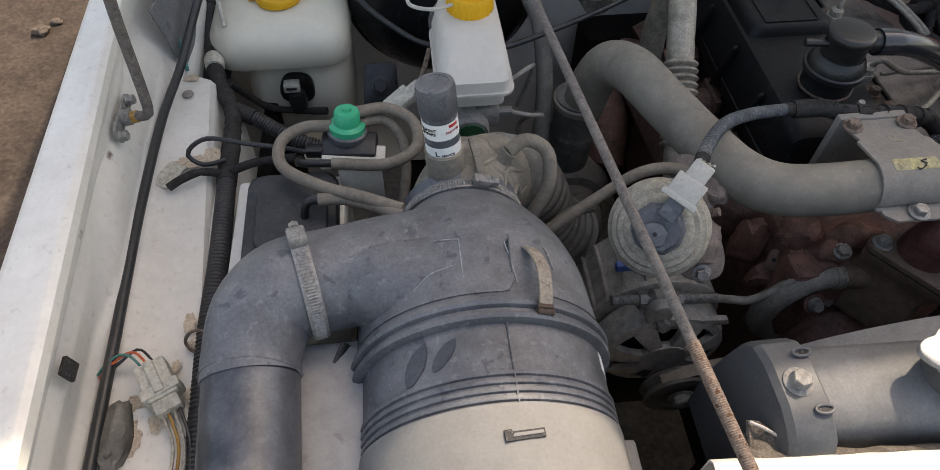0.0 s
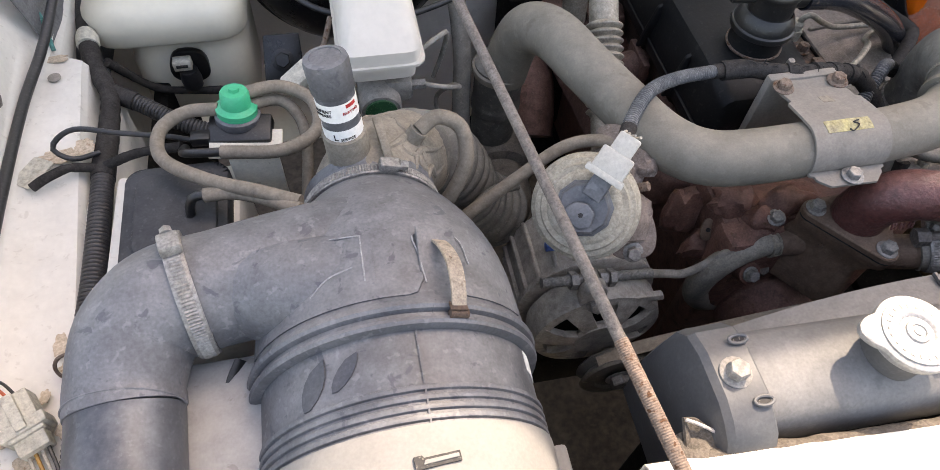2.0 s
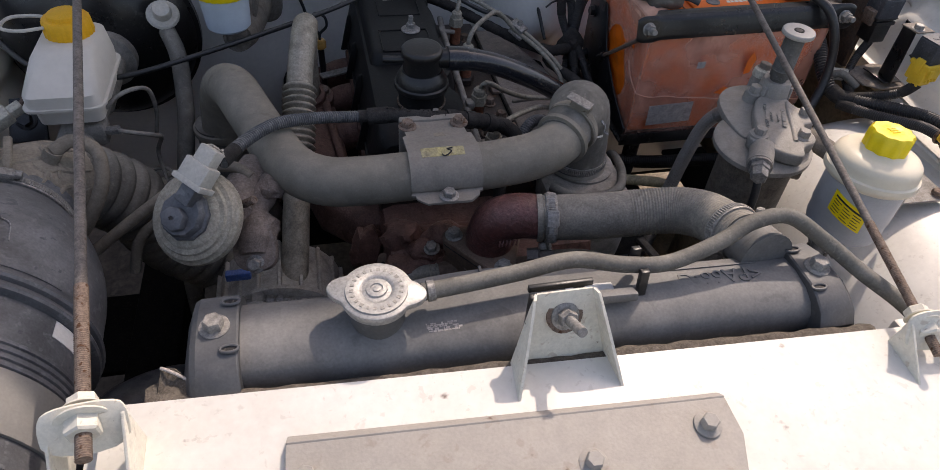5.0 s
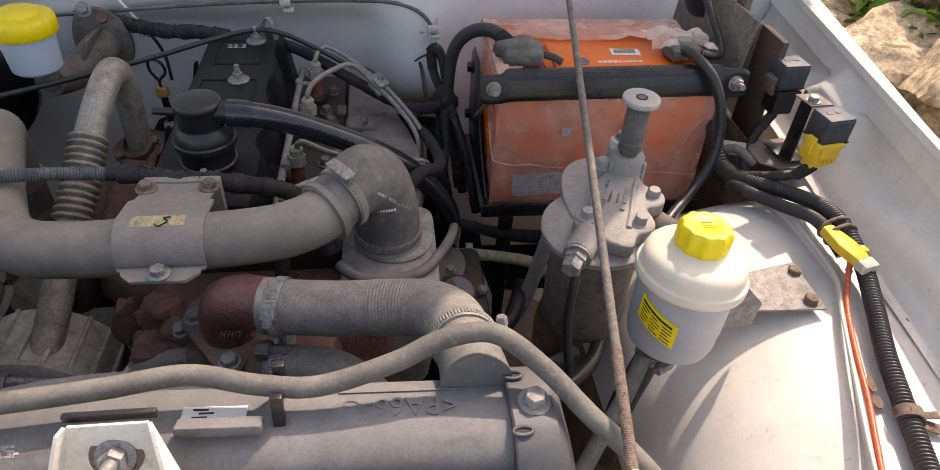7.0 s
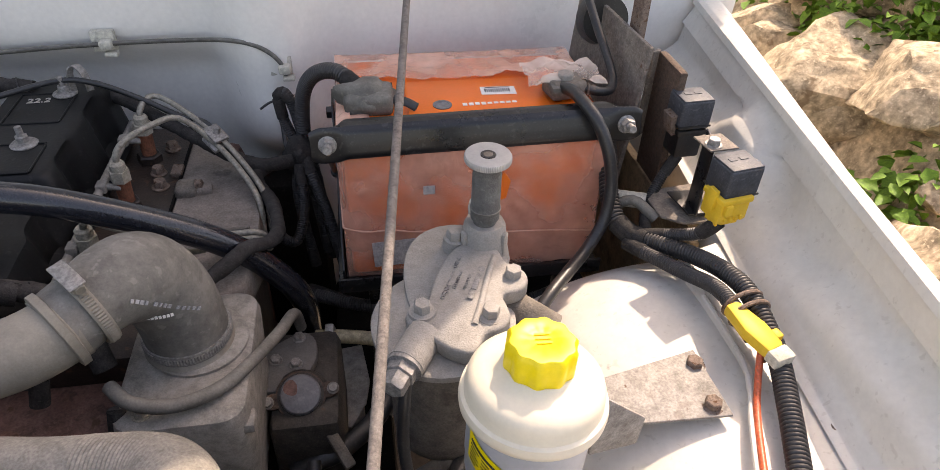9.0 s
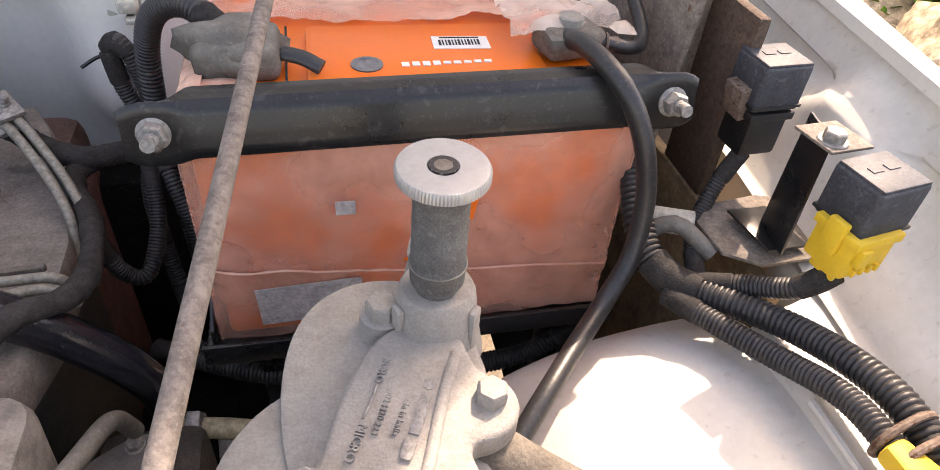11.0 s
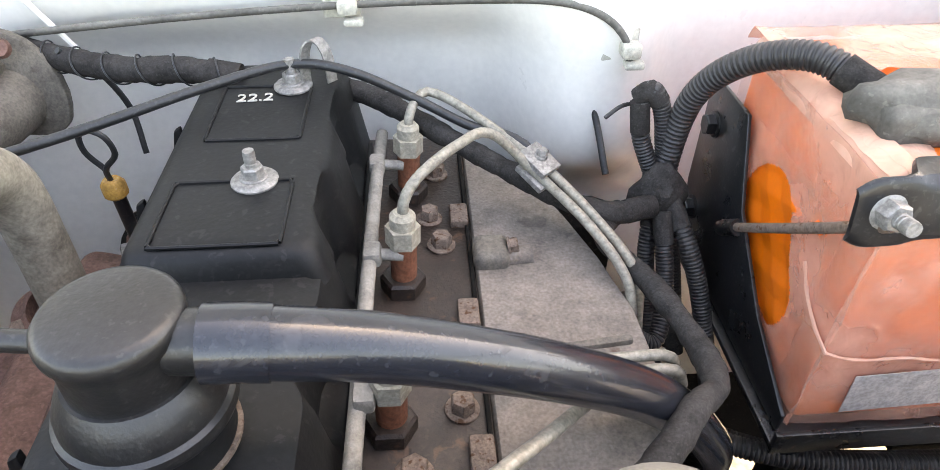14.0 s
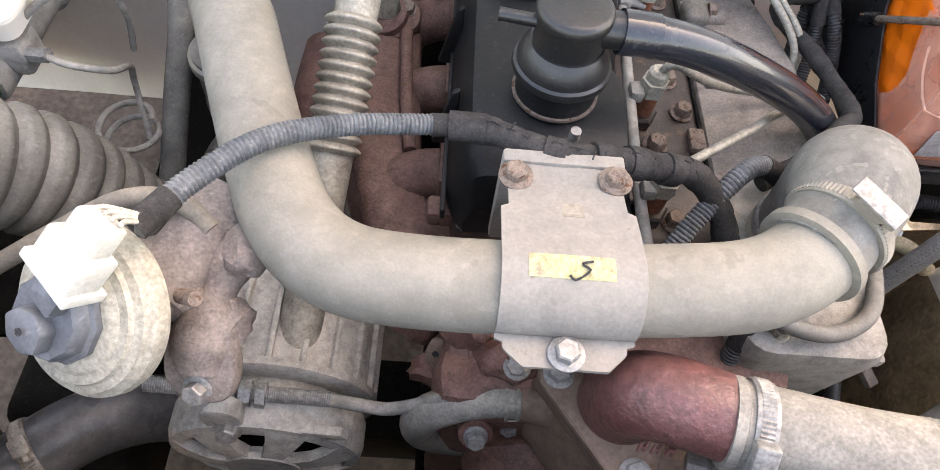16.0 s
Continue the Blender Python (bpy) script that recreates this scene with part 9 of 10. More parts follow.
part("outlet_banjo", lathe([(0.0115, 0), (0.0125, 0.002), (0.0125, 0.010), (0.0105, 0.012), (0.0105, 0.013), (0, 0.013)], basis((0.444, 0.389, 0.955), (0.18, 0.05, 1)), 26), CONN, ff, "pale banjo fitting")
part("outlet_bolt", hexbolt((0.446, 0.3897, 0.967), (0.18, 0.05, 1), 0.0085, 0.007, 0.0095), BRKT, ff, "dull banjo bolt")
part("standoff", box(0.06, 0.012, 0.07, at(0.455, 0.292, 0.890, 0, 0, -30), 0.004), ALUD, ff)
part("mount_arm", sweep([(0.450, 0.288, 0.930), (0.470, 0.272, 0.925), (0.490, 0.262, 0.915)], 0.014, 14, 0.005, flat=0.6), ALUD, ff)
tube_thing("fuel_return_hose", [(0.356, 0.218, 0.93), (0.352, 0.205, 0.905), (0.350, 0.195, 0.86), (0.358, 0.175, 0.80), (0.372, 0.15, 0.76)], 0.0052, RUBBERD, "black hose under the filter inlet", "hose")
tube_thing("fuel_feed_hose", [(0.262, 0.455, 0.735), (0.29, 0.452, 0.735), (0.33, 0.44, 0.738), (0.37, 0.42, 0.742), (0.40, 0.41, 0.72)], 0.0085, FUELH, "pale translucent fuel hose with clamp", "hose")
fcl = thing("hose_clamp", (0.277, 0.454, 0.725), "zinc hose clamp on the fuel hose", "clamp")
clamp(fcl, (0.280, 0.454, 0.735), (1, -0.1, 0.0), 0.0095, 0.010, (0, -0.4, 1))
bz = tube_thing("braided_hose", [(0.345, 0.392, 0.66), (0.360, 0.400, 0.70), (0.373, 0.405, 0.755), (0.386, 0.410, 0.815), (0.400, 0.410, 0.865), (0.412, 0.390, 0.90), (0.418, 0.362, 0.918)], 0.0095, RUBBER, "steel braided hose rising behind the filter", "hose")
def braid(pts, r, strands=8, pitch=0.036):
    """A woven skin: two families of raised wires that cross."""
    path, length = spline(pts, 0.0012)
    bm = bmesh.new()
    side = (path[1] - path[0]).orthogonal().normalized()
    last = None
    for k, q in enumerate(path):
        t = (path[min(k + 1, len(path) - 1)] - path[max(k - 1, 0)]).normalized()
        side = (side - t * side.dot(t)).normalized()
        up = t.cross(side)
        turn = 2 * math.pi * (length * k / (len(path) - 1)) / pitch
        row = []
        for j in range(64):
            a = 2 * math.pi * j / 64
            h = max(math.cos(strands * (a - turn)), math.cos(strands * (a + turn)))
            row.append(bm.verts.new(q + (side * math.cos(a) + up * math.sin(a)) * (r + 0.0007 * h)))
        if last:
            for j in range(64):
                bm.faces.new((last[j], last[(j + 1) % 64], row[(j + 1) % 64], row[j]))
        last = row
    return bm
part("braid", braid([(0.345, 0.392, 0.66), (0.360, 0.400, 0.70), (0.373, 0.405, 0.755), (0.386, 0.410, 0.815), (0.400, 0.410, 0.865), (0.412, 0.390, 0.90), (0.418, 0.362, 0.918)], 0.0098), BRAID, bz, "woven steel braid", sharp=80)
part("crimp_ferrule", lathe([(0.0098, -0.012), (0.0115, -0.011), (0.0115, 0.011), (0.0098, 0.012)], basis((0.410, 0.393, 0.895), (0.35, -0.5, 0.8)), 20), STEEL, bz, "zinc crimp ferrule")
tube_thing("lower_hose", [(0.30, 0.12, 0.80), (0.345, 0.155, 0.80), (0.39, 0.20, 0.79), (0.42, 0.26, 0.78)], 0.0085, RUBBERD, "dark rubber hose below the filter", "hose")

ip = thing("injection_pump", (0.25, 0.36, 0.66), "dirty dark injection pump with rusty red cover", "pump")
part("housing", box(0.075, 0.14, 0.12, at(0.255, 0.375, 0.70), 0.012), PUMPD, ip)
part("top_plate", prism(smooth_poly([(0.206, 0.350), (0.204, 0.404), (0.236, 0.426), (0.254, 0.434), (0.268, 0.418), (0.268, 0.384), (0.250, 0.358), (0.232, 0.346)], 2), 0.012, at(0, 0, 0.758), 0.003), CASTG, ip, "grey dusty cover plate")
gm = basis((0.2505, 0.345, 0.760), (0.08, -0.50, 0.86))
part("governor", lathe([(0, -0.03), (0.030, -0.03), (0.032, -0.010), (0.030, -0.004), (0.0265, 0.0), (0.0265, 0.004), (0.0240, 0.006), (0.0240, 0.010), (0, 0.010)], gm, 40), PUMPD, ip, "stepped dark round governor")
part("governor_cap", lathe([(0.0205, 0.008), (0.0212, 0.011), (0.0212, 0.0155), (0.0196, 0.0175), (0.0120, 0.0184), (0, 0.0186)], gm, 36), BLACKP, ip, "dark dusty round cap")
part("red_smear", prism(smooth_poly([(-0.002, 0.004), (0.004, 0.017), (0.014, 0.015), (0.018, 0.006), (0.010, 0.001)], 2), 0.0007, gm @ pose(0, 0, 0.0180), 0), ENGINE, ip, "dull red paint on the cap")
part("cap_clamp", lathe([(0.0222, 0.004), (0.0258, 0.004), (0.0264, 0.006), (0.0258, 0.0085), (0.0222, 0.0085)], gm, 40), DRUST, ip, "rusty clamp ring")
for s in (-1, 1):
    ear = gm @ pose(0, 0, 0, 0, 0, 90 if s > 0 else -90)
    part("clamp_ear", prism(smooth_poly([(0.022, -0.010), (0.038, -0.007), (0.042, 0.0), (0.038, 0.007), (0.022, 0.010)], 2), 0.006, ear @ pose(0, 0, 0.003), 0.0015), DRUST, ip, "rusty clamp ear")
    q = ear @ Vector((0.034, 0, 0.009))
    part("bolt", hexbolt(tuple(q), (0.08, -0.50, 0.86), 0.0055, 0.006, 0.0065), BRKG, ip)
for x, y in ((0.2235, 0.390), (0.2455, 0.382), (0.2475, 0.421)):
    part("bolt", hexbolt((x, y, 0.770), (0, -0.1, 1), 0.006, 0.005, 0.0072), BRKG, ip, "dusty plate screw")
part("lever", box(0.012, 0.06, 0.008, at(0.285, 0.30, 0.735, 20, 0, 30), 0.002), ALUD, ip)
part("stud", sweep([(0.262, 0.285, 0.73), (0.262, 0.262, 0.715)], 0.007, 12, 0.005), RUBBERD, ip)

mb = thing("engine_mount_bracket", (0.295, 0.45, 0.60), "pale dusty sheet bracket deep beside the pump", "bracket")
part("plate", prism([(0.276, 0.515), (0.314, 0.520), (0.322, 0.455), (0.316, 0.420), (0.296, 0.384), (0.272, 0.398), (0.284, 0.450)], 0.004, at(0, 0, 0.640), 0.001), ALUP, mb)
part("leg", box(0.03, 0.012, 0.18, at(0.296, 0.47, 0.55), 0.002), ALUP, mb)
tube_thing("lower_hose", [(0.236, 0.300, 0.690), (0.262, 0.306, 0.698), (0.289, 0.316, 0.70), (0.328, 0.353, 0.70), (0.349, 0.399, 0.70), (0.36, 0.44, 0.68)], 0.0115, RUBBERD, "dark rubber hose beside the injection pump", "hose")
tube_thing("lower_hose", [(0.27, 0.20, 0.715), (0.304, 0.219, 0.72), (0.352, 0.249, 0.72), (0.40, 0.273, 0.72)], 0.0085, RUBBER, "grey rubber hose below the filter", "hose")

# ---- power steering reservoir ----
ps = thing("steering_fluid_reservoir", (0.434, 0.140, 0.885), "grey plastic steering fluid reservoir with cream top and yellow cap", "reservoir")
pm = basis((0.4325, 0.1400, 0.8945), (0.045, 0.06, 1), (1, 0, 0))
part("lower_tank", lathe([(0, 0), (0.034, 0), (0.040, 0.004), (0.0425, 0.014), (0.0425, 0.030), (0.0435, 0.032), (0.0435, 0.082), (0, 0.082)], pm, 52), GREYP, ps, "translucent grey lower tank")
part("collar", lathe([(0.0435, 0.078), (0.0485, 0.0785), (0.0508, 0.081), (0.0512, 0.085), (0.0503, 0.089), (0.0478, 0.0905), (0.0472, 0.094), (0.0470, 0.099), (0.0455, 0.1035), (0.0420, 0.1075), (0.036, 0.1105), (0.0265, 0.1125), (0.0235, 0.115), (0, 0.115)], pm, 56), CREAMP, ps, "cream upper shell")
part("cap", lathe([(0.0215, 0.113), (0.0232, 0.115), (0.0232, 0.133), (0.0208, 0.1362), (0.0110, 0.1370), (0.010, 0.1364), (0, 0.1364)], pm, 60, 10, 0.045), YELLOW, ps, "bright yellow scalloped cap")
part("cap_bars", join(*[box(0.010, 0.0016, 0.0006, pm @ pose(0, -0.004 + 0.004 * i, 0.1370), 0) for i in range(3)]), YELLOW, ps)
def pslab(u, v):
    a = radians(-168 + 54 * u)
    return pm @ Vector((0.0441 * math.cos(a), 0.0441 * math.sin(a), 0.034 + 0.026 * v - 0.016 * (u - 0.5)))
part("yellow_label", sheet(14, 3, pslab, 0.0005), YELLOW, ps, "yellow printed warning label")
for i in range(6):
    for k in range(3):
        wide = (0.30 if i == 5 else 0.24) * (1 - 0.3 * ((i * 2 + k) % 3 == 0))
        part("print_bar", sheet(5, 1, lambda u, v, i=i, k=k, wide=wide: pslab(0.07 + 0.30 * k + wide * u, 0.10 + 0.135 * i + (0.085 if i == 5 else 0.035) * v) + Vector((-0.0004, -0.0006, 0)), 0.0003), INK, ps)

psb = thing("reservoir_bracket", (0.55, 0.18, 0.888), "grey brown steel bracket bolted on the wheel arch", "bracket")
part("plate", prism([(-0.060, 0.030), (0.058, 0.052), (0.063, -0.018), (-0.030, -0.012), (-0.075, -0.026), (-0.070, 0.010)], 0.003, at(0.556, 0.185, 0.8905, 3, -2, 0), 0.0008), BRKG, psb, "dull rusty steel plate")
part("upright", prism([(0, 0), (0.05, -0.012), (0.052, 0.02), (0.0, 0.07)], 0.003, at(0.488, 0.150, 0.895) @ Matrix(((0.9, 0, 0.3, 0), (0.25, 0, -0.9, 0), (0, 1, 0, 0), (0, 0, 0, 1))), 0.0006), BRKG, psb)
part("bolt", hexbolt((0.606, 0.179, 0.893), (0, 0, 1), 0.0075, 0.0065, 0.010), RUSTY, psb, "rusty hex bolt")
part("bolt", hexbolt((0.6085, 0.222, 0.894), (0, 0, 1), 0.0075, 0.0065, 0.010), RUSTY, psb, "rusty hex bolt")
psh = thing("steering_hose", (0.42, 0.142, 0.87), "black steering hose clamped below the reservoir", "hose")
part("hose", sweep([(0.428, 0.145, 0.898), (0.424, 0.142, 0.875), (0.416, 0.140, 0.84), (0.405, 0.135, 0.79), (0.395, 0.12, 0.72)], 0.0135, 20, 0.005), RUBBERD, psh)
clamp(psh, (0.423, 0.1415, 0.870), (-0.12, -0.05, -1), 0.014, 0.010, (0.5, -0.8, 0.2))
tube_thing("steering_return_hose", [(0.412, 0.135, 0.875), (0.395, 0.115, 0.845), (0.365, 0.085, 0.81), (0.335, 0.055, 0.775), (0.31, 0.03, 0.72)], 0.0085, RUBBER, "grey rubber return hose", "hose")

# ---- battery ----
bat = thing("car_battery", (0.455, 0.565, 0.80), "orange car battery wrapped in torn clear film", "battery")
BX0, BX1, BY0, BY1, BZ0, BZ1 = 0.314, 0.598, 0.482, 0.662, 0.806, 0.990
bcx, bcy = (BX0 + BX1) / 2, (BY0 + BY1) / 2
part("case", box(BX1 - BX0, BY1 - BY0, BZ1 - BZ0, at(bcx, bcy, (BZ0 + BZ1) / 2), 0.006, 3), ORANGE, bat, "orange plastic case")
part("lid", box(BX1 - BX0 - 0.006, BY1 - BY0 - 0.006, 0.010, at(bcx, bcy, BZ1 + 0.003), 0.003), ORANGE, bat, "orange lid")
part("lid_panel", prism(rounded(0.158, 0.088, 0.006), 0.004, at(bcx + 0.010, 0.545, BZ1 + 0.0075), 0.001), ORANGE, bat, "raised orange lid panel")
part("lid_groove", box(0.0015, 0.10, 0.0014, at(BX0 + 0.060, 0.545, BZ1 + 0.0082), 0), INK, bat)
part("lid_groove", box(0.0015, 0.10, 0.0014, at(BX1 - 0.058, 0.545, BZ1 + 0.0082, 0, 0, 8), 0), INK, bat)
part("charge_eye", lathe([(0, 0), (0.0105, 0), (0.0105, 0.001), (0.0075, 0.0014), (0.007, 0.001), (0, 0.001)], at(0.425, 0.527, BZ1 + 0.0115), 28), BLACKP, bat, "round charge indicator")
part("charge_eye_dot", box(0.003, 0.002, 0.0006, at(0.433, 0.527, BZ1 + 0.0122), 0), GREEN, bat)
for k in range(9):
    part("brand_mark", box(0.0050, 0.0056 if k < 4 else 0.0036, 0.0006, at(0.450 + 0.0070 * k, 0.526 + 0.0002 * k, BZ1 + 0.0118), 0), PAPER, bat, "plain white brand mark")
part("barcode_label", box(0.040, 0.019, 0.0006, at(0.493, 0.556, BZ1 + 0.0119, 0, 0, -2), 0), PAPER, bat, "white barcode label")
for k in range(13):
    part("barcode_bar", box(0.0009 + 0.0006 * (k % 3 == 0), 0.008, 0.0004, at(0.478 + 0.0023 * k, 0.5555, BZ1 + 0.0125, 0, 0, -2), 0), INK, bat)
part("print_bar", box(0.028, 0.0012, 0.0004, at(0.493, 0.563, BZ1 + 0.0125, 0, 0, -2), 0), INK, bat)
# film: front, sides, with creases and tears
def filmf(u, v):
    x = BX0 - 0.0062 + (BX1 - BX0 + 0.0124) * u
    z = BZ0 + 0.002 + (BZ1 - BZ0 + 0.002) * v
    w = 0.0035 * noise.noise(Vector((x * 22, z * 22, 0))) + 0.0020 * noise.noise(Vector((x * 90 + z * 40, z * 45, 3))) - 0.0025 * abs(noise.noise(Vector((x * 30 + z * 30, z * 14 - x * 10, 6))))
    return Vector((x, BY0 - 0.0045 + w, z))
part("front_film", sheet(60, 40, filmf, 0.0004), FILM, bat, "wrinkled cloudy shrink film", sharp=80)
def films(s):
    X = BX0 - 0.0045 if s < 0 else BX1 + 0.0045
    def f(u, v):
        y = BY0 - 0.0062 + (BY1 - BY0 + 0.006) * u
        z = BZ0 + 0.002 + (BZ1 - BZ0 + 0.002) * v
        k = 1.0
        return Vector((X + s * k * (0.0025 * noise.noise(Vector((y * 25, z * 25, s)))), y, z))
    return f
def cut(bm, keep):
    bmesh.ops.delete(bm, geom=[f for f in bm.faces if not keep(f.calc_center_median())], context="FACES")
    return bm
tear_edge = smooth_poly([(0.616, 0.898), (0.608, 0.925), (0.595, 0.939), (0.575, 0.945), (0.559, 0.935), (0.539, 0.907), (0.520, 0.882), (0.523, 0.857), (0.532, 0.843), (0.552, 0.850), (0.586, 0.866), (0.611, 0.891)], 3)
def in_tear(y, z):
    inside = False
    for (ya, za), (yb, zb) in zip(tear_edge, tear_edge[1:] + tear_edge[:1]):
        if (za > z) != (zb > z) and y < (yb - ya) * (z - za) / (zb - za) + ya:
            inside = not inside
    return inside
part("side_film", cut(sheet(110, 110, films(-1), 0.0004), lambda c: not in_tear(c.y, c.z)), FILM, bat, "torn cloudy shrink film", sharp=80)
part("side_film", sheet(30, 30, films(1), 0.0004), FILM, bat, sharp=80)
def fold(u, v):
    y, z = 0.506 + 0.122 * u, 0.834 + 0.120 * v
    a, b = (y * 10 + z * 36) % 1.0, (y * 26 - z * 22) % 1.0
    return Vector((BX0 - 0.0006 - 0.0016 * (abs(2 * a - 1) + abs(2 * b - 1)), y, z))
part("bare_patch", sheet(70, 80, fold, 0.0004), ORANGE, bat, "pleated bare orange case in the tear", sharp=25)
def edge_film(u, v):
    y = BY0 - 0.006 + (BY1 - BY0 + 0.004) * u
    a = radians(90 * v)
    return Vector((BX0 - 0.0052 + 0.016 * (1 - math.cos(a)), y, BZ1 - 0.004 + 0.0172 * math.sin(a) + 0.0010 * noise.noise(Vector((y * 60, v * 3, 7)))))
part("edge_film", sheet(60, 10, edge_film, 0.0004), FILMC, bat, "clouded film folded over the lid edge", sharp=80)
def lid_film(u, v):
    x, y = BX0 - 0.004 + 0.050 * u, BY0 - 0.003 + 0.075 * v
    return Vector((x, y, BZ1 + 0.0108 - 0.004 * max(0, 1 - u * 8) + 0.0016 * noise.noise(Vector((x * 70, y * 70, 4)))))
part("lid_film", cut(sheet(40, 50, lid_film, 0.0004), lambda c: (c.x - BX0) < 0.032 + 0.012 * noise.noise(Vector((c.y * 60, 3, 1))) - 0.25 * max(0, c.y - BY0 - 0.03)), FILMC, bat, "torn clouded film over the lid edge", sharp=80)
def topf(u, v):
    x = BX0 - 0.004 + (BX1 - BX0 + 0.008) * u
    ragged = 0.012 * noise.noise(Vector((u * 8, 0, 1))) + 0.005 * noise.noise(Vector((u * 31, 0, 4)))
    y = 0.606 + 0.066 * v + (ragged - 0.016 * math.sin(u * 3.1) ** 2) * (1 - v)
    crease = 0.0022 * abs(noise.noise(Vector((x * 26 + y * 18, y * 22, 5)))) + 0.0012 * noise.noise(Vector((x * 80, y * 80, 2)))
    return Vector((x, y, BZ1 + 0.0135 + crease + 0.004 * (1 - v) * max(0, noise.noise(Vector((u * 12, 2, 3)))) - 0.010 * max(0, v - 0.93) / 0.07))
part("top_film", sheet(90, 24, topf, 0.0005), FILMP, bat, "pinkish clouded film over the rear of the lid", sharp=80)
part("film_edge", sweep([(BX0 - 0.006, BY0 - 0.0085, 0.884), (0.322, BY0 - 0.0088, 0.8785), (0.337, BY0 - 0.0085, 0.8755), (0.36, BY0 - 0.0088, 0.8760), (0.385, BY0 - 0.0085, 0.8715), (0.42, BY0 - 0.0085, 0.8690), (0.45, BY0 - 0.0088, 0.8655), (0.50, BY0 - 0.0085, 0.8610), (0.55, BY0 - 0.0085, 0.8585), (BX1 + 0.004, BY0 - 0.0080, 0.853)], lambda s, L: 0.0010 + 0.0005 * noise.noise(Vector((s * 130, 4, 0))), 6, 0.003), FILMC, bat)
part("film_edge", sweep([(BX0 - 0.0066, 0.521, 0.915), (BX0 - 0.0070, 0.506, 0.900), (BX0 - 0.0068, 0.490, 0.890), (BX0 - 0.0066, BY0 - 0.004, 0.886), (BX0 - 0.006, BY0 - 0.0085, 0.884)], lambda s, L: 0.0012 + 0.0005 * noise.noise(Vector((s * 150, 1, 0))), 6, 0.002), FILMC, bat)
part("old_label", box(0.075, 0.0006, 0.036, at(0.376, BY0 - 0.0072, 0.842, 0, -3, 0), 0), PAPERG, bat, "grey faded label")
part("paper_scrap", box(0.013, 0.0006, 0.011, at(0.404, BY0 - 0.0082, 0.927), 0), PAPERG, bat)
part("tear", prism([(-0.010, -0.004), (0.002, -0.006), (0.012, 0.004), (0.004, 0.006)], 0.0006, at(0.452, BY0 - 0.0085, 0.880, 90), 0), ORANGE, bat, "torn patch of bare orange")
part("tear", prism([(-0.006, -0.018), (0.004, -0.015), (0.008, 0.008), (0.0, 0.020), (-0.006, 0.006)], 0.0006, at(0.487, BY0 - 0.0085, 0.925, 90), 0), ORANGE, bat, "torn patch of bare orange")
# terminals
tm1 = thing("battery_terminal_cover", (0.345, 0.535, 0.998), "dusty dark grey rubber terminal cover", "cover")
part("boot", stone((0.343, 0.537, 1.012), (0.032, 0.024, 0.018), 12.4), RUBBER, tm1, sharp=60)
part("boot_block", box(0.052, 0.036, 0.026, at(0.346, 0.532, 1.010, 8, -4, -6), 0.007, 3), RUBBER, tm1)
part("strap_tail", sweep([(0.372, 0.526, 1.012), (0.385, 0.522, 1.010), (0.396, 0.516, 1.006)], 0.005, 10, 0.003, flat=0.5), RUBBERD, tm1)
tm2 = thing("battery_clamp", (0.566, 0.545, 0.998), "dusty lead battery clamp with cable", "clamp")
part("clamp_body", box(0.044, 0.034, 0.020, at(0.566, 0.540, 1.011, 0, 0, 12), 0.006, 3), ALUD, tm2)
part("post", lathe([(0.010, 0), (0.0092, 0.014), (0.008, 0.015), (0, 0.015)], at(0.566, 0.542, 1.012), 20), ALU, tm2)
part("clamp_bolt", hexbolt((0.590, 0.532, 1.010), (1, -0.2, 0), 0.006, 0.008, 0.008), RUSTY, tm2)
part("film_rag", sheet(12, 8, lambda u, v: Vector((0.525 + 0.09 * u, 0.535 + 0.06 * v, 1.022 + 0.012 * noise.noise(Vector((u * 5, v * 5, 2))) - 0.012 * abs(u - 0.4))), 0.0004), FILMT, tm2, sharp=80)
cb1 = thing("battery_cable", (0.556, 0.525, 1.01), "thick black battery cable hanging in front", "cable")
part("cable", sweep([(0.560, 0.532, 1.014), (0.564, 0.505, 1.022), (0.576, 0.466, 1.014), (0.590, 0.449, 0.985), (0.598, 0.439, 0.945), (0.592, 0.426, 0.905), (0.570, 0.408, 0.880), (0.540, 0.378, 0.874), (0.514, 0.350, 0.872), (0.490, 0.326, 0.862)], 0.0068, 18, 0.005), RUBBERD, cb1)
part("lug", box(0.020, 0.020, 0.012, at(0.555, 0.528, 1.014), 0.004), RUBBER, cb1)
tube_thing("earth_lead", [(0.586, 0.532, 1.012), (0.605, 0.530, 1.008), (0.625, 0.545, 1.004), (0.632, 0.575, 1.015), (0.628, 0.64, 1.05), (0.622, 0.72, 1.10)], 0.0052, RUBBERD, "black earth lead looping up the firewall", "cable")
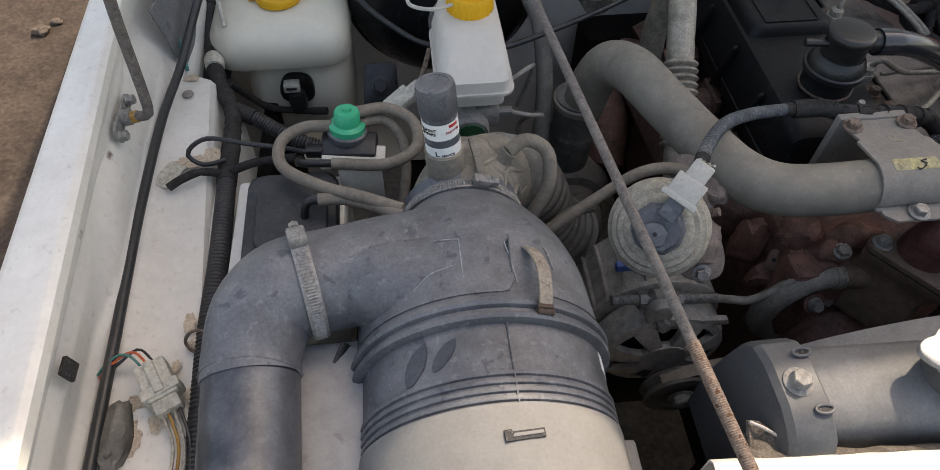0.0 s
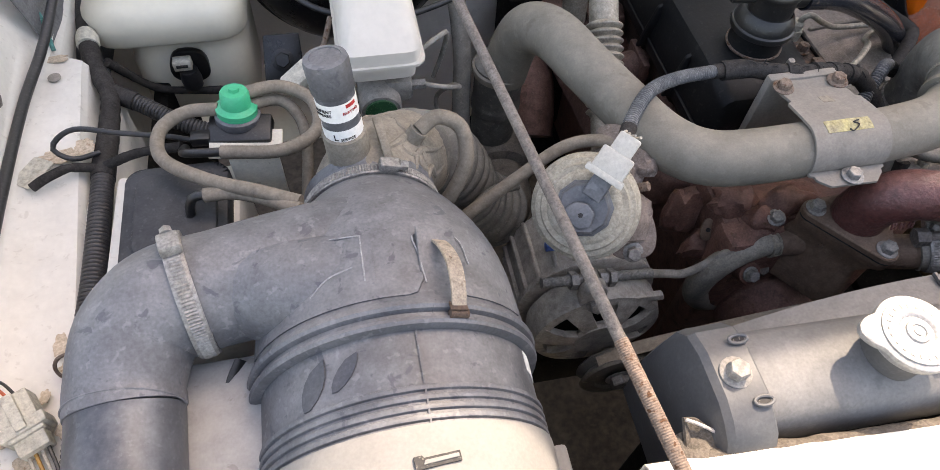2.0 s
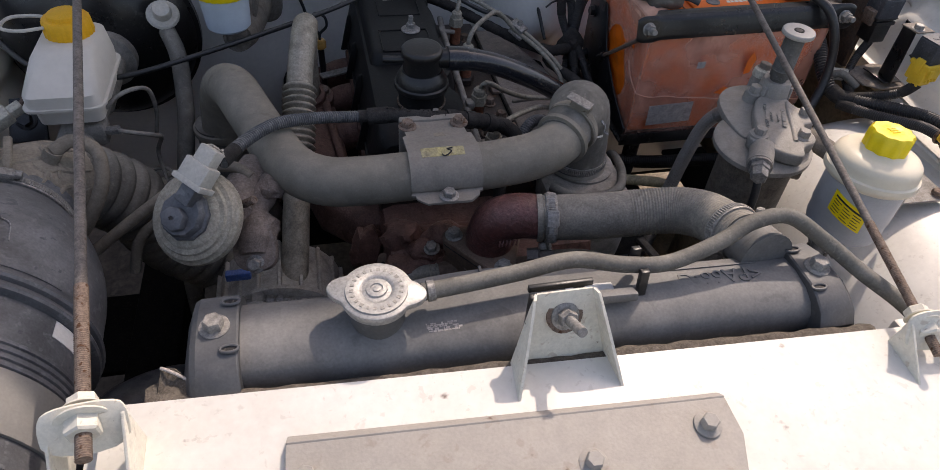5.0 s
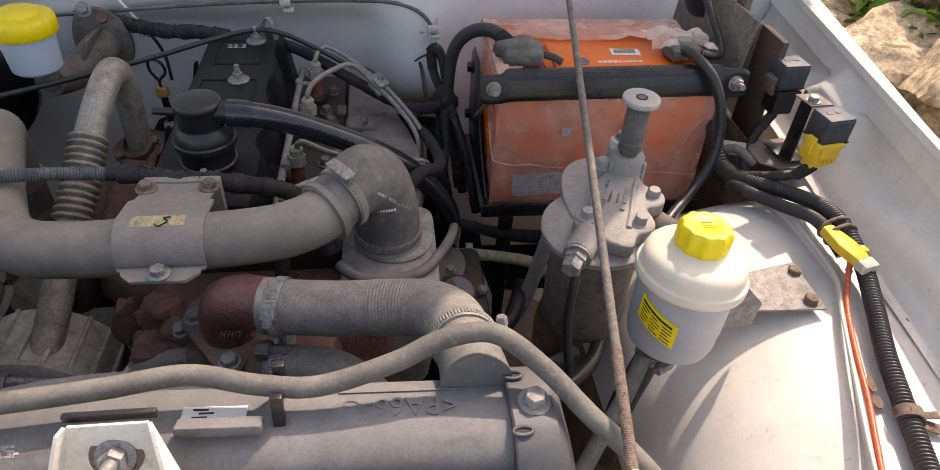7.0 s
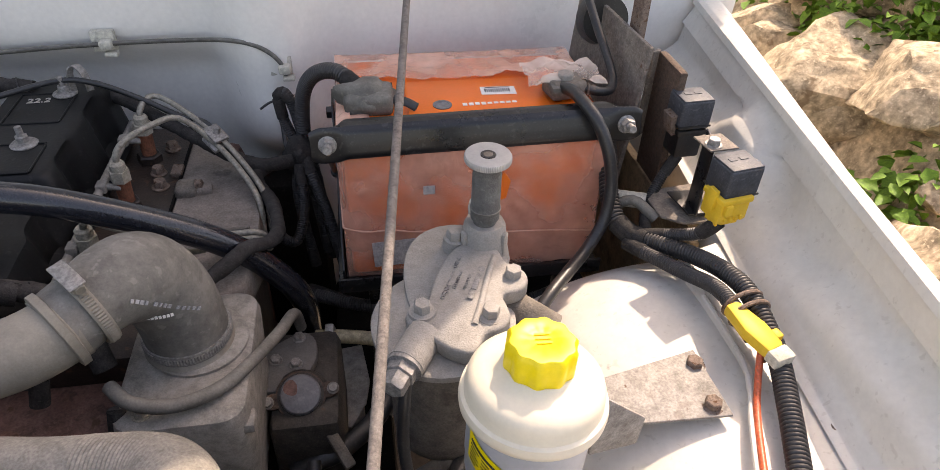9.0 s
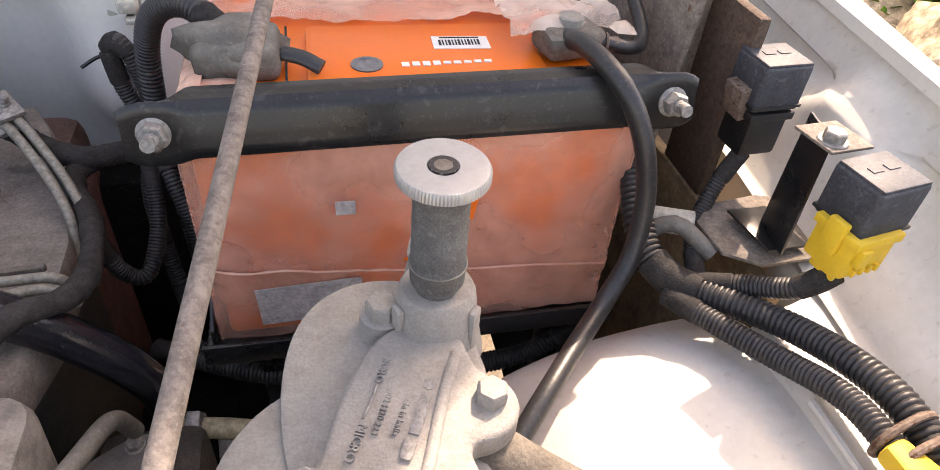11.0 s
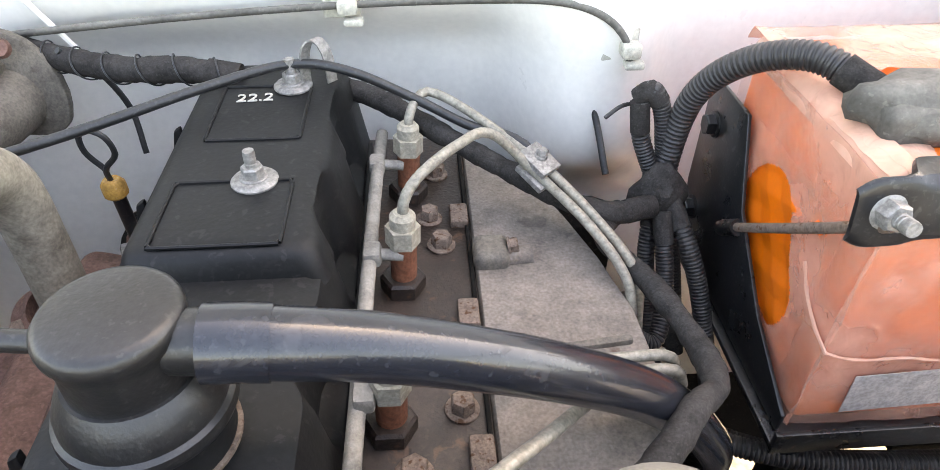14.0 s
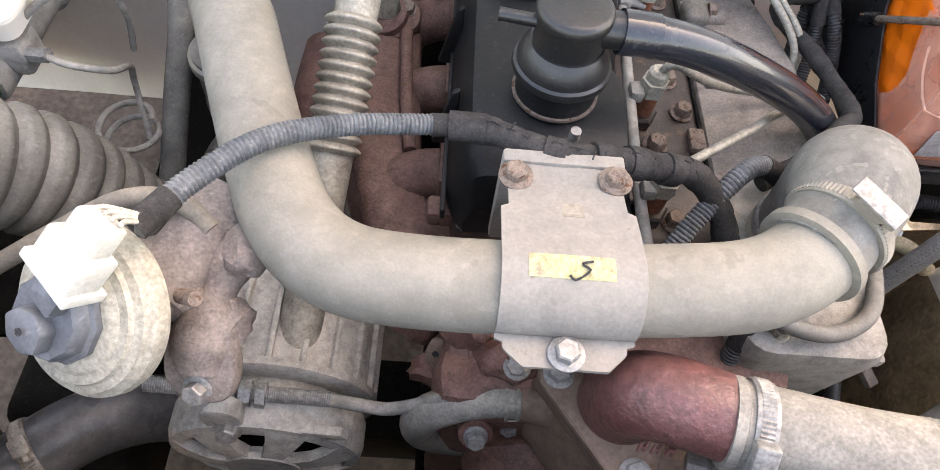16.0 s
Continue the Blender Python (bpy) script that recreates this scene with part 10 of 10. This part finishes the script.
# hold-down strap
hs = thing("hold_down_strap", (0.46, 0.465, 0.965), "black painted angle bar holding the battery down", "strap")
sm2 = at(0.4595, 0.4755, 0.9925, 0, -1.0, 0.5)
def strap_skin(u, v):
    x = -0.176 + 0.352 * u
    k = min(1, max(0, (0.152 - abs(x)) / 0.014))
    k = k * k * (3 - 2 * k)
    chan = ((0.016, 0.0155), (0.010, 0.0158), (0.003, 0.0152), (0.0, 0.0120), (-0.0015, 0.0), (-0.002, -0.0100), (-0.0005, -0.0130), (0.002, -0.0142), (0.004, -0.0145))
    tab = ((0.001, 0.0180), (0.001, 0.0170), (0.0005, 0.0165), (0.0, 0.0150), (0.0, 0.0), (0.0, -0.0150), (0.0005, -0.0165), (0.001, -0.0170), (0.001, -0.0180))
    q = v * 8
    i = min(7, int(q))
    f = q - i
    y = k * (chan[i][0] * (1 - f) + chan[i + 1][0] * f) + (1 - k) * (tab[i][0] * (1 - f) + tab[i + 1][0] * f)
    z = k * (chan[i][1] * (1 - f) + chan[i + 1][1] * f) + (1 - k) * (tab[i][1] * (1 - f) + tab[i + 1][1] * f)
    z *= 1 - 0.30 * max(0, (abs(x) - 0.163) / 0.013) ** 2
    return sm2 @ Vector((x, y + 0.20 * z, z))
part("channel", sheet(90, 32, strap_skin, 0.0028), BLACKM, hs, "black pressed steel channel with flat ends", sharp=35)
for x, y, z in ((0.3005, 0.469, 0.991), (0.6185, 0.470, 0.996)):
    part("strap_nut", hexbolt((x, y + 0.004, z), (0, -0.98, 0.2), 0.0080, 0.0085, 0.0100, stud=0.012, turn=15), STEEL, hs, "zinc nut and washer")
part("hook_rod", sweep([(0.3005, 0.466, 0.987), (0.300, 0.535, 0.930), (0.299, 0.603, 0.876)], 0.0034, 10, 0.01), RUSTY, hs, "thin steel hook rod")
part("hook_rod", sweep([(0.6185, 0.472, 0.992), (0.6185, 0.53, 0.945), (0.618, 0.60, 0.885)], 0.0034, 10, 0.01), RUSTY, hs, "thin steel hook rod")
tray = thing("battery_tray", (0.455, 0.56, 0.795), "black steel battery tray with side bracket", "tray")
part("pan", box(0.32, 0.215, 0.006, at(0.456, 0.572, 0.799), 0.002), BLACKM, tray)
part("front_lip", box(0.32, 0.004, 0.020, at(0.456, 0.466, 0.804), 0.001), BLACKM, tray)
part("side_plate", prism([(-0.10, -0.075), (0.10, -0.075), (0.115, -0.02), (0.115, 0.06), (0.095, 0.078), (0.050, 0.078), (0.020, 0.016), (-0.04, -0.030), (-0.10, -0.060)], 0.003, at(0.3045, 0.575, 0.880) @ Matrix(((0, 0, -1, 0), (1, 0, 0, 0), (0, 1, 0, 0), (0, 0, 0, 1))), 0.0008), BLACKM, tray, "black oily side bracket")
part("hook_boss", sweep([(0.3005, 0.590, 0.886), (0.300, 0.610, 0.870)], 0.0065, 12, 0.004), BLACKM, tray)
for z in (0.926, 0.846):
    part("bolt", hexbolt((0.3015, 0.668, z), (-1, 0, 0), 0.0085, 0.007, 0.0105), BLACKM, tray)
part("leg", box(0.02, 0.02, 0.30, at(0.34, 0.50, 0.645), 0.003), BLACKM, tray)
part("leg", box(0.02, 0.02, 0.30, at(0.58, 0.50, 0.645), 0.003), BLACKM, tray)
tube_thing("tray_loom", [(0.24, 0.54, 0.735), (0.33, 0.495, 0.740), (0.42, 0.480, 0.742), (0.53, 0.475, 0.745), (0.60, 0.48, 0.775)], 0.0085, LOOM, "ribbed conduit under the battery tray", "wiring", style="ribbed")
tube_thing("tray_loom", [(0.25, 0.56, 0.720), (0.35, 0.51, 0.718), (0.47, 0.495, 0.720), (0.58, 0.49, 0.735)], 0.0075, LOOM, "ribbed conduit under the battery tray", "wiring", style="ribbed")

# ---- relays and right looms ----
rb = thing("relay_bracket", (0.69, 0.42, 0.92), "black relay bracket bolted on the fender side", "bracket")
part("web", prism([(-0.018, -0.048), (0.020, -0.050), (0.020, 0.038), (-0.012, 0.038)], 0.002, at(0.684, 0.412, 0.972, 0, 0, 8) @ Matrix(((0.35, 0, 0.94, 0), (0.94, 0, -0.35, 0), (0, 1, 0, 0), (0, 0, 0, 1))), 0.0005), BLACKM, rb)
part("top_tab", box(0.034, 0.030, 0.002, at(0.684, 0.402, 1.0105, 0, 3, 10), 0.0006), BRKT, rb)
part("base_tab", box(0.036, 0.045, 0.002, at(0.690, 0.425, 0.921, 0, 6, 8), 0.0006), BLACKM, rb)
part("bolt", hexbolt((0.678, 0.396, 1.0115), (0, 0, 1), 0.0065, 0.006, 0.009), STEEL, rb, "zinc bolt")
def relay(x, y, z, turn, label):
    r = thing("relay", (x, y, z - 0.017), label, "relay", "relays")
    m = at(x, y, z, 0, 0, turn)
    part("body", box(0.038, 0.034, 0.034, m, 0.003, 3), RELAYM, r, "dusty black relay can")
    part("lid", box(0.036, 0.032, 0.003, m @ pose(0, 0, 0.0168), 0.0012), RELAYM, r, "dust grey relay top")
    part("lid_line", box(0.0395, 0.0355, 0.0025, m @ pose(0, 0, -0.013), 0.0006), BLACK, r)
    part("top_bar", join(box(0.008, 0.005, 0.0005, m @ pose(-0.006, 0.002, 0.0186), 0), box(0.008, 0.005, 0.0005, m @ pose(0.006, 0.002, 0.0186), 0)), RELAYM, r, "raised marks on the lid")
    return r
relay(0.697, 0.489, 1.002, 4, "dusty black relay on its socket")
relay(0.689, 0.364, 0.995, 10, "dusty black relay in a yellow socket")
rs = thing("relay_socket", (0.695, 0.482, 0.955), "black plastic relay socket under the relay", "socket")
part("socket", box(0.031, 0.029, 0.034, at(0.6965, 0.487, 0.966, 0, 0, 4), 0.003), BLACK, rs)
part("socket_rim", box(0.036, 0.033, 0.006, at(0.697, 0.488, 0.981, 0, 0, 4), 0.001), BLACK, rs)
part("socket_clip", box(0.010, 0.020, 0.024, at(0.678, 0.488, 0.988, 0, -12, 4), 0.001), RUSTY, rs, "bent rusty clip")
ys = thing("yellow_relay_socket", (0.683, 0.355, 0.955), "yellow plastic relay socket with side clips", "socket")
ym = at(0.684, 0.357, 0.968, 0, 0, 10)
part("socket", box(0.034, 0.028, 0.026, ym, 0.002), GOLD, ys)
part("rim", box(0.036, 0.032, 0.006, ym @ pose(0, 0, 0.012), 0.001), GOLD, ys)
part("clip", box(0.008, 0.005, 0.012, ym @ pose(-0.010, -0.016, 0.004), 0.001), GOLD, ys)
part("clip", box(0.006, 0.012, 0.016, ym @ pose(0.019, 0, 0.004), 0.001), GOLD, ys)
part("clip", box(0.005, 0.012, 0.022, ym @ pose(-0.0185, 0, 0.010), 0.001), GOLD, ys)
part("foot", box(0.026, 0.018, 0.008, ym @ pose(0, 0, -0.016), 0.001), GOLD, ys)
part("tooth", join(*[box(0.003, 0.004, 0.005, ym @ pose(-0.009 + 0.006 * i, -0.0145, -0.008), 0.0005) for i in range(4)]), GOLD, ys)
tube_thing("relay_lead", [(0.680, 0.352, 0.950), (0.668, 0.360, 0.930), (0.650, 0.385, 0.910), (0.628, 0.400, 0.900)], 0.0072, LOOM, "ribbed lead from the yellow socket", "wiring", style="ribbed")
tube_thing("relay_lead", [(0.690, 0.478, 0.950), (0.672, 0.470, 0.925), (0.652, 0.450, 0.905), (0.640, 0.425, 0.900), (0.636, 0.405, 0.895)], 0.0062, LOOM, "ribbed lead from the rear relay", "wiring", style="ribbed")
tube_thing("fender_loom", [(0.625, 0.56, 0.96), (0.615, 0.50, 0.945), (0.605, 0.455, 0.920), (0.607, 0.425, 0.902), (0.620, 0.405, 0.895)], 0.0110, LOOM, "black ribbed main loom beside the battery", "wiring", style="ribbed")
tube_thing("fender_loom", [(0.614, 0.412, 0.897), (0.635, 0.388, 0.900), (0.662, 0.345, 0.912), (0.672, 0.300, 0.926), (0.674, 0.262, 0.930), (0.670, 0.205, 0.920), (0.652, 0.148, 0.913), (0.631, 0.093, 0.909), (0.617, 0.045, 0.906), (0.606, 0.005, 0.904), (0.588, -0.06, 0.902), (0.575, -0.13, 0.899)], 0.0095, LOOM, "black ribbed loom along the fender shelf", "wiring", style="ribbed")
tube_thing("fender_loom", [(0.612, 0.402, 0.890), (0.628, 0.370, 0.895), (0.645, 0.330, 0.905), (0.655, 0.290, 0.920), (0.655, 0.255, 0.926), (0.660, 0.225, 0.918)], 0.0078, LOOM, "black ribbed loom along the fender shelf", "wiring", style="ribbed")
tube_thing("loom_strap", [(0.612, 0.448, 0.908), (0.630, 0.440, 0.918), (0.650, 0.420, 0.905)], 0.006, RUBBER, "bent grey strap over the loom", "strap")
lcn = thing("loom_plug", (0.632, 0.455, 0.905), "dusty pale cylindrical loom plug", "connector")
part("plug", sweep([(0.618, 0.462, 0.908), (0.648, 0.448, 0.910)], 0.0095, 14, 0.004), CONN, lcn)
lcl = thing("loom_clip", (0.665, 0.255, 0.925), "rusty bent wire clip round the looms", "clip")
for dy in (0.0, -0.013):
    part("ring", sweep([(0.663 + 0.020 * math.cos(a), 0.258 + dy + 0.004 * math.cos(a), 0.929 + 0.013 * math.sin(a)) for a in [2 * math.pi * k / 20 for k in range(21)]], 0.0022, 8, 0.003), RUSTY, lcl)
yt = thing("yellow_clip", (0.652, 0.215, 0.92), "yellow plastic connector clip on the loom", "clip")
tm = at(0.654, 0.222, 0.932, 4, 0, 14)
part("body", prism([(-0.008, 0.030), (0.006, 0.030), (0.012, 0.0), (0.010, -0.024), (-0.008, -0.026), (-0.012, 0.0)], 0.012, tm @ pose(0, 0, -0.006), 0.003), GOLD, yt)
part("tip", box(0.020, 0.014, 0.012, tm @ pose(0.002, -0.030, -0.001), 0.002), CONN, yt)
part("tab", box(0.008, 0.010, 0.008, tm @ pose(0.013, -0.012, 0.002), 0.002), GOLD, yt)
tube_thing("red_wire", [(0.657, 0.210, 0.924), (0.648, 0.190, 0.910), (0.634, 0.160, 0.901), (0.612, 0.107, 0.900), (0.591, 0.050, 0.899), (0.574, 0.010, 0.898), (0.555, -0.04, 0.896), (0.545, -0.10, 0.893)], 0.0030, WIRER, "orange red wire along the shelf seam", "wire")
part("seam_strip", sweep([(0.652, 0.30, 0.9005), (0.650, 0.21, 0.8995), (0.625, 0.15, 0.898), (0.597, 0.08, 0.8965), (0.569, 0.01, 0.895), (0.548, -0.05, 0.894)], 0.0026, 8, 0.02), WHITE, body)
# rusty panel edge behind the relays
part("side_panel", box(0.006, 0.22, 0.20, at(0.648, 0.645, 0.955, 0, 4, 3), 0.002), BRKT, body, "dusty brown inner side panel")
part("shelf_plate", prism(smooth_poly([(-0.052, -0.030), (0.034, -0.034), (0.040, 0.0), (0.036, 0.040), (-0.050, 0.036)], 1), 0.003, at(0.700, 0.430, 0.9115, 0, 1, 6), 0.0008), BRKT, body, "dirty brown shelf plate")
part("edge_panel", box(0.010, 0.03, 0.30, at(0.668, 0.60, 1.04, -14, 6, 0), 0.003), RUSTY, body, "rusty panel edge")
part("grommet_cup", lathe([(0, 0), (0.03, 0), (0.034, 0.01), (0.030, 0.03), (0, 0.03)], basis((0.655, 0.70, 1.03), (0, -1, 0.2)), 28), BLACK, body)

# ---- firewall fittings ----
tube_thing("firewall_pipe", [(-0.40, 0.772, 0.955), (-0.25, 0.770, 0.968), (-0.112, 0.768, 0.980), (0.02, 0.766, 0.988), (0.13, 0.757, 0.993), (0.185, 0.736, 0.998), (0.218, 0.728, 0.990), (0.238, 0.724, 0.972), (0.245, 0.722, 0.948)], 0.0029, RUBBER, "thin grey pipe clipped along the firewall", "pipe")
for c in ((0.020, 0.766, 0.988), (0.243, 0.724, 0.964)):
    fc = thing("pipe_clip", c, "aged white plastic pipe clip on the firewall", "clip", "firewall clips")
    part("base", box(0.030, 0.010, 0.028, at(c[0] - 0.006, c[1] + 0.012, c[2]), 0.002), CONN, fc)
    part("jaw", box(0.016, 0.016, 0.012, at(c[0], c[1] - 0.002, c[2]), 0.003), CONN, fc)
    part("jaw", box(0.016, 0.012, 0.006, at(c[0] + 0.004, c[1] - 0.004, c[2] - 0.012), 0.002), CONN, fc)
tube_thing("firewall_cable", [(0.205, 0.745, 0.955), (0.225, 0.735, 0.90), (0.232, 0.70, 0.86)], 0.003, RUBBERD, "thin black cable down the firewall", "cable")
plt = thing("chassis_tag", (0.53, 0.765, 1.075), "pale sheet metal tag on the firewall", "tag")
part("tag", prism(rounded(0.08, 0.030, 0.006), 0.002, at(0.53, 0.763, 1.075, 88), 0.0006), WHITE, plt)
# rusty strap over the fender loom, rust along the seam
ls = thing("loom_strap", (0.615, 0.030, 0.90), "rusty brown metal strap holding the fender loom", "clip")
part("strap", sheet(4, 14, lambda u, v: Vector((0.612, 0.026, 0.9045)) + Vector((0.93, -0.36, 0)) * (0.0125 * -math.cos(math.pi * v)) + Vector((0.36, 0.93, 0)) * (0.012 * (u - 0.5)) + Vector((0, 0, 0.0125 * math.sin(math.pi * v))), 0.001), RUSTY, ls)
part("strap_tail", box(0.020, 0.011, 0.0015, at(0.632, 0.018, 0.899, 4, 8, -21), 0.0004), RUSTY, ls)
part("strap_tail", box(0.012, 0.008, 0.0015, at(0.634, 0.026, 0.905, -6, -12, -10), 0.0004), RUSTY, ls)
for i, (x, y, a, b) in enumerate(((0.606, 0.068, 0.004, 0.010), (0.600, 0.048, 0.005, 0.007), (0.668, 0.215, 0.004, 0.005), (0.690, 0.140, 0.003, 0.004))):
    part("rust_stain", prism([(a * (1 + 0.4 * noise.noise(Vector((k, i, 7)))) * math.cos(k * 0.524), b * (1 + 0.4 * noise.noise(Vector((k, i, 9)))) * math.sin(k * 0.524)) for k in range(12)], 0.0012, at(x, y, 0.9005 - 0.02 * (0.22 - y) if x < 0.65 else 0.9015, 0, 0, -20), 0), RUSTY, body)
# weld nubs and sealed seam at the foot of the fender wall
for x, y in ((0.734, 0.275), (0.719, 0.142), (0.703, 0.066)):
    part("weld_nub", lathe([(0.0085, 0), (0.0070, 0.0028), (0.0035, 0.0042), (0, 0.0044)], at(x - 0.004, y, 0.9010 - 0.02 * (0.3 - y), 0, -14, 0), 16), WHITE, body)
part("seam_seal", sweep([(0.728, 0.330, 0.9035), (0.722, 0.270, 0.9022), (0.713, 0.200, 0.9010), (0.705, 0.130, 0.9000), (0.697, 0.060, 0.8990), (0.690, 0.0, 0.898)], lambda s, L: 0.0022 + 0.0008 * noise.noise(Vector((s * 60, 5, 0))), 8, 0.004), WHITE, body)
